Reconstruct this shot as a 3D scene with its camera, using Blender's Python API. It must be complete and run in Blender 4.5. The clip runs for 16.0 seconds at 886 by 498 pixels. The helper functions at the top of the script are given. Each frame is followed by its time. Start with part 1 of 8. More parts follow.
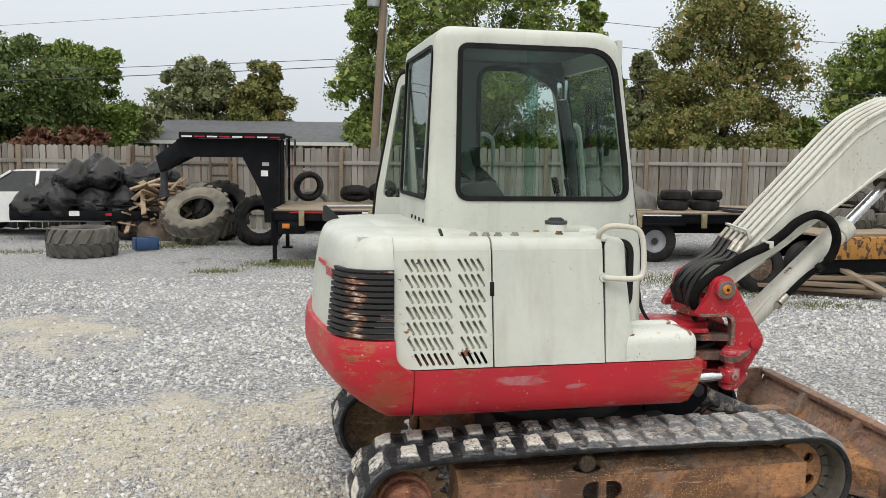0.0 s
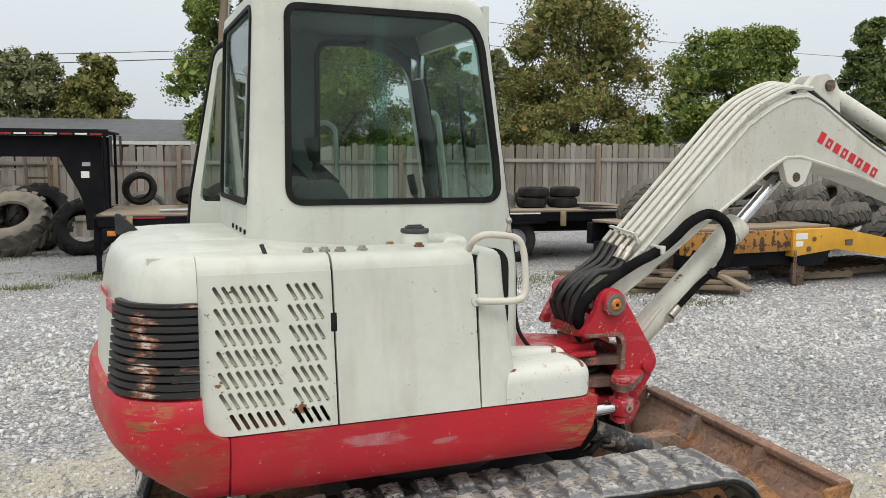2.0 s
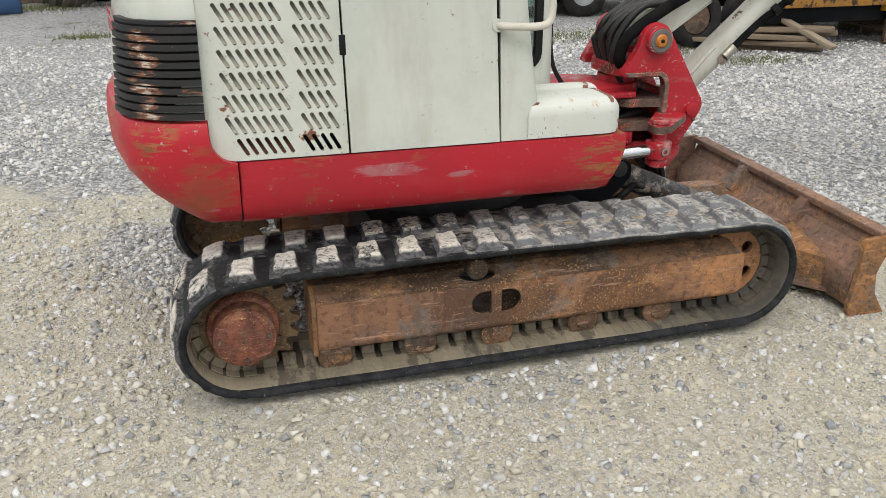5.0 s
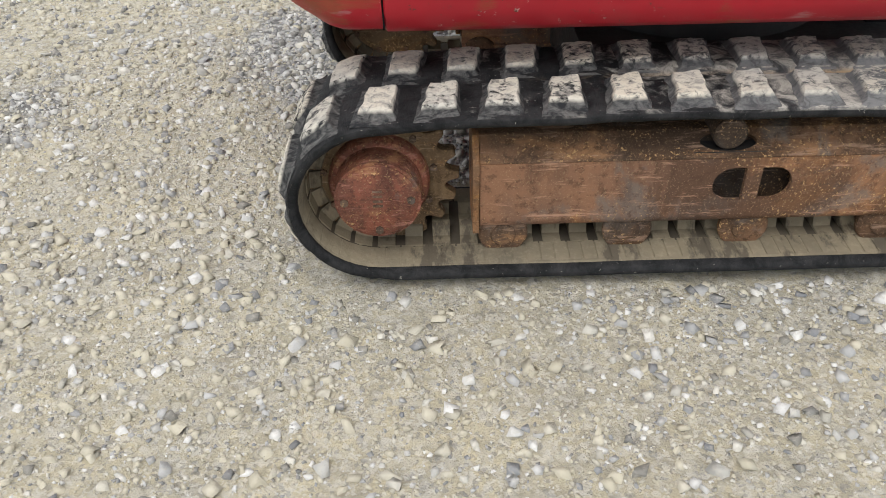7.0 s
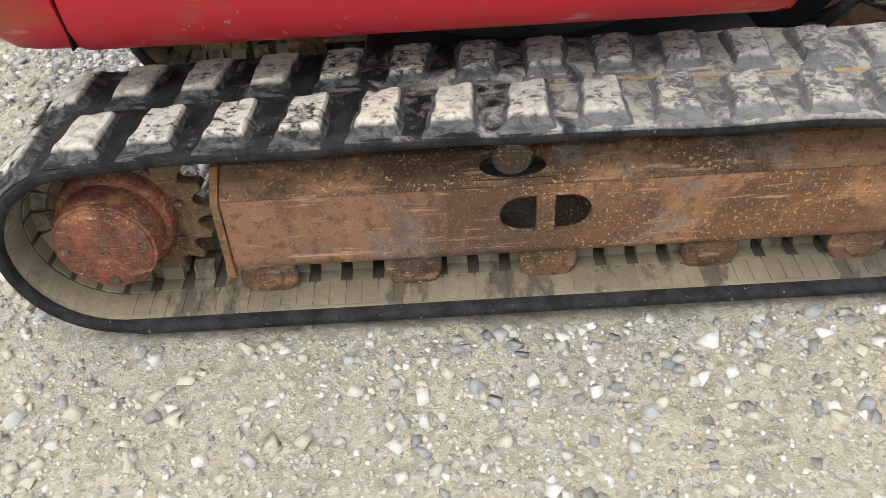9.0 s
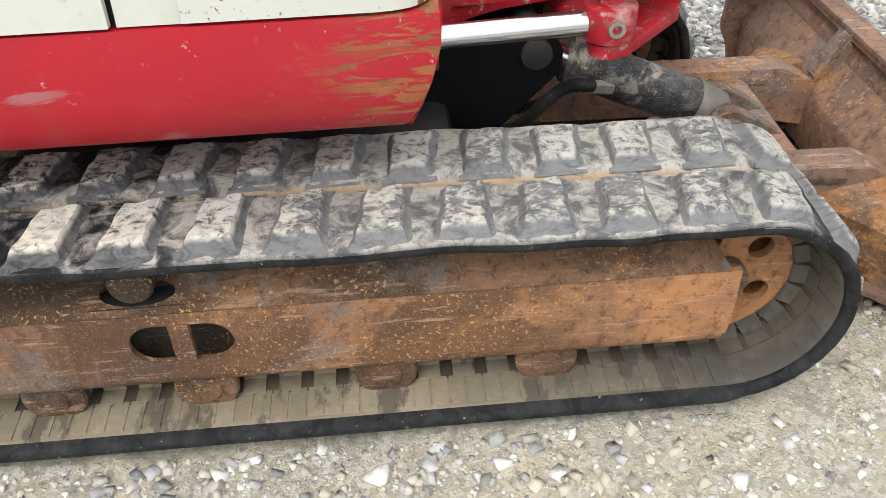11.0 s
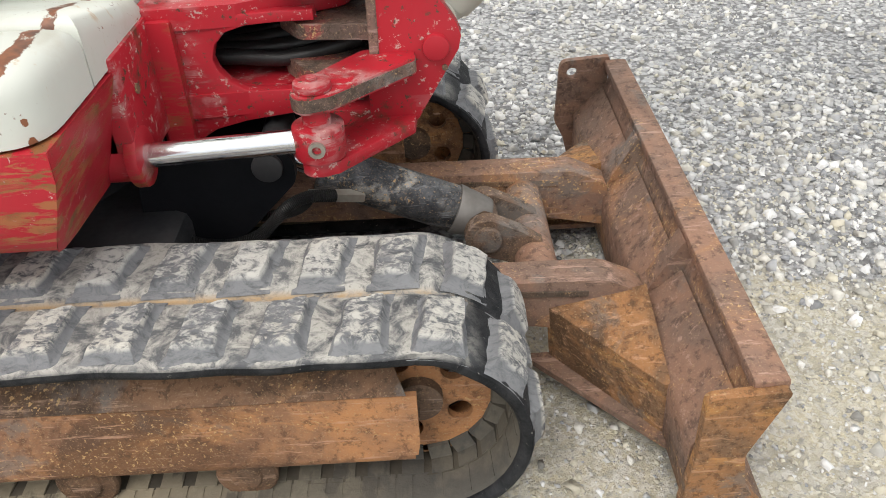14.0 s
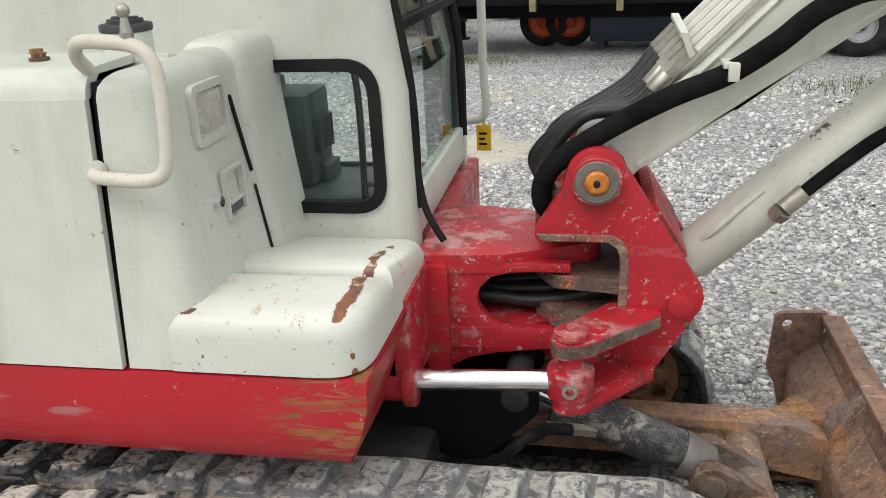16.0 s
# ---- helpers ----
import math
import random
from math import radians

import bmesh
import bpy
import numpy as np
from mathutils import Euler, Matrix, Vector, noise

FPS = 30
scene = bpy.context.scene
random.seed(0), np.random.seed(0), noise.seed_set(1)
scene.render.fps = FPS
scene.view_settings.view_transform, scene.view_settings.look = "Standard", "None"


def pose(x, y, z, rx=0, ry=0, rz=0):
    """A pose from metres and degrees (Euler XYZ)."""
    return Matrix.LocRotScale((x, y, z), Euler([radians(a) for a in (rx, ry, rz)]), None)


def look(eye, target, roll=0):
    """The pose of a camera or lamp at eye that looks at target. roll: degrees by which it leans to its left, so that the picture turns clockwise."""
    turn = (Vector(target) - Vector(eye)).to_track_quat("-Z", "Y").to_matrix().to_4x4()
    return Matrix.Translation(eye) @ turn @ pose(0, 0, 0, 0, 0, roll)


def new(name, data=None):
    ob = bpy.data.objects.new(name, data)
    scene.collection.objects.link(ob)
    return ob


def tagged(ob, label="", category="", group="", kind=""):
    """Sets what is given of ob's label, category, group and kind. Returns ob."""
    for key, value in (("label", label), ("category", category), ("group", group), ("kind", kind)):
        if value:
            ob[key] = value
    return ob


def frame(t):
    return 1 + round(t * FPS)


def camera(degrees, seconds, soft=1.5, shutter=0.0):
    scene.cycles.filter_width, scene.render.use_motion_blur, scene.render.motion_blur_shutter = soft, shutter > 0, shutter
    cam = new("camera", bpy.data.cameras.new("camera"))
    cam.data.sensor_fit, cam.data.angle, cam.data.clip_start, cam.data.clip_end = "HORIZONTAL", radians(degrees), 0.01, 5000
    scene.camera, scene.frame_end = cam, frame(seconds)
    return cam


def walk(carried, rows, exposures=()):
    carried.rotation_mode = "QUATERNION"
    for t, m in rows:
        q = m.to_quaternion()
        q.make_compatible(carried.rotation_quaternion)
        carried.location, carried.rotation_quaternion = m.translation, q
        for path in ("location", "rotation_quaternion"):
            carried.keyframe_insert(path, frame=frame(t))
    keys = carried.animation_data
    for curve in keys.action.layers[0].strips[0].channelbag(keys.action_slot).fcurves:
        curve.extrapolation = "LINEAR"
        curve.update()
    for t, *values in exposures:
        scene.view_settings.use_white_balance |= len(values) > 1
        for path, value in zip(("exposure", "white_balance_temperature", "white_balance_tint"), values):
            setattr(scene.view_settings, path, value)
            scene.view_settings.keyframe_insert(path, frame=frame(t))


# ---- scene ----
cam = camera(56.2, 16.0, soft=0.5)
PATH = [
    (0, (-0.596, -3.504, 1.822), (-0.185, -1.559, 1.598), 0.8),
    (0.5, (-0.507, -3.276, 1.814), (-0.071, -1.333, 1.63), 0.7),
    (1, (-0.415, -3.053, 1.815), (0.085, -1.123, 1.651), 0.7),
    (1.5, (-0.369, -2.794, 1.812), (0.238, -0.896, 1.639), 0.6),
    (2, (-0.302, -2.652, 1.794), (0.437, -0.807, 1.571), 0.4),
    (2.5, (-0.228, -2.63, 1.762), (0.636, -0.853, 1.453), 0.3),
    (3, (-0.171, -2.648, 1.728), (0.769, -0.933, 1.31), 0.4),
    (3.5, (-0.132, -2.667, 1.69), (0.81, -0.981, 1.171), 0.7),
    (4, (-0.097, -2.66, 1.66), (0.771, -0.963, 1.054), 0.7),
    (4.5, (-0.087, -2.639, 1.65), (0.636, -0.902, 0.972), 0.6),
    (5, (-0.079, -2.625, 1.64), (0.456, -0.855, 0.876), 0.3),
    (5.2, (-0.084, -2.578, 1.626), (0.377, -0.804, 0.825), 0.0),
    (7.3, (0.176, -1.546, 1.329), (0.161, 0.035, 0.104), -1.7),
    (7.5, (0.196, -1.437, 1.31), (0.164, 0.132, 0.071), -2.2),
    (8, (0.29, -1.353, 1.315), (0.235, 0.192, 0.046), -3.1),
    (8.5, (0.494, -1.342, 1.326), (0.449, 0.196, 0.049), -3.6),
    (9, (0.715, -1.382, 1.325), (0.714, 0.167, 0.06), -3.3),
    (9.5, (0.876, -1.341, 1.322), (0.924, 0.217, 0.069), -2.6),
    (10, (1.082, -1.228, 1.316), (1.137, 0.341, 0.077), -2.5),
    (10.2, (1.149, -1.198, 1.333), (1.198, 0.374, 0.097), -2.5),
    (12.3, (1.702, -1.114, 1.363), (1.905, 0.463, 0.149), -1.6),
    (12.5, (1.757, -1.086, 1.354), (1.955, 0.49, 0.138), -1.9),
    (13, (1.88, -1.055, 1.358), (2.044, 0.517, 0.132), -2.3),
    (13.5, (2.016, -1.1, 1.392), (2.1, 0.491, 0.184), -2.6),
    (14, (2.082, -1.122, 1.459), (2.088, 0.526, 0.325), -3.1),
    (14.5, (2.052, -1.144, 1.537), (2.018, 0.574, 0.514), -3.2),
    (15, (2.006, -1.176, 1.614), (1.931, 0.605, 0.708), -3.0),
    (15.5, (1.952, -1.221, 1.651), (1.776, 0.605, 0.854), -2.8),
    (16, (1.87, -1.263, 1.659), (1.528, 0.575, 0.949), -2.5),
]
walk(cam, [(t, look(eye, target, roll)) for t, eye, target, roll in PATH],
     [(0.0, 0.0), (3.0, -0.06), (5.0, -0.06), (7.5, 0.05), (8.5, 0.19), (9.5, 0.38), (10.0, 0.50), (12.5, 0.36), (14.5, 0.27), (16.0, 0.06)])

# ---- light: bright overcast ----
world = bpy.data.worlds.new("sky")
scene.world = world
world.use_nodes = True
wn, wl = world.node_tree.nodes, world.node_tree.links
wn.clear()
sky = wn.new("ShaderNodeTexSky")
sky.sky_type = "NISHITA"
sky.sun_disc = False
sky.sun_elevation, sky.sun_rotation = radians(50), radians(200)
sky.air_density, sky.dust_density, sky.ozone_density = 1.0, 4.0, 1.0
scale_sky = wn.new("ShaderNodeVectorMath")
scale_sky.operation = "SCALE"
scale_sky.inputs["Scale"].default_value = 0.11
cloud = wn.new("ShaderNodeMix")
cloud.data_type = "RGBA"
cloud.inputs[0].default_value = 0.86

veil = wn.new("ShaderNodeTexNoise")
veil.inputs["Scale"].default_value = 2.2
veil.inputs["Detail"].default_value = 4
veil_map = wn.new("ShaderNodeMapRange")
veil_map.inputs["To Min"].default_value, veil_map.inputs["To Max"].default_value = 0.94, 1.06
back = wn.new("ShaderNodeBackground")
back.inputs["Strength"].default_value = 1.0
out = wn.new("ShaderNodeOutputWorld")
wl.new(sky.outputs[0], scale_sky.inputs[0])
wl.new(scale_sky.outputs[0], cloud.inputs[6])
wl.new(cloud.outputs[2], back.inputs["Color"])
wl.new(veil.outputs[0], veil_map.inputs[0])
# an overcast sky is about three times as bright overhead as at the horizon
aim = wn.new("ShaderNodeTexCoord")
split = wn.new("ShaderNodeSeparateXYZ")
dome = wn.new("ShaderNodeMapRange")
dome.inputs["From Min"].default_value, dome.inputs["From Max"].default_value = 0.0, 1.0
dome.inputs["To Min"].default_value, dome.inputs["To Max"].default_value = 1.0, 2.3
glow = wn.new("ShaderNodeMath")
glow.operation = "MULTIPLY"
wl.new(aim.outputs["Generated"], split.inputs[0])
tint = wn.new("ShaderNodeMix")
tint.data_type = "RGBA"
tint.inputs[6].default_value = (0.70, 0.752, 0.80, 1)
tint.inputs[7].default_value = (0.79, 0.75, 0.68, 1)
wl.new(split.outputs[2], tint.inputs[0])
wl.new(tint.outputs[2], cloud.inputs[7])
wl.new(split.outputs[2], dome.inputs[0])
wl.new(dome.outputs[0], glow.inputs[0])
wl.new(veil_map.outputs[0], glow.inputs[1])
wl.new(glow.outputs[0], back.inputs["Strength"])
wl.new(back.outputs[0], out.inputs[0])

sun = new("sun", bpy.data.lights.new("sun", "SUN"))
sun.data.energy, sun.data.angle, sun.data.color = 1.1, radians(28), (1.0, 0.97, 0.92)
sun.matrix_world = look((-8, -14, 22), (0, 0, 0))
scene.view_settings.exposure = 0.0


# ---- mesh tools ----
def empty(name, x=0.0, y=0.0, z=0.0, rz=0.0):
    ob = new(name)
    ob.matrix_world = pose(x, y, z, 0, 0, rz)
    ob.empty_display_size = 0.1
    return ob


def finish(bm, smooth=40):
    bmesh.ops.recalc_face_normals(bm, faces=bm.faces)
    limit = radians(smooth)
    for f in bm.faces:
        f.smooth = True
    for e in bm.edges:
        e.smooth = len(e.link_faces) == 2 and e.calc_face_angle(0.0) < limit


def part(name, bm, material, parent=None, label="", smooth=40, recalc=True):
    """Links a bmesh as one mesh object; its parent stays where it is."""
    if recalc:
        finish(bm, smooth)
    me = bpy.data.meshes.new(name)
    bm.to_mesh(me)
    bm.free()
    me.materials.append(material)
    ob = new(name, me)
    if parent is not None:
        ob.parent = parent
    if label:
        ob["label"] = label
    return ob


def again(ob, m, parent=None):
    """A further object on the mesh of ob, at the pose m under its parent."""
    twin = ob.copy()
    scene.collection.objects.link(twin)
    twin.parent = parent if parent is not None else ob.parent
    twin.matrix_basis = m
    return twin


def soften(bm, width, segments=2, angle=30):
    edges = [e for e in bm.edges if len(e.link_faces) == 2 and e.calc_face_angle(0.0) > radians(angle)]
    if edges and width > 0:
        bmesh.ops.bevel(bm, geom=edges, offset=width, segments=segments, affect="EDGES", profile=0.5, clamp_overlap=True)


def join(bm, other):
    me = bpy.data.meshes.new("tmp")
    other.to_mesh(me)
    other.free()
    bm.from_mesh(me)
    bpy.data.meshes.remove(me)
    return bm


def box(x0, x1, y0, y1, z0, z1, width=0.0, segments=2, m=None):
    bm = bmesh.new()
    bmesh.ops.create_cube(bm, size=1.0)
    for v in bm.verts:
        v.co = Vector((x0 + (v.co.x + 0.5) * (x1 - x0), y0 + (v.co.y + 0.5) * (y1 - y0), z0 + (v.co.z + 0.5) * (z1 - z0)))
    soften(bm, width, segments)
    if m is not None:
        bm.transform(m)
    return bm


def beam(a, b, w, h, width=0.0, up=(0, 0, 1)):
    """A bar of section w by h from a to b."""
    a, b = Vector(a), Vector(b)
    d = (b - a).normalized()
    side = d.cross(Vector(up))
    side = side.normalized() if side.length > 1e-4 else Vector((0, 1, 0))
    top = side.cross(d)
    bm = box(0, (b - a).length, -w / 2, w / 2, -h / 2, h / 2, width)
    m = Matrix((d, -side, top)).transposed().to_4x4()
    m.translation = a
    bm.transform(m)
    return bm


def rod(a, b, r, r2=None, seg=20, width=0.0):
    a, b = Vector(a), Vector(b)
    bm = bmesh.new()
    bmesh.ops.create_cone(bm, cap_ends=True, segments=seg, radius1=r, radius2=r if r2 is None else r2, depth=(b - a).length)
    soften(bm, width, 2, 60)
    m = (b - a).to_track_quat("Z", "Y").to_matrix().to_4x4()
    m.translation = (a + b) / 2
    bm.transform(m)
    return bm


def spline(points, n=8):
    """Catmull-Rom through the points."""
    p = [Vector(q) for q in points]
    p = [2 * p[0] - p[1]] + p + [2 * p[-1] - p[-2]]
    res = []
    for i in range(1, len(p) - 2):
        for k in range(n):
            t = k / n
            a, b, c, d = p[i - 1], p[i], p[i + 1], p[i + 2]
            res.append(0.5 * (2 * b + (c - a) * t + (2 * a - 5 * b + 4 * c - d) * t * t + (3 * b - a - 3 * c + d) * t ** 3))
    res.append(p[-2])
    return res


def tube(points, r, seg=10, radii=None, closed=False):
    """A round tube swept along the points."""
    bm = bmesh.new()
    pts = [Vector(q) for q in points]
    n = len(pts)
    prev, rings = None, []
    for i, q in enumerate(pts):
        t = (pts[(i + 1) % n] - pts[i - 1]) if closed or 0 < i < n - 1 else (pts[1] - pts[0] if i == 0 else pts[-1] - pts[-2])
        t.normalize()
        u = (prev - t * prev.dot(t)) if prev is not None else t.orthogonal()
        u.normalize()
        prev = u
        w = t.cross(u)
        rr = radii[i] if radii else r
        rings.append([bm.verts.new(q + rr * (math.cos(2 * math.pi * k / seg) * u + math.sin(2 * math.pi * k / seg) * w)) for k in range(seg)])
    for i in range(n if closed else n - 1):
        a, b = rings[i], rings[(i + 1) % n]
        for k in range(seg):
            bm.faces.new((a[k], a[(k + 1) % seg], b[(k + 1) % seg], b[k]))
    if not closed:
        bm.faces.new(rings[0]), bm.faces.new(rings[-1])
    return bm


def arc(cx, cy, r, a0, a1, n=6):
    return [(cx + r * math.cos(radians(a0 + (a1 - a0) * k / n)), cy + r * math.sin(radians(a0 + (a1 - a0) * k / n))) for k in range(n + 1)]


def rounded(points, radii, n=5):
    """A polygon with its corners rounded; radii: one number or one per corner."""
    res = []
    m = len(points)
    for i in range(m):
        r = radii if isinstance(radii, (int, float)) else radii[i]
        p, a, b = Vector(points[i]), Vector(points[i - 1]), Vector(points[(i + 1) % m])
        if r <= 0:
            res.append(tuple(p))
            continue
        u, v = (a - p).normalized(), (b - p).normalized()
        half = u.angle(v) / 2
        d = min(r / math.tan(half), 0.48 * (a - p).length, 0.48 * (b - p).length)
        s, e = p + u * d, p + v * d
        for k in range(n + 1):
            t = k / n
            res.append(tuple((1 - t) ** 2 * s + 2 * t * (1 - t) * p + t * t * e))
    return res


def offset(points, d):
    """The polygon moved inwards by d (points counter-clockwise or clockwise alike)."""
    area = sum(points[i - 1][0] * points[i][1] - points[i][0] * points[i - 1][1] for i in range(len(points)))
    s = 1 if area > 0 else -1
    res = []
    for i in range(len(points)):
        a, p, b = Vector(points[i - 1]), Vector(points[i]), Vector(points[(i + 1) % len(points)])
        n1 = Vector((-(p - a).y, (p - a).x)).normalized() if (p - a).length > 1e-9 else Vector((0, 0))
        n2 = Vector((-(b - p).y, (b - p).x)).normalized() if (b - p).length > 1e-9 else Vector((0, 0))
        n = (n1 + n2)
        n = n.normalized() / max(0.5, math.cos(n1.angle(n2, 0) / 2)) if n.length > 1e-6 else n1
        res.append(tuple(p + s * n * d))
    return res


def plate(outer, holes, lo, hi, axis="y", round_lo=0.0, steps=3):
    """A plate with real holes: outlines in the two other axes (x,z for y; x,y for z; y,z for x), from lo to hi; the lo face may have a rounded rim."""
    def place(p, d):
        return {"y": (p[0], d, p[1]), "z": (p[0], p[1], d), "x": (d, p[0], p[1])}[axis]
    bm = bmesh.new()
    layers = []
    for depth, inset in ((lo, round_lo), (hi, 0.0)):
        loops, edges = [], []
        for j, loop in enumerate([outer] + list(holes)):
            q = offset(loop, inset) if j == 0 and inset else loop
            vs = [bm.verts.new(place(p, depth)) for p in q]
            loops.append(vs)
            edges += [bm.edges.new((vs[i - 1], vs[i])) for i in range(len(vs))]
        bmesh.ops.triangle_fill(bm, edges=edges, use_beauty=True, use_dissolve=False)
        layers.append(loops)
    sgn = 1 if hi > lo else -1
    for j in range(len(layers[0])):
        chain = [layers[0][j]]
        if j == 0 and round_lo:
            for k in range(1, steps + 1):
                a = math.pi / 2 * k / steps
                q = offset(outer, round_lo * (1 - math.sin(a)))
                chain.append([bm.verts.new(place(p, lo + sgn * round_lo * (1 - math.cos(a)))) for p in q])
        chain.append(layers[1][j])
        for a, b in zip(chain, chain[1:]):
            for i in range(len(a)):
                bm.faces.new((a[i - 1], a[i], b[i], b[i - 1]))
    return bm


def lathe(profile, seg=32, axis="y", closed=False):
    """A turned body: profile of (radius, along) about the axis."""
    bm = bmesh.new()
    rings = []
    for r, h in profile:
        ring = []
        for k in range(seg):
            a = 2 * math.pi * k / seg
            c, s = r * math.cos(a), r * math.sin(a)
            ring.append(bm.verts.new({"y": (c, h, s), "z": (c, s, h), "x": (h, c, s)}[axis]))
        rings.append(ring)
    pairs = list(zip(rings, rings[1:])) + ([(rings[-1], rings[0])] if closed else [])
    for a, b in pairs:
        for k in range(seg):
            bm.faces.new((a[k], a[(k + 1) % seg], b[(k + 1) % seg], b[k]))
    if not closed:
        for ring, (r, h) in ((rings[0], profile[0]), (rings[-1], profile[-1])):
            if r > 1e-5:
                bm.faces.new(ring)
    bmesh.ops.remove_doubles(bm, verts=bm.verts, dist=1e-6)
    return bm


def move(bm, x=0, y=0, z=0, rx=0, ry=0, rz=0):
    bm.transform(pose(x, y, z, rx, ry, rz))
    return bm


def merge(*parts):
    bm = parts[0]
    for other in parts[1:]:
        join(bm, other)
    return bm


def raw(name, verts, faces, material, parent=None, smooth=False):
    """A mesh from computed arrays of points and of faces with equal numbers of corners."""
    v, f = np.asarray(verts, np.float32), np.asarray(faces, np.int32)
    me = bpy.data.meshes.new(name)
    me.vertices.add(len(v))
    me.vertices.foreach_set("co", v.ravel())
    me.loops.add(f.size)
    me.loops.foreach_set("vertex_index", f.ravel())
    me.polygons.add(len(f))
    me.polygons.foreach_set("loop_start", np.arange(0, f.size, f.shape[1], dtype=np.int32))
    me.update(calc_edges=True)
    if smooth:
        me.shade_smooth()
    me.materials.append(material)
    ob = new(name, me)
    if parent is not None:
        ob.parent = parent
    return ob


# ---- materials ----
class Nodes:
    """A small builder for a Principled material."""

    def __init__(self, name):
        self.mat = bpy.data.materials.new(name)
        self.mat.use_nodes = True
        self.t = self.mat.node_tree
        self.t.nodes.clear()
        self.out = self.t.nodes.new("ShaderNodeOutputMaterial")
        self.p = self.t.nodes.new("ShaderNodeBsdfPrincipled")
        self.t.links.new(self.p.outputs[0], self.out.inputs[0])
        self.co = self.t.nodes.new("ShaderNodeTexCoord").outputs["Object"]

    def put(self, kind, **inputs):
        n = self.t.nodes.new(kind)
        for k, v in inputs.items():
            self.plug(n, k.replace("_", " "), v)
        return n

    def plug(self, n, key, v):
        s = n.inputs[int(key[1:])] if key[0] == "i" and key[1:].isdigit() else n.inputs[key]
        if isinstance(v, bpy.types.NodeSocket):
            self.t.links.new(v, s)
        else:
            s.default_value = v

    def noise(self, scale, detail=4.0, rough=0.55, distort=0.0, stretch=None):
        co = self.co
        if stretch:
            mp = self.put("ShaderNodeMapping", Vector=co, Scale=stretch)
            co = mp.outputs[0]
        return self.put("ShaderNodeTexNoise", Vector=co, Scale=scale, Detail=detail, Roughness=rough, Distortion=distort).outputs[0]

    def ramp(self, v, lo, hi, a=0.0, b=1.0):
        n = self.put("ShaderNodeMapRange", Value=v)
        for key, val in (("From Min", lo), ("From Max", hi), ("To Min", a), ("To Max", b)):
            n.inputs[key].default_value = val
        return n.outputs[0]

    def mix(self, f, a, b, kind="MIX"):
        n = self.t.nodes.new("ShaderNodeMix")
        n.data_type, n.blend_type = "RGBA", kind
        self.plug(n, "i0", f)
        for k, v in (("i6", a), ("i7", b)):
            self.plug(n, k, (*v, 1) if isinstance(v, tuple) and len(v) == 3 else v)
        return n.outputs[2]

    def math(self, op, a, b=0.0):
        n = self.t.nodes.new("ShaderNodeMath")
        n.operation = op
        self.plug(n, "i0", a), self.plug(n, "i1", b)
        return n.outputs[0]

    def random(self):
        return self.put("ShaderNodeObjectInfo").outputs["Random"]

    def island(self):
        return self.put("ShaderNodeNewGeometry").outputs["Random Per Island"]

    def bump(self, height, strength=0.3, distance=0.01, normal=None):
        n = self.put("ShaderNodeBump", Height=height, Strength=strength, Distance=distance)
        if normal is not None:
            self.plug(n, "Normal", normal)
        return n.outputs[0]

    def done(self, color, rough=0.6, metal=0.0, normal=None, **more):
        self.plug(self.p, "Base Color", (*color, 1) if isinstance(color, tuple) else color)
        self.plug(self.p, "Roughness", rough)
        self.plug(self.p, "Metallic", metal)
        if normal is not None:
            self.plug(self.p, "Normal", normal)
        for k, v in more.items():
            self.plug(self.p, k.replace("_", " "), v)
        return self.mat


def paint(name, a, b, chip, chip_at=0.68, rough=0.42, dirt=(0.25, 0.2, 0.14), dirt_amount=0.25, fleck=0.66):
    """Old machine paint: faded in patches, chipped to what lies under it, streaked, with small rust spots."""
    n = Nodes(name)
    big = n.noise(1.6, 5)
    streak = n.noise(2.6, 7, 0.65, stretch=(3.0, 3.0, 0.5))
    fine = n.noise(60, 3)
    col = n.mix(n.ramp(big, 0.35, 0.65), a, b)
    cloud = n.noise(7, 8, 0.7)
    col = n.mix(n.ramp(cloud, 0.48, 0.72, 0, 0.22), col, tuple(0.62 * q for q in b))
    col = n.mix(n.math("MULTIPLY", n.ramp(streak, 0.52, 0.72), dirt_amount), col, dirt)
    spots = n.noise(9, 8, 0.62)
    mask = n.ramp(spots, chip_at, chip_at + 0.02)
    small = n.noise(48, 7, 0.72)
    zone = n.noise(3.1, 4)
    mask = n.math("MAXIMUM", mask, n.math("MULTIPLY", n.ramp(small, fleck, fleck + 0.015), n.ramp(zone, 0.47, 0.56)))
    halo = n.math("MULTIPLY", n.ramp(small, fleck - 0.09, fleck, 0, 0.35), n.ramp(zone, 0.47, 0.56))
    col = n.mix(halo, col, tuple(0.5 * p + 0.5 * q for p, q in zip(a, chip)))
    col = n.mix(mask, col, n.mix(n.ramp(cloud, 0.42, 0.58), chip, tuple(0.45 * q for q in chip)))
    r = n.ramp(fine, 0.3, 0.7, rough - 0.06, rough + 0.1)
    h = n.math("ADD", n.math("MULTIPLY", mask, -0.5), n.math("MULTIPLY", fine, 0.12))
    return n.done(col, r, 0.0, n.bump(h, 0.25, 0.003))


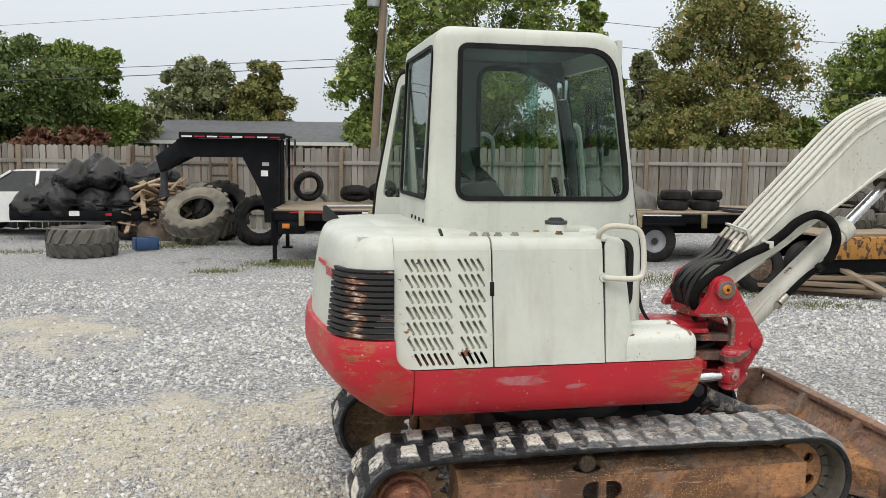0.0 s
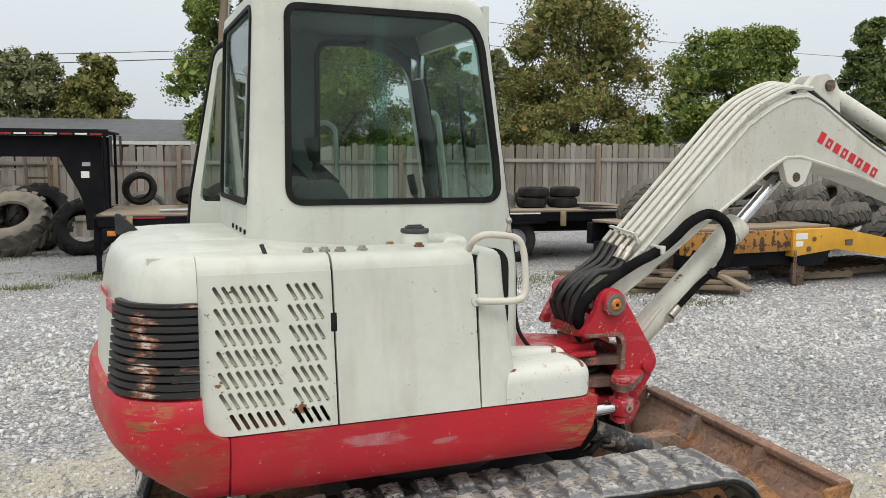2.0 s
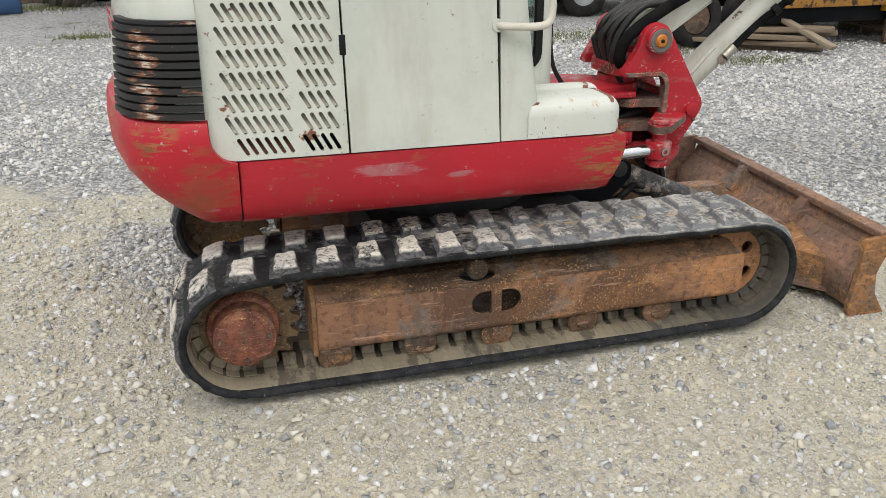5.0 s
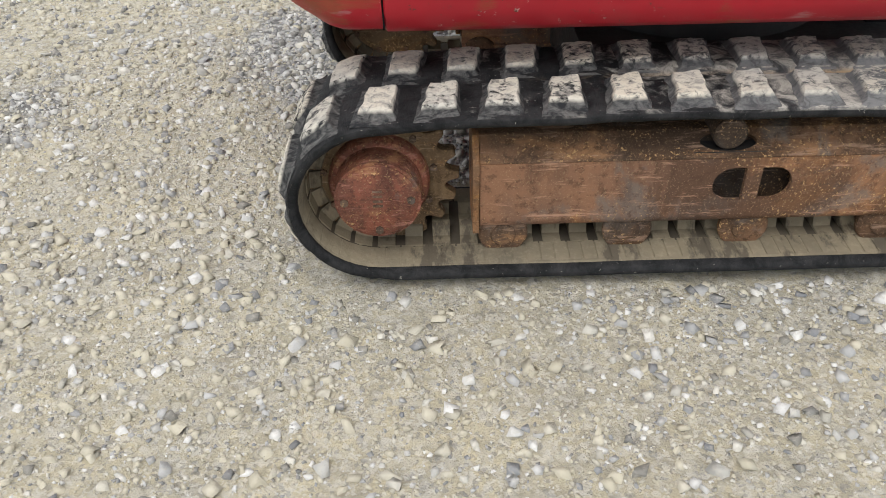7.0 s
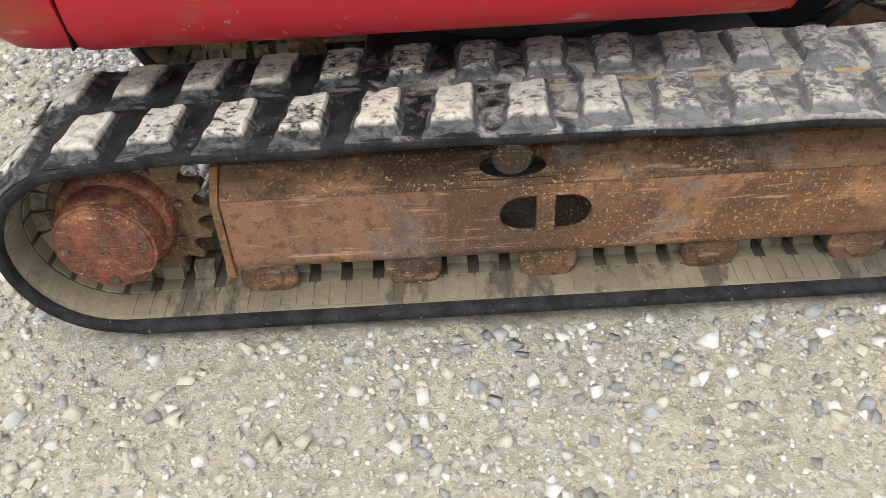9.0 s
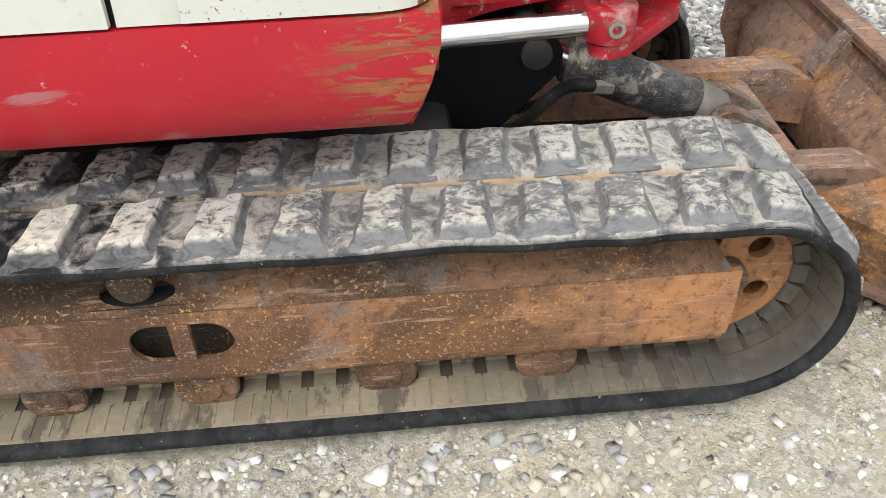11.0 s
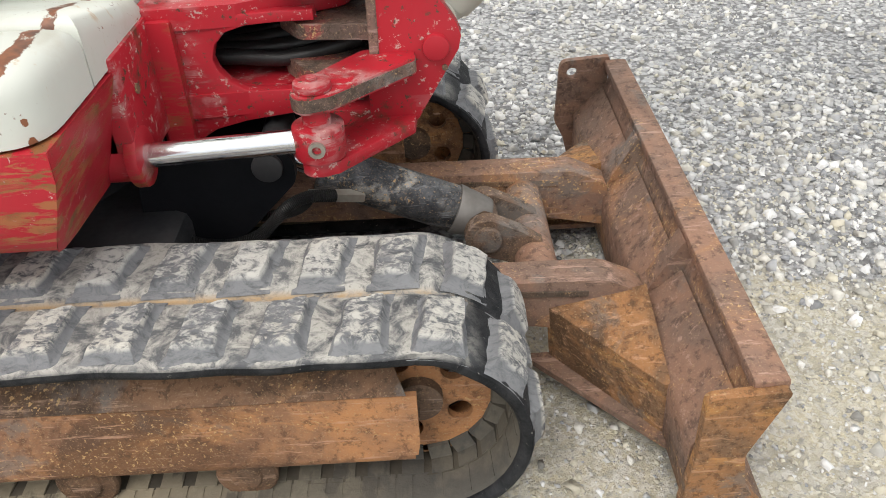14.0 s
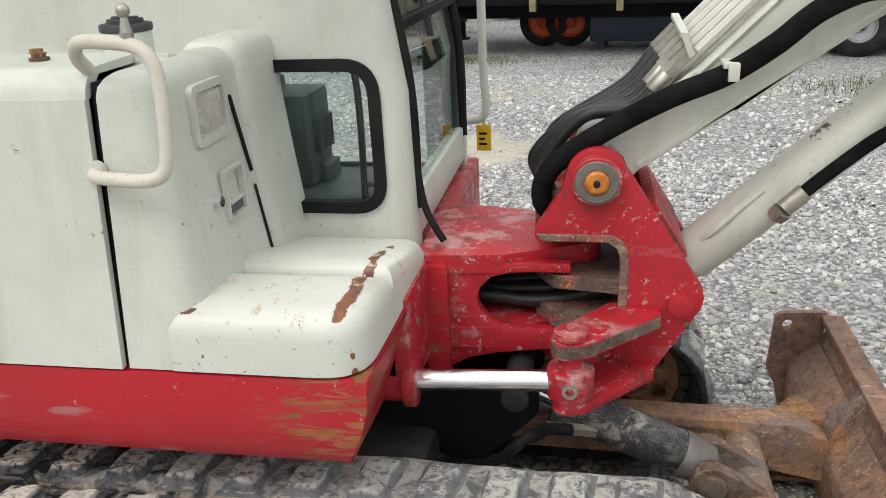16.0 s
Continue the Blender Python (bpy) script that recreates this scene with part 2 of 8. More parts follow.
def metal_rust(name, a, b, c, rough=0.75, bump=0.5, scale=5.0, metal=0.1, fresh=None, stained=0.72):
    """Rusted steel: cloudy brown tones, bare blue-grey rubs, scratches along it, ochre crusts and pits."""
    n = Nodes(name)
    big = n.noise(scale, 10, 0.68, 0.3)
    along = n.noise(scale * 0.8, 9, 0.68, 0.6, stretch=(0.8, 1.0, 1.6))
    mid = n.noise(scale * 7, 8, 0.72)
    scratch = n.noise(34, 9, 0.74, stretch=(0.16, 1.0, 1.4))
    fine = n.noise(190, 4, 0.75)
    col = n.mix(n.ramp(big, 0.42, 0.58), a, b)
    col = n.mix(n.ramp(along, 0.53, 0.61, 0, 0.85), col, c)
    if fresh:
        along_x = n.put("ShaderNodeSeparateXYZ", Vector=n.co).outputs[0]
        col = n.mix(n.math("MULTIPLY", n.ramp(along_x, *fresh), n.ramp(big, 0.36, 0.56, 0.75, 0.25)), col, c)
        col = n.mix(n.ramp(along_x, fresh[1], fresh[0], 0.0, 0.45), col, b)
    bare = n.noise(scale * 0.55, 9, 0.66, 0.3)
    col = n.mix(n.ramp(bare, 0.57, 0.62, 0, 0.6), col, (0.16, 0.155, 0.15))
    stain = n.noise(scale * 0.42, 8, 0.66, 0.8, stretch=(1.0, 1.0, 0.7))
    col = n.mix(n.ramp(stain, 0.50, 0.585, 0, stained), col, tuple(0.34 * q for q in b))
    col = n.mix(n.ramp(mid, 0.52, 0.60, 0, 0.6), col, tuple(0.42 * q for q in b))
    col = n.mix(n.ramp(scratch, 0.565, 0.63, 0, 0.65), col, tuple(min(1, 1.35 * q + 0.10) for q in a))
    col = n.mix(n.ramp(fine, 0.57, 0.66, 0, 0.5), col, (0.46, 0.33, 0.20))
    crust = n.math("MULTIPLY", n.ramp(n.noise(110, 3, 0.6), 0.60, 0.64), n.ramp(along, 0.48, 0.56))
    col = n.mix(n.math("MULTIPLY", crust, 0.85), col, (0.55, 0.36, 0.17))
    pits = n.math("MULTIPLY", n.ramp(n.noise(75, 6, 0.7), 0.63, 0.68), n.ramp(big, 0.45, 0.55))
    col = n.mix(n.math("MULTIPLY", pits, 0.55), col, (0.05, 0.035, 0.03))
    h = n.math("ADD", n.math("MULTIPLY", fine, 0.5), n.math("SUBTRACT", n.math("ADD", mid, n.math("MULTIPLY", crust, 0.4)), n.math("MULTIPLY", pits, 0.4)))
    return n.done(col, n.ramp(mid, 0.3, 0.7, rough - 0.14, rough + 0.12), metal, n.bump(h, bump, 0.005), Specular_IOR_Level=0.4)


def plain(name, a, b, rough=0.5, metal=0.0, scale=8.0, bump=0.15, fine=70.0, stretch=None, by_object=0.0):
    n = Nodes(name)
    col = n.mix(n.ramp(n.noise(scale, 5, stretch=stretch), 0.35, 0.65), a, b)
    if by_object:
        col = n.mix(n.math("MULTIPLY", n.random(), by_object), col, tuple(0.35 * q for q in b))
    f = n.noise(fine, 3)
    shine = 0.10 if max(a) < 0.03 and rough > 0.5 else 0.45
    return n.done(col, n.ramp(f, 0.3, 0.7, max(0.02, rough - 0.08), min(1, rough + 0.1)), metal, n.bump(f, bump, 0.003), Specular_IOR_Level=shine)


WHITE = paint("white_paint", (0.555, 0.58, 0.525), (0.46, 0.485, 0.44), (0.16, 0.065, 0.03), 0.735, 0.38, (0.33, 0.31, 0.25), 0.35)
WHITE_RUSTY = paint("white_paint_rusty", (0.555, 0.58, 0.525), (0.475, 0.50, 0.45), (0.20, 0.075, 0.035), 0.66, 0.42, (0.36, 0.30, 0.2), 0.4, 0.64)
BOOM = paint("boom_paint", (0.58, 0.585, 0.53), (0.48, 0.48, 0.43), (0.15, 0.085, 0.05), 0.69, 0.45, (0.30, 0.27, 0.2), 0.45, 0.635)


SCUFFS = ((0.55, 0.790, 0.125, 0.030), (0.80, 0.766, 0.060, 0.020))
SCRAPES = ((1.24, 0.716, 0.135, 0.034), (1.36, 0.800, 0.070, 0.022), (0.16, 0.770, 0.080, 0.035), (-0.06, 0.80, 0.10, 0.12), (-0.14, 0.70, 0.10, 0.07))


def red_paint(name, wear, grease=0.0):
    """Sun-faded red enamel: olive-brown scratches, a few pale scuffs, many small chips."""
    n = Nodes(name)
    big = n.noise(1.5, 6)
    col = n.mix(n.ramp(big, 0.35, 0.65), (0.43, 0.013, 0.026), (0.34, 0.016, 0.027))
    fade = n.noise(4.5, 7, 0.65, 0.3, stretch=(0.7, 1.0, 1.6))
    col = n.mix(n.ramp(fade, 0.56, 0.74, 0, 0.14 if wear else 0.28), col, (0.44, 0.075, 0.08))
    scuff = n.noise(3.4, 9, 0.62, 0.2, stretch=(0.6, 1.0, 2.4))
    col = n.mix(n.ramp(scuff, 0.625, 0.65, 0, 0.2 if wear else 0.55), col, (0.40, 0.22, 0.225))
    turn = n.put("ShaderNodeMapping", Vector=n.co, Rotation=(0.0, 0.45, 0.0), Scale=(0.9, 1.0, 5.5))
    zone = n.noise(2.3, 4, 0.6)
    lines = n.put("ShaderNodeTexNoise", Vector=turn.outputs[0], Scale=9.0, Detail=9.0, Roughness=0.72, Distortion=0.5).outputs[0]
    scratch = n.math("MULTIPLY", n.ramp(lines, 0.49 - 0.5 * wear, 0.54 - 0.5 * wear), n.ramp(zone, 0.475 - 0.1 * wear, 0.565 - 0.1 * wear))
    tone = n.noise(16, 4)
    if wear:
        col = n.mix(n.math("MULTIPLY", scratch, 0.6), col, n.mix(n.ramp(tone, 0.42, 0.55), (0.20, 0.035, 0.035), (0.42, 0.30, 0.29)))
    else:
        col = n.mix(n.math("MULTIPLY", scratch, 0.85), col, n.mix(n.ramp(tone, 0.4, 0.6), (0.17, 0.105, 0.035), (0.33, 0.13, 0.05)))
    if grease:
        film = n.noise(6, 9, 0.7, 0.4)
        col = n.mix(n.ramp(film, 0.62 - grease, 0.70 - grease, 0, 0.9), col, (0.085, 0.045, 0.026))
    where = n.put("ShaderNodeSeparateXYZ", Vector=n.co)
    fray = n.ramp(n.noise(9, 10, 0.75, 0.9, stretch=(0.45, 1.0, 2.2)), 0.3, 0.7, -1.7, 1.7)
    for marks, tint_a, tint_b, amount in ((SCUFFS, (0.36, 0.10, 0.115), (0.37, 0.20, 0.215), 0.6), (SCRAPES, (0.19, 0.075, 0.03), (0.30, 0.085, 0.04), 0.45)):
        for cx, cz, rx, rz in marks:
            dx = n.math("POWER", n.math("DIVIDE", n.math("SUBTRACT", where.outputs[0], cx), rx), 2.0)
            dz_ = n.math("POWER", n.math("DIVIDE", n.math("SUBTRACT", where.outputs[2], cz), rz), 2.0)
            spot = n.ramp(n.math("ADD", n.math("ADD", dx, dz_), fray), 0.70, 0.20, 0, amount)
            col = n.mix(spot, col, n.mix(n.ramp(tone, 0.42, 0.58), tint_a, tint_b))
    fleck = n.noise(55, 6, 0.72)
    chips = n.math("MULTIPLY", n.ramp(fleck, 0.625 - 1.1 * wear, 0.64 - 1.1 * wear), n.ramp(n.noise(7, 5), 0.42 - 1.2 * wear, 0.52 - 1.2 * wear))
    col = n.mix(chips, col, n.mix(n.ramp(tone, 0.48, 0.52), (0.10, 0.045, 0.03), (0.46, 0.30, 0.27)))
    fine = n.noise(80, 3)
    h = n.math("SUBTRACT", n.math("MULTIPLY", fine, 0.12), n.math("ADD", n.math("MULTIPLY", scratch, 0.6), chips))
    return n.done(col, n.ramp(fade, 0.3, 0.7, 0.36, 0.55), 0.0, n.bump(h, 0.3, 0.003), Specular_IOR_Level=0.38)


RED, RED_WORN, RED_GREASY = red_paint("red_paint", 0.0), red_paint("red_paint_worn", 0.04, 0.03), red_paint("red_paint_greasy", 0.05, 0.12)
GREY_PRIMER = plain("grey_steel", (0.22, 0.21, 0.2), (0.13, 0.12, 0.11), 0.6, 0.4)
RUST = metal_rust("rusty_steel", (0.265, 0.150, 0.104), (0.185, 0.120, 0.093), (0.35, 0.182, 0.093), stained=0.45)
RUST_EDGE = metal_rust("orange_rust", (0.34, 0.165, 0.07), (0.20, 0.115, 0.065), (0.50, 0.25, 0.085), 0.85, 0.9, 9.0)
RUST_FRAME = metal_rust("rusty_frame", (0.32, 0.160, 0.088), (0.205, 0.112, 0.072), (0.52, 0.245, 0.095), fresh=(0.8, 1.9))
RUST_DEEP = metal_rust("deep_rust", (0.21, 0.115, 0.065), (0.115, 0.07, 0.045), (0.33, 0.175, 0.085), 0.7, 0.6, 6.0)
RUST_DARK = metal_rust("dark_rust", (0.15, 0.095, 0.065), (0.09, 0.065, 0.05), (0.21, 0.125, 0.075))
RUST_DUST = metal_rust("dusty_rust", (0.20, 0.135, 0.075), (0.13, 0.085, 0.05), (0.27, 0.155, 0.07), 0.85)
RUST_HUB = metal_rust("hub_rust", (0.26, 0.088, 0.055), (0.15, 0.058, 0.04), (0.34, 0.17, 0.085), 0.75, 0.7, 8.0)
GREASED = metal_rust("greasy_steel", (0.20, 0.125, 0.10), (0.11, 0.08, 0.065), (0.36, 0.07, 0.065), 0.6, 0.5, 9.0)
BLACK_STEEL = plain("black_steel", (0.018, 0.019, 0.022), (0.05, 0.05, 0.052), 0.5, 0.2, 5.0)
BLACK_PAINT = plain("black_paint", (0.004, 0.005, 0.0065), (0.009, 0.009, 0.011), 0.55, 0.0, 4.0)
SLEEVE = plain("hose_sleeve", (0.005, 0.005, 0.006), (0.012, 0.012, 0.012), 0.95, 0.0, 20.0, 0.5, 260)
HOSE = plain("hose_rubber", (0.010, 0.010, 0.011), (0.020, 0.020, 0.020), 0.42, 0.0, 20.0, 0.4, 220)
SEAL = plain("seal_rubber", (0.010, 0.010, 0.011), (0.018, 0.018, 0.018), 0.6)
CHROME = plain("chrome", (0.75, 0.76, 0.78), (0.68, 0.69, 0.72), 0.16, 1.0, 30.0, 0.02)
ZINC = plain("zinc", (0.45, 0.43, 0.38), (0.33, 0.31, 0.27), 0.45, 0.8, 30.0)
GALV_DULL = plain("dull_zinc", (0.34, 0.35, 0.35), (0.26, 0.27, 0.27), 0.5, 0.5)
ORANGE_PIN = plain("pin_orange", (0.60, 0.25, 0.03), (0.4, 0.10, 0.03), 0.5, 0.1, 50.0)


def rubber_track():
    """Belt rubber: black at the sprocket end and along the lips, grey with trodden dust forward."""
    n = Nodes("track_rubber")
    dust = n.noise(3.0, 7, 0.65)
    smear = n.noise(18, 9, 0.7, 0.6)
    grit = n.noise(120, 4, 0.7)
    cracks = n.noise(45, 4, 0.7, 0.0, stretch=(3, 1, 1))
    col = n.mix(n.ramp(smear, 0.40, 0.62), (0.007, 0.008, 0.010), (0.030, 0.031, 0.034))
    geo = n.put("ShaderNodeNewGeometry")
    up = n.put("ShaderNodeSeparateXYZ", Vector=geo.outputs["Normal"]).outputs[2]
    place = n.put("ShaderNodeSeparateXYZ", Vector=geo.outputs["Position"])
    fore = n.ramp(place.outputs[0], 0.3, 1.3)
    top = n.math("MULTIPLY", n.ramp(up, 0.80, 0.97), n.ramp(place.outputs[2], 0.30, 0.40))
    level = n.math("ADD", n.math("ADD", n.math("MULTIPLY", dust, 0.6), n.math("MULTIPLY", smear, 0.4)), n.math("MULTIPLY", fore, 0.20))
    dusty = n.math("MULTIPLY", top, n.math("MULTIPLY", n.ramp(level, 0.535, 0.64), 0.93))
    pale = n.mix(n.ramp(smear, 0.42, 0.57), (0.115, 0.12, 0.128), (0.42, 0.41, 0.38))
    pale = n.mix(n.ramp(grit, 0.56, 0.68, 0, 0.6), pale, (0.08, 0.08, 0.082))
    col = n.mix(dusty, col, pale)
    groove = n.ramp(n.math("ABSOLUTE", n.math("SUBTRACT", n.math("ADD", place.outputs[1], n.math("MULTIPLY", smear, 0.02)), 0.1835)), 0.004, 0.020, 1.0, 0.0)
    groove = n.math("MULTIPLY", n.math("MULTIPLY", groove, top), n.math("MULTIPLY", fore, n.ramp(n.math("ADD", smear, n.math("MULTIPLY", dust, 0.6)), 0.72, 0.90)))
    col = n.mix(groove, col, (0.38, 0.27, 0.155))
    specks = n.math("MULTIPLY", n.ramp(n.noise(75, 5, 0.7), 0.66, 0.69), 0.6)
    col = n.mix(specks, col, (0.42, 0.40, 0.36))
    h = n.math("ADD", n.math("MULTIPLY", cracks, 0.6), n.math("ADD", smear, n.math("MULTIPLY", grit, 0.5)))
    return n.done(col, 0.7, 0.0, n.bump(h, 0.7, 0.005), Specular_IOR_Level=0.25)


def rubber_lug():
    """Tread blocks: scuffed to pale grey and cream on their worn tops, black and torn at the edges."""
    n = Nodes("lug_rubber")
    sep = n.put("ShaderNodeSeparateXYZ", Vector=n.co)
    n.co = n.put("ShaderNodeNewGeometry").outputs["Position"]
    place = n.put("ShaderNodeSeparateXYZ", Vector=n.co)
    fore = n.ramp(place.outputs[0], 0.5, 1.3, 0.0, 0.050)
    scuff = n.noise(26, 9, 0.74, 0.7, stretch=(1.0, 1.7, 1.0))
    tear = n.noise(42, 8, 0.72, 0.8)
    big = n.noise(2.2, 3)
    top = n.ramp(sep.outputs[2], 0.013, 0.020)
    level = n.math("ADD", n.math("ADD", n.math("MULTIPLY", scuff, 0.62), n.math("MULTIPLY", tear, 0.38)), n.math("MULTIPLY", n.math("SUBTRACT", n.random(), 0.5), 0.08))
    ahead = n.ramp(place.outputs[0], 0.5, 1.3)
    worn = n.math("MULTIPLY", n.math("MULTIPLY", top, n.ramp(n.math("SUBTRACT", level, fore), 0.40, 0.47)), n.ramp(ahead, 0.0, 1.0, 1.0, 0.72))
    col = n.mix(n.ramp(scuff, 0.42, 0.66), (0.018, 0.020, 0.024), (0.16, 0.16, 0.16))
    col = n.mix(n.math("MULTIPLY", n.ramp(place.outputs[0], 0.5, 1.3), n.ramp(scuff, 0.30, 0.55, 0.35, 0.95)), col, (0.20, 0.206, 0.218))
    pale = n.mix(n.ramp(big, 0.4, 0.6), (0.70, 0.66, 0.57), (0.58, 0.57, 0.53))
    pale = n.mix(n.ramp(tear, 0.38, 0.54, 0.75, 0.0), pale, (0.25, 0.25, 0.25))
    col = n.mix(worn, col, pale)
    return n.done(col, 0.82, 0.0, n.bump(n.math("ADD", n.math("ADD", scuff, tear), n.math("MULTIPLY", worn, 0.4)), 0.7, 0.006), Specular_IOR_Level=0.3)


def rubber_inner():
    """Inner face: dried mud over rubber, wiped black in places."""
    n = Nodes("track_inner")
    n.co = n.put("ShaderNodeNewGeometry").outputs["Position"]
    a, b = n.noise(5, 8, 0.65), n.noise(55, 5, 0.7)
    streak = n.noise(7, 7, 0.65, stretch=(2.0, 0.8, 1.0))
    col = n.mix(n.ramp(a, 0.35, 0.65), (0.265, 0.225, 0.16), (0.16, 0.14, 0.105))
    col = n.mix(n.ramp(b, 0.5, 0.7, 0, 0.5), col, (0.32, 0.28, 0.205))
    col = n.mix(n.ramp(streak, 0.53, 0.60, 0, 0.85), col, (0.085, 0.073, 0.058))
    col = n.mix(n.ramp(n.random(), 0.0, 0.6, 0.28, 0.0), col, (0.11, 0.095, 0.07))
    fore = n.ramp(n.put("ShaderNodeSeparateXYZ", Vector=n.co).outputs[0], 1.35, 2.0, 0.0, 0.9)
    col = n.mix(n.math("MULTIPLY", fore, n.ramp(a, 0.42, 0.52, 1.0, 0.72)), col, (0.06, 0.058, 0.055))
    return n.done(col, 0.88, 0.0, n.bump(n.math("ADD", a, b), 0.5, 0.004), Specular_IOR_Level=0.25)


TRACK, LUG, TRACK_IN = rubber_track(), rubber_lug(), rubber_inner()
# dark tone for the shade between the guide teeth, put into the colour
TRACK_GAP_SHADE = plain("track_gap_shade", (0.10, 0.085, 0.063), (0.05, 0.043, 0.034), 0.9, 0, 6.0, 0.4)


def glass(name="glass", tint=(0.78, 0.86, 0.83), rough=0.0):
    n = Nodes(name)
    n.t.nodes.remove(n.p)
    tr = n.put("ShaderNodeBsdfTransparent", Color=(*tint, 1))
    gl = n.put("ShaderNodeBsdfGlossy", Color=(1, 1, 1, 1), Roughness=rough)
    fr = n.put("ShaderNodeLayerWeight", Blend=0.5)
    gloss = n.math("ADD", n.math("MULTIPLY", n.math("POWER", fr.outputs["Facing"], 4.0), 0.5), 0.022)
    mx = n.put("ShaderNodeMixShader", i0=gloss, i1=tr.outputs[0], i2=gl.outputs[0])
    n.t.links.new(mx.outputs[0], n.out.inputs[0])
    return n.mat


GLASS = glass("window_glass", (0.78, 0.87, 0.835))
LENS = plain("lamp_lens", (0.58, 0.55, 0.53), (0.70, 0.68, 0.66), 0.12, 0.35, 40)
RED_LENS = plain("red_lens", (0.35, 0.015, 0.02), (0.28, 0.012, 0.016), 0.25)
YELLOW = plain("yellow_tag", (0.72, 0.47, 0.02), (0.62, 0.40, 0.02), 0.55, 0.0, 40)
INTERIOR = plain("cab_plastic", (0.035, 0.038, 0.04), (0.055, 0.058, 0.06), 0.6)
CAB_GREY = plain("cab_grey", (0.10, 0.115, 0.115), (0.07, 0.08, 0.08), 0.6)
DECAL = plain("decal_red", (0.55, 0.02, 0.03), (0.48, 0.02, 0.03), 0.45)
PAPER = plain("white_paper", (0.75, 0.75, 0.72), (0.65, 0.65, 0.62), 0.7)


def trodden(x, y):
    """How far the yard is trodden to dust at a place: beside the track, round the tail, and in a lane across."""
    broken = noise.noise(Vector((x * 0.55, y * 0.55, 9.0))) + 0.7 * noise.noise(Vector((x * 1.7, y * 1.7, 2.0))) + 0.35 * noise.noise(Vector((x * 5.0, y * 5.0, 6.0)))
    beside = max(0.0, 1.0 - abs(y + 0.35) / 1.05) * min(1.0, max(0.0, (4.6 - x) / 1.2))
    tail = min(1.0, max(0.0, (0.1 - x) / 1.2)) * min(1.0, max(0.0, (3.0 - y) / 1.0))
    ahead = max(0.0, 1.0 - math.hypot(x - 3.2, y - 0.1) / 1.1)
    lane = 0.8 * max(0.0, 1.0 - abs(y - 5.6 + 0.4 * noise.noise(Vector((x * 0.4, 0, 3.0)))) / 0.6) * (1.0 if x < 2.0 else 0.25)
    return min(1.0, max(0.0, 0.06 + 0.55 * broken + 0.75 * max(beside, 0.85 * tail, 0.7 * ahead, lane) + 0.26 * min(1.0, max(0.0, (0.9 - y) / 0.6))))


def bedded(x, y):
    """Dust between the stones: nearly everywhere beside the machine."""
    return min(1.0, trodden(x, y) + 0.32 * min(1.0, max(0.0, (0.9 - y) / 0.5)) * min(1.0, max(0.0, (4.4 - x) / 1.0)))


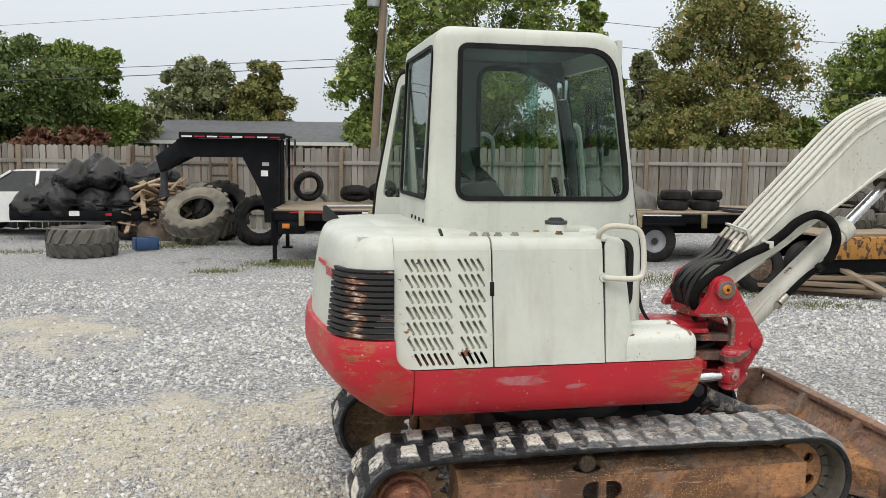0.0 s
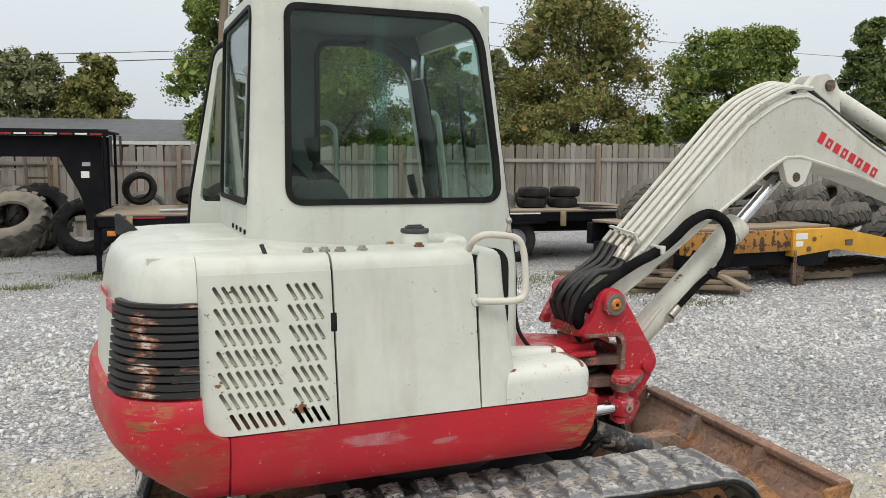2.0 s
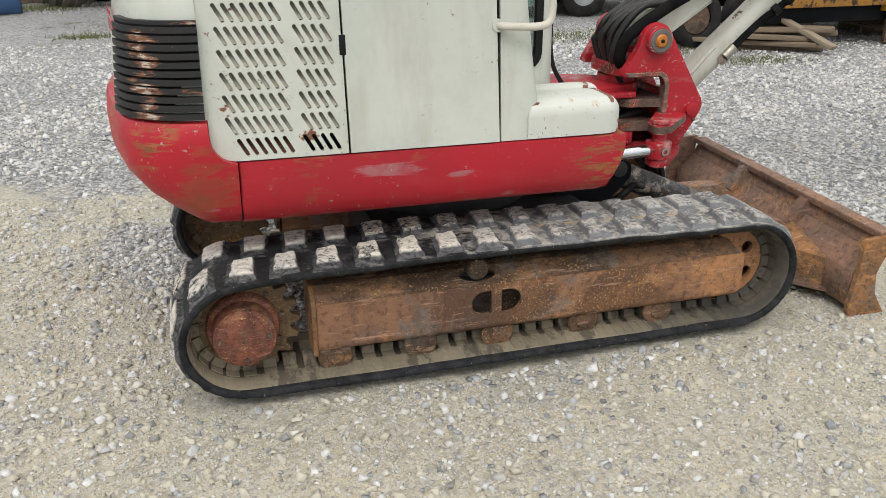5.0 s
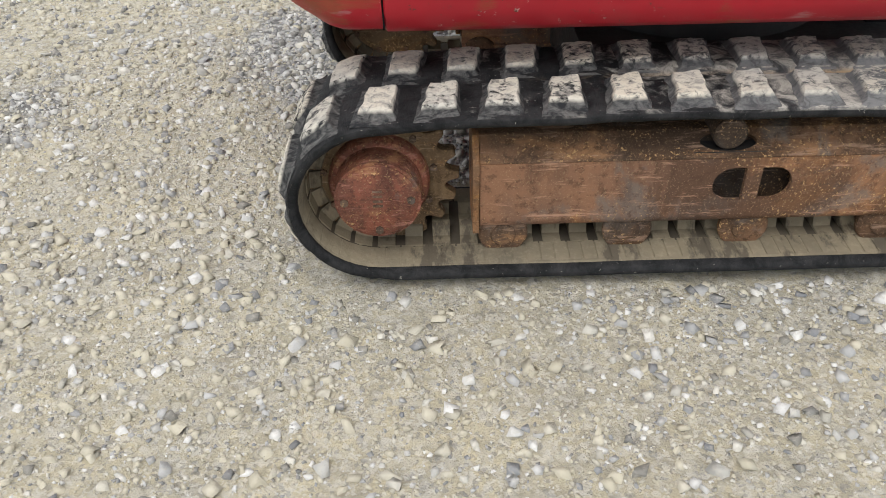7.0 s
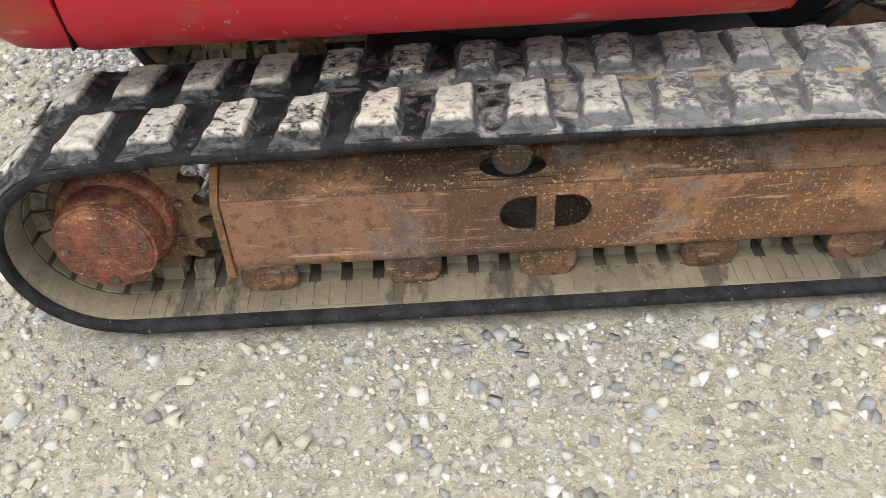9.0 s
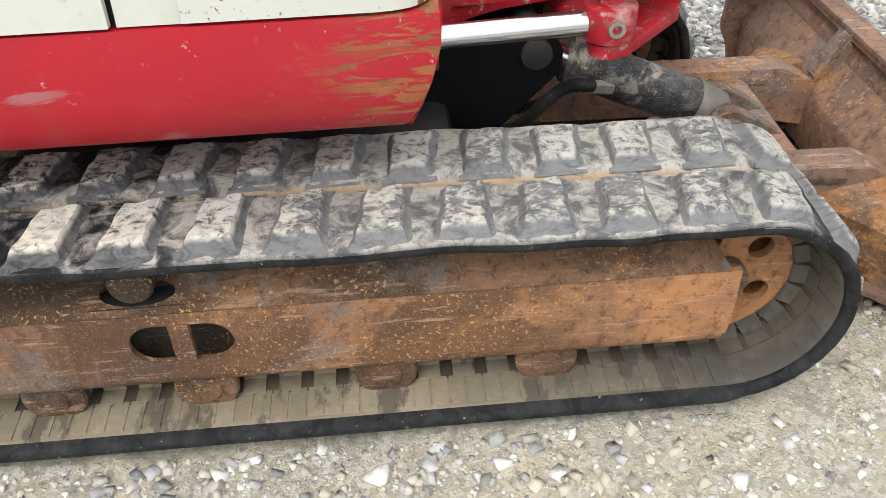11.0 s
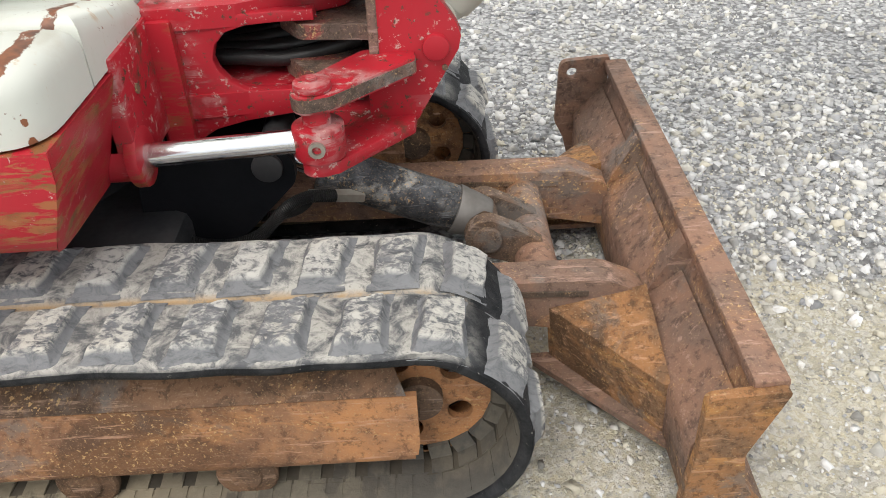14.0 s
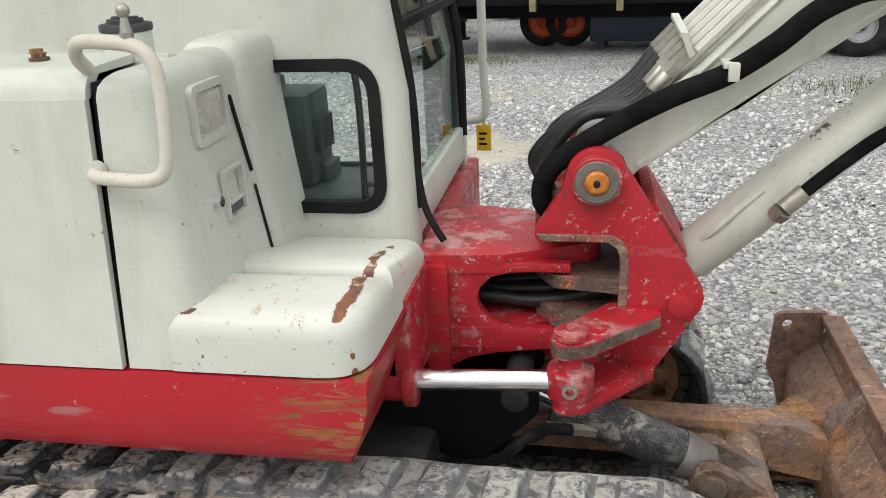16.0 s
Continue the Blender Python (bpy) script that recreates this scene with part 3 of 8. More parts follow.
def ground_mat():
    """Blue-grey crushed stone, trodden to pale tan dust in patches."""
    n = Nodes("gravel_ground")
    co = n.put("ShaderNodeNewGeometry").outputs["Position"]
    n.co = co
    sep = n.put("ShaderNodeSeparateXYZ", Vector=co)
    tread_mask = n.put("ShaderNodeAttribute")
    tread_mask.attribute_name = "trodden"
    frayed = n.math("ADD", tread_mask.outputs["Fac"], n.ramp(n.noise(2.6, 8, 0.72, 0.4), 0.3, 0.7, -0.34, 0.34))
    worn = n.ramp(frayed, 0.38, 0.66)
    shake = n.put("ShaderNodeTexNoise", Vector=co, Scale=45.0, Detail=3.0, Roughness=0.6)
    bent = n.put("ShaderNodeVectorMath", i0=shake.outputs[1], i1=(0.5, 0.5, 0.5))
    bent.operation = "SUBTRACT"
    far_bend = n.put("ShaderNodeVectorMath", i0=bent.outputs[0])
    far_bend.operation = "SCALE"
    far_bend.inputs["Scale"].default_value = 0.035
    where = n.put("ShaderNodeVectorMath", i0=co, i1=far_bend.outputs[0]).outputs[0]
    stones = n.put("ShaderNodeTexVoronoi", Vector=where, Scale=38.0)
    small = n.put("ShaderNodeTexVoronoi", Vector=where, Scale=95.0)
    big = n.put("ShaderNodeTexVoronoi", Vector=where, Scale=19.0)
    tone = n.put("ShaderNodeSeparateColor", Color=stones.outputs["Color"]).outputs[0]
    tone2 = n.put("ShaderNodeSeparateColor", Color=small.outputs["Color"]).outputs[1]
    tone3 = n.put("ShaderNodeSeparateColor", Color=big.outputs["Color"]).outputs[1]
    grit = n.noise(160, 5, 0.75)
    grey = n.mix(tone, (0.29, 0.30, 0.322), (0.76, 0.765, 0.768))
    grey = n.mix(n.math("MULTIPLY", tone2, 0.45), grey, (0.47, 0.465, 0.455))
    grey = n.mix(n.ramp(tone3, 0.5, 0.9, 0.0, 0.5), grey, (0.56, 0.57, 0.59))
    # cell edges darkened: the shade of gaps between stones, put into the colour
    grey = n.mix(n.ramp(stones.outputs["Distance"], 0.44, 0.68, 0, 0.75), grey, (0.14, 0.14, 0.142))
    grey = n.mix(n.ramp(n.noise(0.45, 6, 0.65), 0.40, 0.62, 0.0, 0.28), grey, (0.22, 0.222, 0.23))
    tan = n.mix(n.ramp(n.noise(3.0, 8, 0.65), 0.38, 0.62), (0.66, 0.60, 0.44), (0.50, 0.47, 0.37))
    tan = n.mix(n.ramp(n.noise(9.0, 10, 0.74, 0.6), 0.50, 0.62, 0, 0.75), tan, (0.36, 0.335, 0.275))
    tan = n.mix(n.ramp(grit, 0.40, 0.62, 0.4, 0.0), tan, (0.32, 0.295, 0.25))
    tan = n.mix(n.math("MULTIPLY", n.ramp(tone2, 0.70, 0.76), 0.6), tan, (0.64, 0.62, 0.57))
    tan = n.mix(n.math("MULTIPLY", n.ramp(tone2, 0.14, 0.09), 0.7), tan, (0.33, 0.32, 0.30))
    col = n.mix(n.math("MULTIPLY", worn, n.ramp(tone, 0.15, 0.7, 1.0, 0.68)), grey, tan)
    grass = n.math("MULTIPLY", n.ramp(sep.outputs[1], 8.5, 10.5), n.ramp(n.noise(0.9, 6, 0.65), 0.60, 0.68))
    col = n.mix(grass, col, (0.12, 0.125, 0.045))
    far = n.ramp(sep.outputs[1], 17.5, 19.5)
    col = n.mix(far, col, (0.10, 0.13, 0.045))
    h = n.math("ADD", n.math("MULTIPLY", grit, 0.7), n.math("ADD", n.math("MULTIPLY", tone, 0.5), n.math("MULTIPLY", tone2, 0.35)))
    for cell, k in ((stones, 34.0), (small, 60.0)):
        arm = n.put("ShaderNodeVectorMath", i0=where, i1=cell.outputs["Position"])
        arm.operation = "SUBTRACT"
        lean = n.put("ShaderNodeVectorMath", i0=cell.outputs["Color"], i1=(0.5, 0.5, 0.5))
        lean.operation = "SUBTRACT"
        face = n.put("ShaderNodeVectorMath", i0=arm.outputs[0], i1=lean.outputs[0])
        face.operation = "DOT_PRODUCT"
        h = n.math("ADD", h, n.math("MULTIPLY", face.outputs["Value"], k))
    rough_h = n.math("MULTIPLY", h, n.ramp(worn, 0, 1, 1.0, 0.6))
    return n.done(col, 0.92, 0.0, n.bump(rough_h, 0.9, 0.016), Specular_IOR_Level=0.2)


def stone_mat(name, dusted):
    """Crushed limestone: blue-grey and whitish chips, some dark; dusted with tan where the yard is trodden."""
    n = Nodes(name)
    i = n.island()
    col = n.mix(n.ramp(i, 0.0, 0.75), (0.23, 0.242, 0.265), (0.70, 0.705, 0.71))
    col = n.mix(n.ramp(n.math("FRACT", n.math("MULTIPLY", i, 37.0)), 0.60 - 0.35 * dusted, 0.80 - 0.25 * dusted, 0, 0.45 + 0.4 * dusted), col, (0.54, 0.505, 0.40))
    col = n.mix(n.ramp(n.math("FRACT", n.math("MULTIPLY", i, 91.0)), 0.90, 0.93, 0, 0.75), col, (0.16, 0.165, 0.175))
    col = n.mix(n.ramp(n.noise(60, 6, 0.72), 0.50, 0.60, 0, 0.45), col, (0.50, 0.48, 0.43))
    return n.done(col, 0.9, 0.0, n.bump(n.noise(120, 5, 0.7), 0.6, 0.004), Specular_IOR_Level=0.25)


GROUND, STONES, STONES_DUSTY = ground_mat(), stone_mat("stones", 0.0), stone_mat("stones_dusty", 1.0)


def fence_wood():
    n = Nodes("grey_fence_wood")
    grain = n.noise(7, 6, 0.65, 0.3, stretch=(7.0, 7.0, 0.35))
    blot = n.noise(1.3, 4)
    col = n.mix(n.ramp(grain, 0.35, 0.65), (0.265, 0.245, 0.212), (0.145, 0.132, 0.115))
    col = n.mix(n.ramp(n.random(), 0.35, 1.0, 0, 0.8), col, (0.33, 0.312, 0.282))
    col = n.mix(n.ramp(n.random(), 0.30, 0.0, 0, 0.6), col, (0.125, 0.108, 0.092))
    col = n.mix(n.ramp(blot, 0.5, 0.7, 0, 0.45), col, (0.12, 0.105, 0.09))
    return n.done(col, 0.9, 0.0, n.bump(grain, 0.4, 0.004), Specular_IOR_Level=0.2)


def old_wood(name, a, b):
    n = Nodes(name)
    grain = n.noise(5, 6, 0.65, 0.3, stretch=(0.6, 6.0, 6.0))
    col = n.mix(n.ramp(grain, 0.35, 0.65), a, b)
    col = n.mix(n.math("MULTIPLY", n.random(), 0.5), col, (0.20, 0.165, 0.12))
    return n.done(col, 0.85, 0.0, n.bump(grain, 0.3, 0.004), Specular_IOR_Level=0.25)


FENCE, TIMBER, DECK_WOOD = fence_wood(), old_wood("old_timber", (0.24, 0.18, 0.125), (0.13, 0.10, 0.075)), old_wood("deck_planks", (0.33, 0.27, 0.2), (0.2, 0.165, 0.125))
TYRE = plain("tyre_rubber", (0.012, 0.012, 0.013), (0.036, 0.035, 0.033), 0.75, 0.0, 4.0, 0.4)
TYRE_OLD = plain("old_tyre_rubber", (0.125, 0.117, 0.10), (0.055, 0.053, 0.048), 0.85, 0.0, 3.0, 0.4)


def bag_film():
    """Thin black plastic pulled into sharp creases."""
    n = Nodes("bin_bag")
    a = n.math("ABSOLUTE", n.math("SUBTRACT", n.noise(5, 5, 0.6, 1.2), 0.5))
    b = n.math("ABSOLUTE", n.math("SUBTRACT", n.noise(14, 4, 0.6, 0.8), 0.5))
    h = n.math("ADD", n.math("MULTIPLY", a, 2.2), b)
    col = n.mix(n.ramp(n.noise(3, 4), 0.4, 0.6), (0.003, 0.0035, 0.004), (0.006, 0.0065, 0.0075))
    return n.done(col, 0.24, 0.0, n.bump(h, 0.7, 0.03), Specular_IOR_Level=0.4)


BAG = bag_film()
YELLOW_PAINT = paint("yellow_paint", (0.62, 0.33, 0.02), (0.52, 0.27, 0.02), (0.10, 0.05, 0.025), 0.66, 0.5, (0.2, 0.1, 0.04), 0.3)
YELLOW_RUSTY = paint("yellow_rusty", (0.42, 0.20, 0.025), (0.30, 0.14, 0.03), (0.07, 0.035, 0.02), 0.52, 0.6, (0.12, 0.06, 0.03), 0.6)
CAR_WHITE = plain("car_paint", (0.72, 0.73, 0.72), (0.66, 0.67, 0.66), 0.25)
DARK_GLASS = plain("car_glass", (0.02, 0.025, 0.028), (0.03, 0.035, 0.038), 0.08)
ROOF = plain("grey_shingles", (0.115, 0.12, 0.13), (0.085, 0.09, 0.097), 0.9, 0.0, 3.0, 0.5, 40)
SIDING = plain("white_siding", (0.62, 0.63, 0.63), (0.55, 0.56, 0.56), 0.7)
BRICK_RED = plain("brown_brick", (0.20, 0.085, 0.055), (0.15, 0.065, 0.045), 0.85)
POLE = old_wood("pole_wood", (0.27, 0.20, 0.15), (0.17, 0.13, 0.1))
GALV = plain("galvanised", (0.40, 0.42, 0.44), (0.32, 0.33, 0.35), 0.5, 0.5)
WIRE = plain("wire", (0.05, 0.05, 0.055), (0.07, 0.07, 0.07), 0.6)
ORANGE_RIM = plain("orange_rim", (0.55, 0.085, 0.02), (0.45, 0.06, 0.02), 0.5)
BLUE = plain("blue_plastic", (0.03, 0.08, 0.19), (0.025, 0.06, 0.14), 0.5)
BARK = plain("bark", (0.10, 0.08, 0.06), (0.06, 0.05, 0.04), 0.9, 0.0, 6.0, 0.6, 30)
SPOOL = plain("brown_spool", (0.26, 0.12, 0.07), (0.18, 0.085, 0.05), 0.7)


def leaf_mat(name, a, b, c):
    n = Nodes(name)
    i = n.island()
    col = n.mix(i, a, b)
    col = n.mix(n.ramp(n.math("FRACT", n.math("MULTIPLY", i, 53.0)), 0.78, 0.95, 0, 0.85), col, c)
    return n.done(col, 0.6, 0.0, None, Specular_IOR_Level=0.2, Transmission_Weight=0.0)


LEAF = leaf_mat("leaves_green", (0.098, 0.150, 0.036), (0.195, 0.260, 0.065), (0.312, 0.299, 0.078))
LEAF_DARK = leaf_mat("leaves_dark", (0.065, 0.101, 0.034), (0.130, 0.176, 0.055), (0.195, 0.202, 0.065))
LEAF_BROWN = leaf_mat("leaves_autumn", (0.115, 0.135, 0.042), (0.21, 0.215, 0.07), (0.30, 0.20, 0.075))
LEAF_GREY = leaf_mat("leaves_grey_green", (0.143, 0.163, 0.081), (0.221, 0.240, 0.117), (0.299, 0.286, 0.143))
GRASS = leaf_mat("grass", (0.08, 0.11, 0.03), (0.14, 0.15, 0.05), (0.22, 0.19, 0.09))


# ---- ground ----
def swell(y):
    """The yard lies a little higher under the far track."""
    a, b = min(1.0, max(0.0, (y - 0.3) / 0.9)), min(1.0, max(0.0, (y - 3.0) / 4.0))
    return 0.045 * (a * a * (3 - 2 * a)) * (1 - b * b * (3 - 2 * b))


def ground():
    """One sheet to the horizon: fine and uneven near the machine, coarse far off."""
    xs = np.unique(np.concatenate([np.linspace(-900, -16, 12), np.arange(-16, -3, 0.8), np.arange(-3, 5.0, 0.045), np.arange(5.0, 22, 0.8), np.linspace(22, 900, 12)]))
    ys = np.unique(np.concatenate([np.linspace(-900, -8, 10), np.arange(-8, -2.6, 0.6), np.arange(-2.6, 3.6, 0.045), np.arange(3.6, 20, 0.6), np.linspace(20, 900, 14)]))
    verts = []
    for y in ys:
        for x in xs:
            near = max(0.0, 1 - max(0.0, abs(x - 1) - 3.6) / 3 - max(0.0, abs(y - 0.5) - 2.8) / 3)
            h = 0.016 * noise.noise(Vector((x * 1.3, y * 1.3, 0.3))) + 0.007 * noise.noise(Vector((x * 6, y * 6, 1.7)))
            rise = 0.16 * min(1.0, max(0.0, (y - 8) / 9)) * min(1.0, max(0.0, (x + 2) / 14))
            verts.append((x, y, near * h - 0.012 + rise + swell(y)))
    w = len(xs)
    faces = [(j * w + i, j * w + i + 1, (j + 1) * w + i + 1, (j + 1) * w + i) for j in range(len(ys) - 1) for i in range(w - 1)]
    sheet = raw("ground", verts, faces, GROUND, smooth=True)
    mask = sheet.data.attributes.new("trodden", "FLOAT", "POINT")
    mask.data.foreach_set("value", np.array([bedded(x, y) for x, y, z in verts], np.float32))
    return tagged(sheet, "grey crushed-stone yard worn to tan dust in patches", "ground", kind="structure")


ground()


# ---- the excavator: undercarriage ----
digger = tagged(empty("excavator", 1.0, 0.8, 0.0), "worn white and red mini excavator on rubber tracks", "excavator")
HOME = digger.matrix_world.inverted()


def fit(name, bm, material, label="", parent=None, smooth=40):
    """A part of the excavator, built in world metres."""
    ob = part(name, bm, material, None, label, smooth)
    ob.parent = parent or digger
    if parent is None:
        ob.matrix_basis = HOME
    return ob


IDLER_X, AXLE_Z, BELT_R = 2.02, 0.249, 0.224
TRACK_Y0, TRACK_Y1 = -0.028, 0.375
FAR, FAR_LIFT = 1.045, 0.045


def loop_point(s, r=BELT_R):
    """Along the belt: s from 0 to 1 of its length; gives x, z and the outward angle."""
    straight, turn = IDLER_X, math.pi * BELT_R
    d = (s % 1.0) * 2 * (straight + turn)
    if d < straight:
        lift = 0.020 * math.sin(math.pi * (d / straight) ** 0.75) ** 1.2
        return d, AXLE_Z + r + lift, 90.0
    d -= straight
    if d < turn:
        a = 90 - 180 * d / turn
        return IDLER_X + r * math.cos(radians(a)), AXLE_Z + r * math.sin(radians(a)), a
    d -= turn
    if d < straight:
        return IDLER_X - d, AXLE_Z - r, -90.0
    d -= straight
    a = -90 - 180 * d / turn
    return r * math.cos(radians(a)), AXLE_Z + r * math.sin(radians(a)), a


def belt_mesh(skin):
    """The belt's section carried round the loop; skin: 'out' for the tread side and lips, 'in' for the inner face, any
    other for the strip of painted gap shade.
    """
    bm = bmesh.new()
    n = 148
    y0, y1 = TRACK_Y0, TRACK_Y1
    if skin == "out":
        sec = [(y0 + 0.016, -0.029), (y0 + 0.008, -0.029), (y0 - 0.001, -0.023), (y0 - 0.004, -0.014), (y0 - 0.002, -0.006), (y0 + 0.006, -0.001), (y0 + 0.03, 0.0), (y0 + 0.18, 0.002), (y0 + 0.195, -0.006), (y0 + 0.208, -0.006), (y0 + 0.223, 0.002),
               (y1 - 0.03, 0.0), (y1 - 0.006, -0.001), (y1 + 0.002, -0.006), (y1 + 0.004, -0.014), (y1 + 0.001, -0.023), (y1 - 0.008, -0.029), (y1 - 0.016, -0.029)]
    elif skin == "in":
        sec = [(y0 + 0.0155, -0.0285), (y0 + 0.022, -0.032), (y0 + 0.045, -0.035), (y0 + 0.09, -0.037), (y1 - 0.09, -0.037), (y1 - 0.045, -0.035), (y1 - 0.022, -0.032), (y1 - 0.0155, -0.0285)]
    else:
        sec = [(y0 + 0.088, -0.039), (y1 - 0.088, -0.039)]
    rings = []
    for i in range(n):
        x, z, a = loop_point(i / n)
        wob = 0.007 * noise.noise(Vector((x * 3, z * 3, 4.0))) + 0.003 * noise.noise(Vector((x * 11, z * 11, 2.0)))
        ring = []
        for y, d in sec:
            edge = wob if abs(y - 0.17) > 0.18 else 0.0
            if a == -90.0 and y < y0 + 0.012:
                y, d = y - 0.006, d + 0.003
            ring.append(bm.verts.new((x + (d + edge) * math.cos(radians(a)), y + wob, z + (d + edge) * math.sin(radians(a)))))
        rings.append(ring)
    for i in range(n):
        p, q = rings[i], rings[(i + 1) % n]
        for k in range(len(sec) - 1):
            bm.faces.new((p[k], p[k + 1], q[k + 1], q[k]))
    return bm


def lug_mesh():
    """A tread block, lying flat: along x the belt, y across, z out of it."""
    bm = bmesh.new()
    base = [(-0.060, -0.020), (0.056, -0.020), (0.066, 0.174), (-0.040, 0.170)]
    top = [(-0.036, 0.022), (0.034, 0.024), (0.046, 0.142), (-0.018, 0.136)]
    lo = [bm.verts.new((x, y, -0.003)) for x, y in base]
    hi = [bm.verts.new((x, y, 0.024)) for x, y in top]
    bm.faces.new(hi)
    for k in range(4):
        bm.faces.new((lo[k - 1], lo[k], hi[k], hi[k - 1]))
    bmesh.ops.subdivide_edges(bm, edges=bm.edges[:], cuts=5, use_grid_fill=True)
    for v in bm.verts:
        if 0.0 < v.co.z < 0.022:
            v.co.z -= 0.006 * math.sin(math.pi * v.co.z / 0.022)
        if v.co.z > 0.0:
            v.co.x += 0.006 * noise.noise(v.co * 44)
            v.co.y += 0.008 * noise.noise(v.co * 41 + Vector((3, 0, 0)))
            v.co.z += 0.003 * noise.noise(v.co * 55 + Vector((0, 5, 0)))
    return bm


def bent(bm):
    """The block wrapped round the belt's turn."""
    for v in bm.verts:
        a, r = v.co.x / BELT_R, BELT_R + v.co.z
        v.co.x, v.co.z = r * math.sin(a), r * math.cos(a) - BELT_R
    return bm


def guide_mesh():
    """The inner face between two links: a raised bar, its end by the rim and a guide tooth."""
    rim = [(-0.018, -0.003), (-0.014, -0.0005), (0.020, 0.001), (0.056, 0.004), (0.056, -0.003)]
    rim2 = [(0.264, -0.003), (0.264, 0.006), (0.300, 0.004), (0.334, 0.001), (0.338, -0.003)]
    tooth = [(0.052, -0.002), (0.052, 0.007), (0.088, 0.009), (0.096, 0.036), (0.104, 0.040), (0.120, 0.040), (0.130, 0.010), (0.190, 0.010), (0.200, 0.040), (0.216, 0.040), (0.224, 0.036), (0.232, 0.009), (0.268, 0.007), (0.268, -0.002)]
    return merge(plate(rim, [], -0.0345, -0.003, "x"), plate(rim, [], 0.002, 0.0350, "x"), plate(rim2, [], -0.0345, 0.0350, "x"), plate(tooth, [], -0.0245, 0.0225, "x"))


def track(shift, name_label):
    belt = fit("rubber_track", move(belt_mesh("out"), 0, shift, 0), TRACK, name_label)
    fit("track_inner_face", move(belt_mesh("in"), 0, shift, 0), TRACK_IN, parent=belt)
    fit("track_core", move(belt_mesh("core"), 0, shift, 0), TRACK_GAP_SHADE, parent=belt)
    count = 37
    for row in range(2):
        for k in range(count):
            s = (k + 0.5 * row + 0.06) / count
            x, z, a = loop_point(s)
            y = (TRACK_Y0 + 0.022) if row == 0 else (TRACK_Y1 - 0.020)
            m = Matrix.Translation((x, y + shift, z)) @ Matrix.Rotation(radians(90 - a), 4, "Y") @ (Matrix.Identity(4) if row == 0 else Matrix.Rotation(math.pi, 4, "Z"))
            form = "flat" if abs(a) == 90.0 else "bent"
            if form not in lug_first:
                lug_first[form] = fit("tread_lug", lug_mesh() if form == "flat" else bent(lug_mesh()), LUG, parent=belt)
                lug_first[form].matrix_basis = m
            else:
                again(lug_first[form], m, belt)
    for k in range(74):
        x, z, a = loop_point((k + 0.3) / 74, BELT_R - 0.036)
        m = Matrix.Translation((x, TRACK_Y0 + 0.04 + shift, z)) @ Matrix.Rotation(radians(270 - a), 4, "Y")
        if not guide_first:
            guide_first.append(fit("guide_lug", guide_mesh(), TRACK_IN, parent=belt))
            guide_first[0].matrix_basis = m
        else:
            again(guide_first[0], m, belt)


lug_first, guide_first = {}, []
track(0.0, "scuffed black rubber crawler track with dusty tread blocks")
FIRST_SIDE = set(digger.children)
track(FAR, "black rubber crawler track on the cab side")


def d_hole(x0, x1, z0, z1, flat_right):
    zc, r = (z0 + z1) / 2, (z1 - z0) / 2
    if flat_right:
        return [(x1, z0), (x1, z1)] + arc(x0 + r, zc, r, 90, 270, 10)
    return [(x0, z1), (x0, z0)] + arc(x1 - r, zc, r, -90, 90, 10)


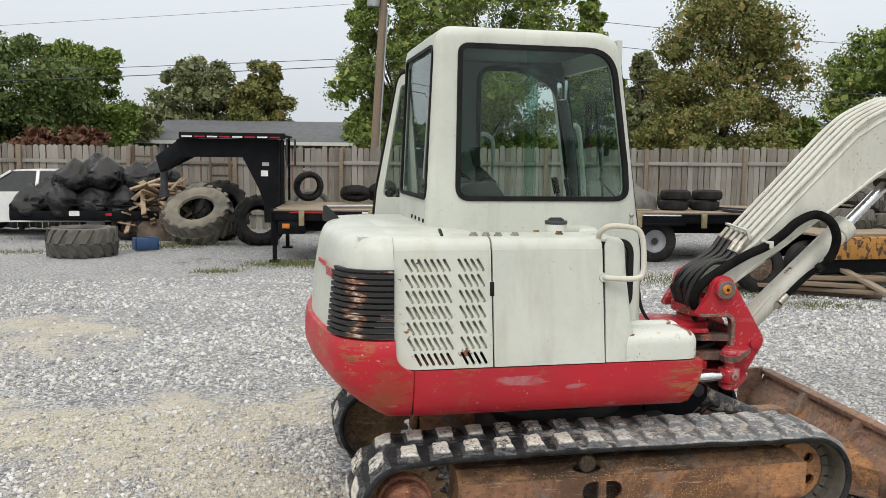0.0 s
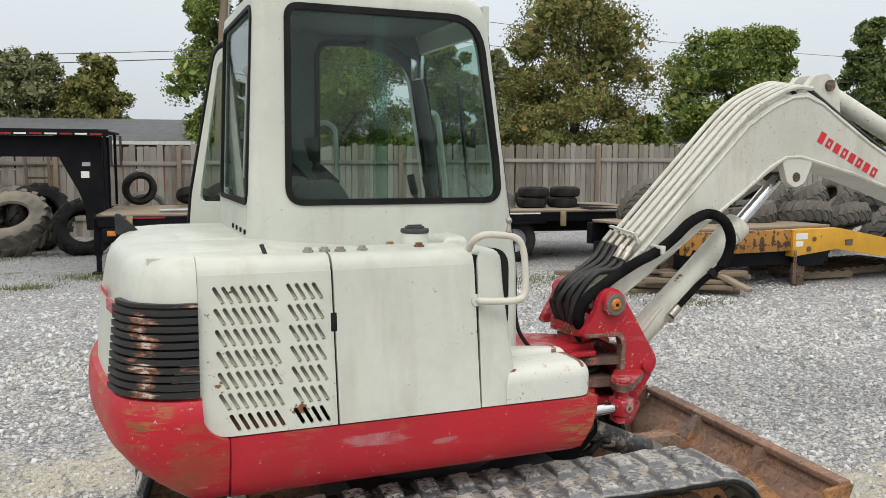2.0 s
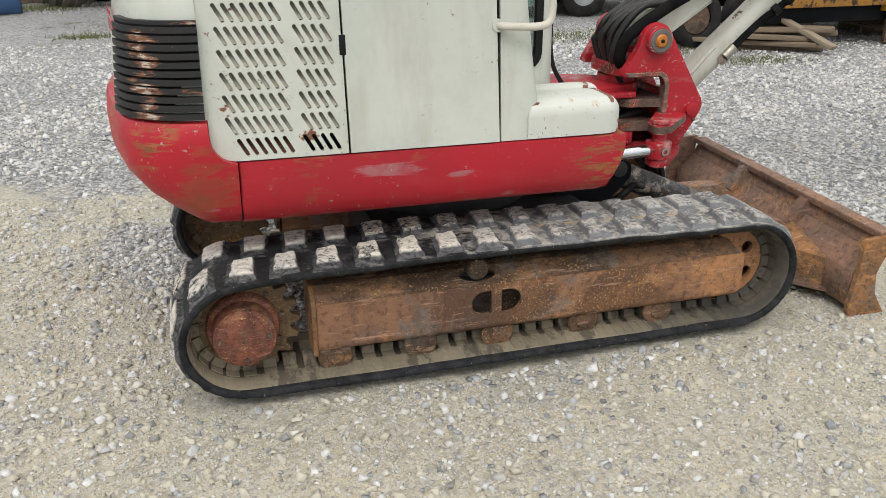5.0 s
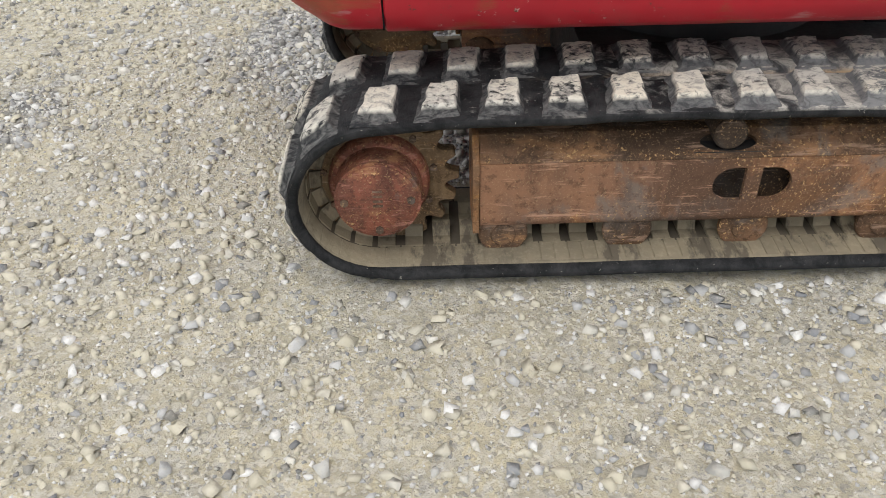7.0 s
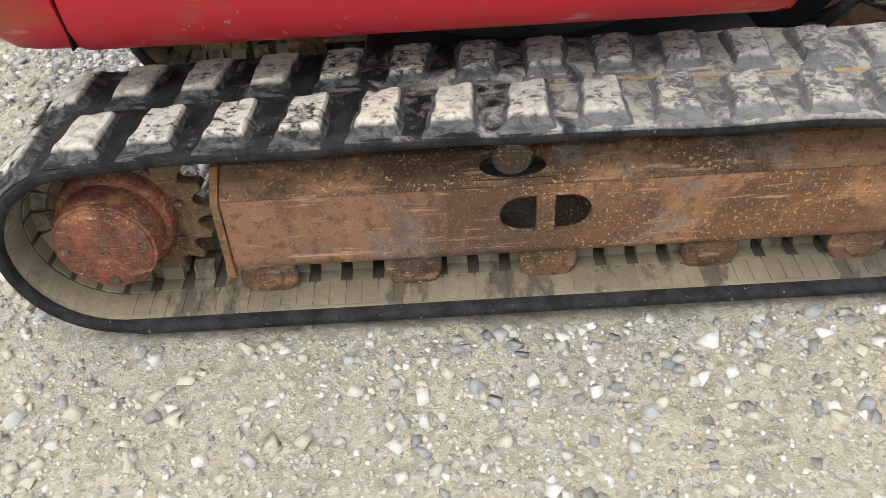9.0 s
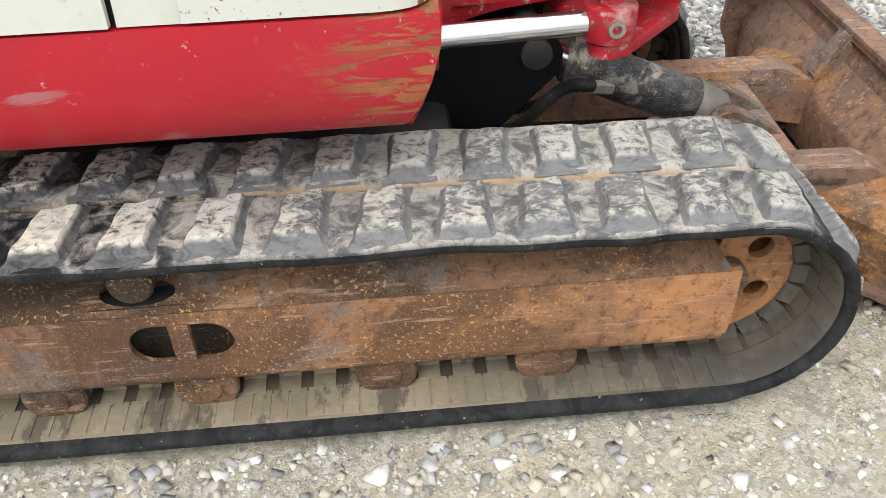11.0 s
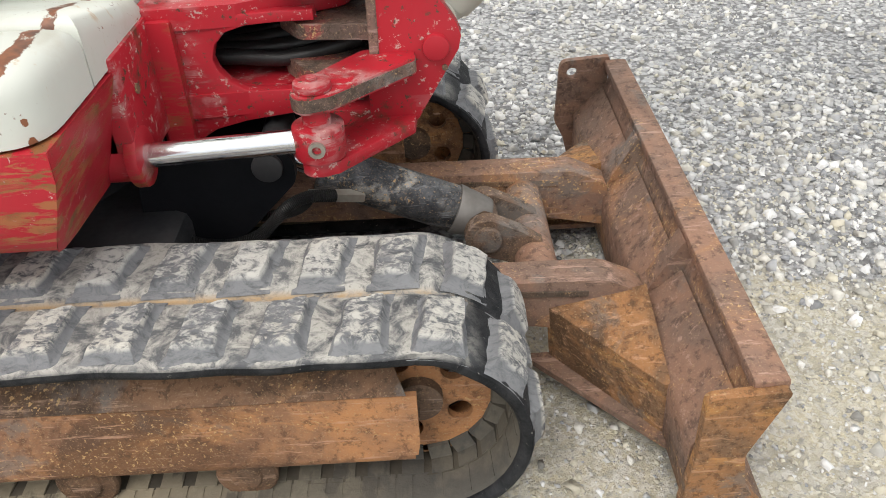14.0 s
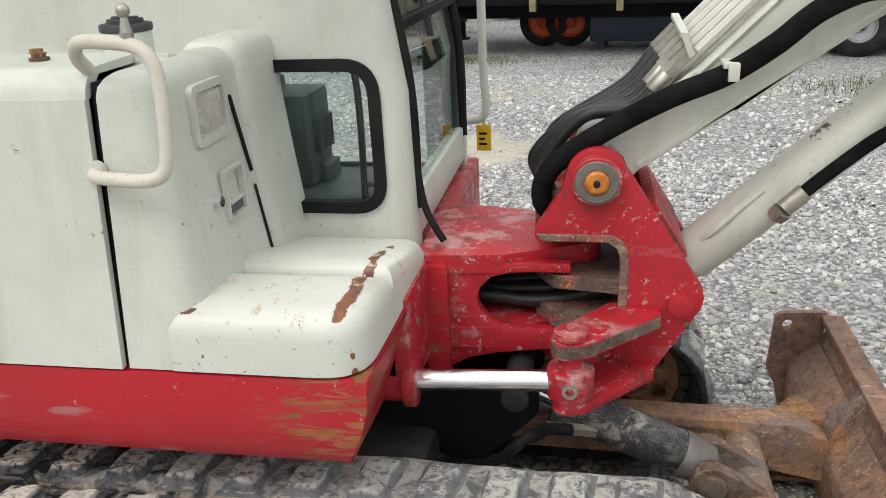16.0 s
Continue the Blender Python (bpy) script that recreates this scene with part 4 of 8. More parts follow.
def track_frame(shift, outer):
    """A welded box beam between the rollers, with a sloping top and two openings in its outer face."""
    x0, x1 = 0.255, 2.02
    holes = [d_hole(0.838, 0.918, 0.208, 0.302, True), d_hole(0.957, 1.037, 0.208, 0.302, False)]
    face = plate([(x0, 0.166), (x1 - 0.006, 0.166), (x1, 0.20), (x1, 0.33), (x0, 0.33)], holes, 0.028, 0.042)
    curl = plate([(0.028, 0.166)] + [(0.056 - 0.028 * math.cos(radians(q)), 0.166 - 0.030 * math.sin(radians(q))) for q in range(15, 91, 15)] + [(0.10, 0.134), (0.10, 0.142), (0.042, 0.166)], [], x0, x1 - 0.012, "x")
    slope = plate([(x0, 0.0), (x1 - 0.02, 0.0), (x1 - 0.05, 0.08), (x0, 0.08)], [[(0.87 + 0.072 * math.cos(radians(q)), 0.046 + 0.028 * math.sin(radians(q))) for q in range(0, 360, 24)]], -0.006, 0.006, "z")
    slope.transform(Matrix.Translation((0, 0.0315, 0.3275)) @ Matrix.Rotation(radians(34), 4, "X"))
    under = box(x0, x1 - 0.02, 0.09, 0.30, 0.130, 0.145, 0.003)
    back_face = box(x0, x1 - 0.03, 0.27, 0.285, 0.14, 0.37, 0.003)
    top = box(x0, x1 - 0.06, 0.098, 0.28, 0.366, 0.378, 0.003)
    bm = merge(face, curl, under, back_face)
    m = Matrix.Translation((0, shift, 0))
    if not outer:
        m = Matrix.Translation((0, shift + 0.348, 0)) @ Matrix.Scale(-1, 4, (0, 1, 0))
    bm.transform(m)
    ob = fit("track_frame", bm, RUST_FRAME, "rust-brown steel track frame")
    crest = merge(slope, top)
    crest.transform(m)
    # upper plate in a darker brown than the frame face
    fit("upper_plate", crest, RUST_DEEP, "dark brown upper plate", ob)
    end = plate([(0.0, 0.13), (0.13, 0.13), (0.20, 0.20), (0.20, 0.385), (0.06, 0.385), (0.0, 0.33)], [], x0 - 0.018, x0 - 0.002, "x")
    end.transform(Matrix.Translation((0, 0.022, 0)))
    end.transform(m)
    fit("end_plate", end, RUST_EDGE, parent=ob)
    # black block stands in for the shade inside the roller opening
    pocket = box(0.78, 0.96, 0.040, 0.098, 0.325, 0.342)
    pocket.transform(m)
    fit("roller_pocket", pocket, BLACK_STEEL, parent=ob)
    web = box(0.60, 1.30, 0.10, 0.11, 0.15, 0.36)
    web.transform(m)
    fit("inner_web", web, RUST_DARK, parent=ob)
    return ob


track_frame(FAR, False)


def sprocket(shift, side):
    prof = []
    teeth = 19
    for k in range(teeth):
        for f, r in ((-0.26, 0.184), (-0.17, 0.200), (-0.11, 0.206), (0.11, 0.206), (0.17, 0.200), (0.26, 0.184), (0.36, 0.176), (0.5, 0.172), (0.64, 0.176)):
            a = 2 * math.pi * (k + f) / teeth
            prof.append((r * math.cos(a), AXLE_Z + r * math.sin(a)))
    wheel = plate(prof, [], 0.115, 0.150)
    soften(wheel, 0.003, 1, 50)
    ob = fit("sprocket", move(wheel, 0, shift, 0), RUST_DUST, "brown rusty drive sprocket caked with dry mud")
    s = 1 if side > 0 else -1
    yc = 0.0 if side > 0 else 0.348
    housing = lathe([(0.0, yc + s * 0.16), (0.122, yc + s * 0.16), (0.130, yc + s * 0.13), (0.130, yc + s * 0.092), (0.124, yc + s * 0.082), (0.111, yc + s * 0.078), (0.108, yc + s * 0.02), (0.108, yc + s * 0.006), (0.0, yc + s * 0.006)], 40)
    fit("motor_housing", move(housing, 0, shift, AXLE_Z), RUST_HUB, "rusty travel motor housing", ob)
    cap = lathe([(0.0, yc + s * 0.01), (0.100, yc + s * 0.01), (0.100, yc + s * 0.002), (0.096, yc - s * 0.001), (0.0, yc - s * 0.001)], 40)
    cap_ob = fit("hub_cap", move(cap, 0, shift, AXLE_Z), RUST_HUB, "round rust-red cover plate", ob)
    for bx, bz in ((-0.083, 0.0), (0.083, 0.004), (0.0, -0.083)):
        fit("bolt", move(rod((bx, yc - s * 0.006, AXLE_Z + bz), (bx, yc + s * 0.004, AXLE_Z + bz), 0.011, seg=6), 0, shift, 0), RUST_DARK, parent=ob)
    for k in range(9):
        a = 2 * math.pi * k / 9 + 0.2
        p = (0.155 * math.cos(a) * 0.8, 0.0, 0.155 * math.sin(a) * 0.8)
        fit("bolt", move(rod((p[0] * 1.16, 0.106, AXLE_Z + p[2] * 1.16), (p[0] * 1.16, 0.117, AXLE_Z + p[2] * 1.16), 0.010, seg=6), 0, shift, 0), RUST_DARK, parent=ob)
    for k in range(4):
        z = AXLE_Z + 0.03 - 0.014 * k
        fit("maker_mark", move(box(-0.012, 0.012, -0.0026, 0.002, z - 0.003, z + 0.003), 0, shift, 0), RUST_DARK, parent=ob)


sprocket(FAR, -1)


def idler(shift):
    holes = [arc(IDLER_X + 0.098 * math.cos(q), AXLE_Z + 0.098 * math.sin(q), 0.027, 0, 340, 16) for q in [2 * math.pi * k / 5 + 0.72 for k in range(5)]]
    disc = plate(arc(IDLER_X, AXLE_Z, 0.168, 0, 352, 44), holes, 0.115, 0.135)
    disc2 = plate(arc(IDLER_X, AXLE_Z, 0.168, 0, 352, 44), holes, 0.215, 0.235)
    rim = lathe([(0.150, 0.115), (0.172, 0.115), (0.172, 0.235), (0.150, 0.235)], 48, closed=True)
    move(rim, IDLER_X, 0, AXLE_Z)
    ob = fit("idler_wheel", move(merge(disc, disc2, rim), 0, shift, 0), RUST_FRAME, "rusty steel idler wheel with round holes")
    hub = lathe([(0.0, 0.09), (0.05, 0.09), (0.05, 0.26), (0.0, 0.26)], 24)
    fit("hub", move(hub, IDLER_X, shift, AXLE_Z), RUST_DARK, parent=ob)


idler(FAR)


def rollers(sh):
    for rx in (0.318, 0.645, 0.952, 1.319, 1.653):
        roll = lathe([(0.0, 0.040), (0.030, 0.040), (0.034, 0.046), (0.060, 0.048), (0.065, 0.053), (0.065, 0.066), (0.050, 0.080), (0.048, 0.25), (0.062, 0.26), (0.062, 0.285), (0.0, 0.295)], 24)
        fit("track_roller", move(roll, rx, sh, 0.108), RUST_DEEP, "small rusty bottom roller")
    fit("carrier_roller", move(lathe([(0.0, 0.045), (0.036, 0.045), (0.042, 0.052), (0.042, 0.25), (0.0, 0.26)], 24), 0.867, sh, 0.385), RUST_DARK, "small top roller under the belt")



rollers(FAR)
for ob in set(digger.children) - FIRST_SIDE:
    ob.matrix_basis = Matrix.Translation((0, 0, FAR_LIFT)) @ ob.matrix_basis
track_frame(0.0, True)
sprocket(0.0, 1)
idler(0.0)
rollers(0.0)

# the centre frame between the tracks
centre = merge(box(0.55, 1.50, 0.42, 1.00, 0.22, 0.46, 0.03), box(0.62, 0.80, 0.28, 1.14, 0.20, 0.36, 0.02), box(1.28, 1.46, 0.28, 1.14, 0.20, 0.36, 0.02))
fit("centre_frame", centre, BLACK_STEEL, "black oily steel centre frame")
fit("swing_bearing", move(lathe([(0.0, 0.45), (0.40, 0.45), (0.40, 0.52), (0.36, 0.525), (0.36, 0.60), (0.0, 0.60)], 40, "z"), 0.95, 0.85, 0), BLACK_STEEL, "black steel swing bearing")
for yy in (0.55, 0.80):
    ear = plate(rounded([(1.38, 0.30), (1.40, 0.56), (1.62, 0.62), (1.76, 0.59), (1.76, 0.52), (1.56, 0.32)], [0.03, 0.03, 0.04, 0.04, 0.04, 0.04]), [], yy, yy + 0.03)
    fit("cylinder_ear", ear, BLACK_PAINT, "black plate ear for the blade cylinder")

# ---- blade ----
def blade():
    y0, y1 = -0.030, 1.435
    before = set(digger.children)
    front = [(2.705, 0.362), (2.668, 0.29), (2.650, 0.22), (2.646, 0.17), (2.660, 0.10), (2.69, 0.04), (2.745, -0.02)]
    back = [(2.715, -0.022), (2.668, 0.03), (2.640, 0.10), (2.630, 0.17), (2.634, 0.225), (2.652, 0.30), (2.676, 0.345), (2.645, 0.345), (2.645, 0.362)]
    ob = fit("dozer_blade", plate(front + back, [], y0 + 0.02, y1 - 0.02), RUST, "rusty brown steel dozer blade with worn edges")
    b = plate([(2.640, 0.285), (2.560, 0.205), (2.550, 0.190), (2.550, 0.045), (2.56, 0.030), (2.66, 0.025), (2.645, 0.12), (2.640, 0.20)], [], y0 + 0.021, y1 - 0.021)
    soften(b, 0.005, 2, 30)
    fit("box_beam", b, RUST, parent=ob)
    near = rounded([(2.555, 0.352), (2.712, 0.365), (2.650, 0.19), (2.668, 0.09), (2.752, -0.028), (2.545, -0.005), (2.540, 0.05), (2.556, 0.20)], [0.02, 0.01, 0.05, 0.04, 0.012, 0.03, 0.02, 0.05])
    p = plate(near, [], y0 - 0.006, y0 + 0.018)
    soften(p, 0.004, 2, 50)
    fit("end_plate", p, RUST_EDGE, "orange-rusted end plate with a worn foot", ob)
    far = rounded([(2.50, 0.375), (2.66, 0.385), (2.650, 0.19), (2.668, 0.09), (2.752, -0.028), (2.545, -0.005), (2.52, 0.10), (2.49, 0.16)], [0.03, 0.01, 0.05, 0.04, 0.012, 0.03, 0.02, 0.03])
    fit("end_plate", plate(far, [arc(2.54, 0.335, 0.018, 0, 340, 14)], y1 - 0.018, y1 + 0.004), RUST, "rusty end plate with a round hole", ob)
    fit("top_edge", box(2.643, 2.712, y0 + 0.012, y1 - 0.012, 0.352, 0.374, 0.006), RUST, parent=ob)
    for yy in (0.470, 0.950):
        rib = plate([(2.60, 0.235), (2.575, 0.232), (2.640, 0.356), (2.665, 0.356), (2.648, 0.20)], [], yy - 0.035, yy + 0.035)
        soften(rib, 0.006, 1, 30)
        fit("rib", rib, RUST, parent=ob)
    for yy, s in ((0.452, -1), (0.935, 1)):
        arm = plate(rounded([(1.55, 0.17), (2.30, 0.155), (2.56, 0.10), (2.56, 0.235), (2.46, 0.285), (1.55, 0.30)], [0, 0.1, 0, 0.02, 0.08, 0]), [], yy - 0.042, yy + 0.042)
        soften(arm, 0.008, 2, 30)
        fit("push_arm", arm, RUST, parent=ob)
        gus = bmesh.new()
        lower = [gus.verts.new((x, yy + s * d, 0.055)) for x, d in ((2.335, 0.036), (2.556, 0.036), (2.556, 0.300), (2.546, 0.300))]
        upper = [gus.verts.new((x, yy + s * d, z)) for x, d, z in ((2.325, 0.036, 0.210), (2.556, 0.036, 0.262), (2.556, 0.290, 0.196), (2.544, 0.290, 0.190))]
        gus.faces.new(lower), gus.faces.new(upper)
        for k in range(4):
            gus.faces.new((lower[k - 1], lower[k], upper[k], upper[k - 1]))
        soften(gus, 0.006, 2, 25)
        fit("gusset_box", gus, RUST_EDGE, parent=ob)
        flange = plate([(2.26, yy + s * 0.03), (2.57, yy + s * 0.03), (2.57, yy + s * 0.335), (2.548, yy + s * 0.335), (2.29, yy + s * 0.055)], [], 0.040, 0.056, "z")
        fit("flange", flange, RUST, parent=ob)
        fit("arm_strap", beam((2.02, yy - 0.044, 0.268), (2.42, yy - 0.044, 0.250), 0.006, 0.014), RUST_DARK, parent=ob)
    fit("cross_tube", rod((2.32, 0.47, 0.215), (2.32, 0.92, 0.215), 0.052, seg=24), RUST, parent=ob)
    for yy in (0.618, 0.742):
        ear = plate([(2.20 + 0.056 * math.cos(radians(q)), 0.284 + 0.056 * math.sin(radians(q))) for q in range(75, 256, 20)] + [(2.255, 0.205), (2.295, 0.170), (2.35, 0.175), (2.372, 0.215), (2.35, 0.255), (2.29, 0.300)], [], yy - 0.019, yy + 0.019)
        soften(ear, 0.004, 1, 50)
        fit("clevis", ear, RUST_DARK, "greasy dark steel clevis cheek", ob)
    fit("clevis_pin", rod((2.20, 0.585, 0.284), (2.20, 0.775, 0.284), 0.036, seg=24, width=0.004), RUST_DARK, parent=ob)
    lift = Matrix.Rotation(math.atan2(0.05, 1.43), 4, "X")
    for part_ob in set(digger.children) - before:
        part_ob.matrix_basis = HOME @ lift


blade()
SCUFFED = metal_rust("cylinder_scuffed", (0.085, 0.088, 0.096), (0.030, 0.032, 0.037), (0.36, 0.345, 0.32), 0.55, 0.3, 9.0, 0.2)
dz = fit("blade_cylinder", rod((1.80, 0.68, 0.485), (2.13, 0.68, 0.340), 0.060, seg=28, width=0.006), SCUFFED, "black hydraulic cylinder scuffed to grey")
fit("cylinder_head", rod((2.12, 0.68, 0.344), (2.205, 0.68, 0.308), 0.066, 0.052, seg=24, width=0.006), GREY_PRIMER, parent=dz)
fit("cylinder_rod", rod((1.66, 0.68, 0.552), (1.81, 0.68, 0.481), 0.030, seg=20), CHROME, "bright chrome rod", dz)
fit("pivot_pin", rod((1.70, 0.538, 0.562), (1.70, 0.84, 0.562), 0.036, seg=20, width=0.004), BLACK_STEEL, parent=dz)
fit("port_fitting", merge(rod((1.83, 0.605, 0.445), (1.90, 0.630, 0.425), 0.018, seg=6), rod((1.775, 0.59, 0.460), (1.835, 0.607, 0.444), 0.013, seg=12)), ZINC, parent=dz)


def spiral(points, r, turns, name, parent):
    """A hose in a coiled guard."""
    pts = spline(points, 40)
    radii = [r * (1.0 + 0.16 * math.sin(i * turns)) for i in range(len(pts))]
    fit(name, tube(pts, r, 10, radii), HOSE, "black hose in a spiral guard", parent)


spiral([(1.84, 0.575, 0.462), (1.78, 0.54, 0.482), (1.735, 0.52, 0.470), (1.69, 0.52, 0.425), (1.658, 0.52, 0.397), (1.598, 0.52, 0.375), (1.536, 0.52, 0.379), (1.47, 0.52, 0.404), (1.424, 0.52, 0.449)], 0.014, 2.1, "guarded_hose", dz)
spiral([(1.78, 0.60, 0.452), (1.758, 0.60, 0.426), (1.724, 0.60, 0.408), (1.666, 0.60, 0.400), (1.623, 0.60, 0.405), (1.56, 0.60, 0.420), (1.46, 0.60, 0.44)], 0.013, 2.1, "guarded_hose", dz)


# ---- the excavator: upper body ----
SIDE = 0.088


def hood_drop(x, y):
    """The hood falls off towards the cab and the front."""
    return 0.24 * max(0.0, x - 0.24) * max(0.0, y - 0.34)


def tumble(bm):
    """The covers lean inwards towards the top."""
    for v in bm.verts:
        v.co.y += 0.11 * max(0.0, v.co.z - 0.86)
    return bm


def tail_curve(grow=0.0, x_end=0.033):
    """Plan of the tail, from the near side round the back to the cab side; grow moves it outwards."""
    c = [(x_end, 0.088), ((x_end - 0.14) / 2, 0.0915), (-0.14, 0.104), (-0.215, 0.140), (-0.270, 0.195), (-0.302, 0.270), (-0.325, 0.37), (-0.352, 0.55), (-0.372, 0.75), (-0.378, 0.90),
         (-0.372, 1.05), (-0.352, 1.25), (-0.325, 1.43), (-0.302, 1.53), (-0.270, 1.605), (-0.215, 1.66), (-0.14, 1.696), ((x_end - 0.14) / 2, 1.709), (x_end, 1.712)]
    pts = [p.to_tuple() for p in spline([(x, y, 0) for x, y in c], 4)]
    pts = [(x, y) for x, y, _ in pts]
    if grow:
        res = []
        for i, p in enumerate(pts):
            a, b = pts[max(0, i - 1)], pts[min(len(pts) - 1, i + 1)]
            t = Vector((b[0] - a[0], b[1] - a[1])).normalized()
            res.append((min(x_end, p[0] - t.y * grow), p[1] + t.x * grow))
        res[0], res[-1] = (x_end, res[0][1]), (x_end, res[-1][1])
        pts = res
    return pts


def tail_shell(levels, cap_top, cap_bottom, x_end=0.033):
    """Rings of the tail's plan at (z, grow), closed at the ends."""
    bm = bmesh.new()
    rings = []
    for z, g in levels:
        pts = tail_curve(g, x_end)
        rings.append([bm.verts.new((x, y, z)) for x, y in pts])
    for a, b in zip(rings, rings[1:]):
        for k in range(len(a) - 1):
            bm.faces.new((a[k], a[k + 1], b[k + 1], b[k]))
    if cap_top:
        bm.faces.new(rings[-1])
    if cap_bottom:
        bm.faces.new(rings[0])
    return bm


weight = bmesh.new()
w_rings = []
for z, g, tuck in ((0.618, -0.14, 0.26), (0.628, -0.075, 0.215), (0.65, -0.034, 0.165), (0.69, -0.010, 0.10), (0.74, 0.006, 0.045), (0.80, 0.020, 0.012), (0.858, 0.030, 0.0), (0.866, 0.030, 0.0), (0.876, 0.031, 0.0), (0.892, 0.031, 0.0), (0.912, 0.032, 0.0), (0.93, 0.032, 0.0), (0.98, 0.026, 0.0), (0.997, 0.016, 0.0), (1.002, 0.0, 0.0)):
    ring = []
    x_end = 0.033 if z < 0.861 else 0.044 - math.sqrt(max(0.0, 0.0935 ** 2 - max(0.0, 0.952 - z) ** 2))
    for x, y in tail_curve(g, x_end):
        far_back = min(1.0, max(0.0, (-0.06 - x) / 0.26))
        ring.append(weight.verts.new((x + tuck * far_back, y, z)))
    w_rings.append(ring)
for a, b in zip(w_rings, w_rings[1:]):
    for k in range(len(a) - 1):
        weight.faces.new((a[k], a[k + 1], b[k + 1], b[k]))
    weight.faces.new((a[0], b[0], b[-1], a[-1]))
weight.faces.new(w_rings[0]), weight.faces.new(w_rings[-1])
fit("counterweight", weight, RED, "faded red counterweight with scrapes and grime")

cover = tail_shell([(0.998, -0.006), (1.10, -0.010), (1.22, -0.022), (1.33, -0.040), (1.385, -0.052), (1.418, -0.066), (1.440, -0.086), (1.452, -0.116), (1.456, -0.15)], True, False, -0.052)
fit("tail_cover", cover, WHITE, "dull white rounded engine tail cover")


def around(z0, z1, grow, i0, i1, thick):
    """A strip that follows the tail's plan between two of its points."""
    grow -= 0.10 * ((z0 + z1) / 2 - 0.95)
    o, i = tail_curve(grow), tail_curve(grow - thick)
    bm = bmesh.new()
    rows = []
    for k in range(i0, i1 + 1):
        rows.append([bm.verts.new((*o[k], z0)), bm.verts.new((*o[k], z1)), bm.verts.new((*i[k], z1)), bm.verts.new((*i[k], z0))])
    for a, b in zip(rows, rows[1:]):
        for k in range(4):
            bm.faces.new((a[k - 1], a[k], b[k], b[k - 1]))
    bm.faces.new(rows[0]), bm.faces.new(rows[-1])
    soften(bm, 0.004, 2, 40)
    return bm


def grille_mat():
    n = Nodes("grille_worn_black")
    wear = n.noise(13, 7, 0.7, 0.3, stretch=(0.6, 0.6, 3.0))
    sep = n.put("ShaderNodeSeparateXYZ", Vector=n.co)
    edge = n.ramp(n.math("ABSOLUTE", n.math("ADD", sep.outputs[0], 0.225)), 0.0, 0.06, 0.16, 0.0)
    level = n.math("ADD", wear, edge)
    col = n.mix(n.ramp(level, 0.60, 0.635), (0.014, 0.014, 0.016), (0.20, 0.085, 0.045))
    col = n.mix(n.ramp(level, 0.675, 0.70), col, (0.5, 0.47, 0.42))
    return n.done(col, 0.55, 0.0, n.bump(wear, 0.3, 0.004))


GRILLE = grille_mat()
grille = fit("corner_grille", around(1.008, 1.300, 0.012, 4, 21, 0.03), BLACK_PAINT, "black corner grille of worn slats")
for k in range(11):
    z = 1.010 + 0.0265 * k
    fit("slat", around(z, z + 0.019, 0.030, 4, 22, 0.02), GRILLE, parent=grille)
fit("grille_top_slat", around(1.298, 1.312, 0.024, 4, 22, 0.02), GRILLE, parent=grille)
lens = fit("tail_reflector", around(1.252, 1.290, 0.024, 23, 26, 0.012), RED_LENS, "small red reflector")
for k in range(27, 31):
    fit("decal_bar", around(1.285, 1.305, 0.016, k, k + 1, 0.002), DECAL, "red lettering, unreadable", parent=lens)

# skirt along the side
sec = [(SIDE, 0.856), (SIDE - 0.004, 0.80), (SIDE - 0.002, 0.74), (SIDE + 0.008, 0.69), (SIDE + 0.03, 0.650), (SIDE + 0.07, 0.624), (SIDE + 0.14, 0.612), (0.42, 0.612), (0.42, 0.856)]
skirt = plate(sec, [], 0.037, 1.46, "x")
for v in skirt.verts:
    if v.co.x > 1.0:
        v.co.x -= 0.075 * max(0.0, (0.80 - v.co.z) / 0.19) ** 1.3
        v.co.x += 0.03 * max(0.0, v.co.y - 0.15)
soften(skirt, 0.004, 1, 60)
fit("side_skirt", skirt, RED, "red side skirt with grey scuffs and rusty scratches")
fit("seam_strip", box(0.0335, 0.037, SIDE + 0.012, 0.40, 0.65, 0.852), BLACK_PAINT)
floor_plate = merge(box(0.03, 1.44, 0.42, 1.70, 0.62, 0.86, 0.01), box(1.40, 1.468, 0.42, 1.70, 0.62, 0.882, 0.006))
fit("main_frame", floor_plate, RED_WORN, "red upper frame plates")


def door_strip(x0, x1):
    """The rounded top of a side door that turns over onto the hood."""
    r = 0.055
    prof = [(SIDE, 1.396)] + [(SIDE + r - r * math.cos(radians(a)), 1.396 + r * math.sin(radians(a))) for a in range(15, 91, 15)] + [(0.30, 1.455), (0.30, 1.437), (SIDE + r, 1.436), (SIDE + 0.016, 1.396)]
    return plate(prof, [], x0, x1, "x")


def slot(x, z):
    """A slanted louvre slot; (x, z) is its upper end."""
    dx, dz, r = 0.026, -0.047, 0.0066
    a = math.degrees(math.atan2(dz, dx))
    return arc(x, z, r, a + 90, a + 270, 5) + arc(x + dx, z + dz, r, a - 90, a + 90, 5)


slots = []
for row in range(7):
    z = 1.352 - 0.0705 * row
    for k in range(7):
        if not (row == 6 and k == 0):
            slots.append(slot(0.003 + 0.0295 * k + 0.002 * row, z))
    for k in range(4):
        slots.append(slot(0.248 + 0.0295 * k + 0.002 * row, z))
louvre = plate(rounded([(-0.046, 0.862), (0.405, 0.862), (0.398, 1.397), (-0.050, 1.397)], [0.09, 0.0, 0.0, 0.0], 8), slots, SIDE - 0.004, SIDE + 0.012)
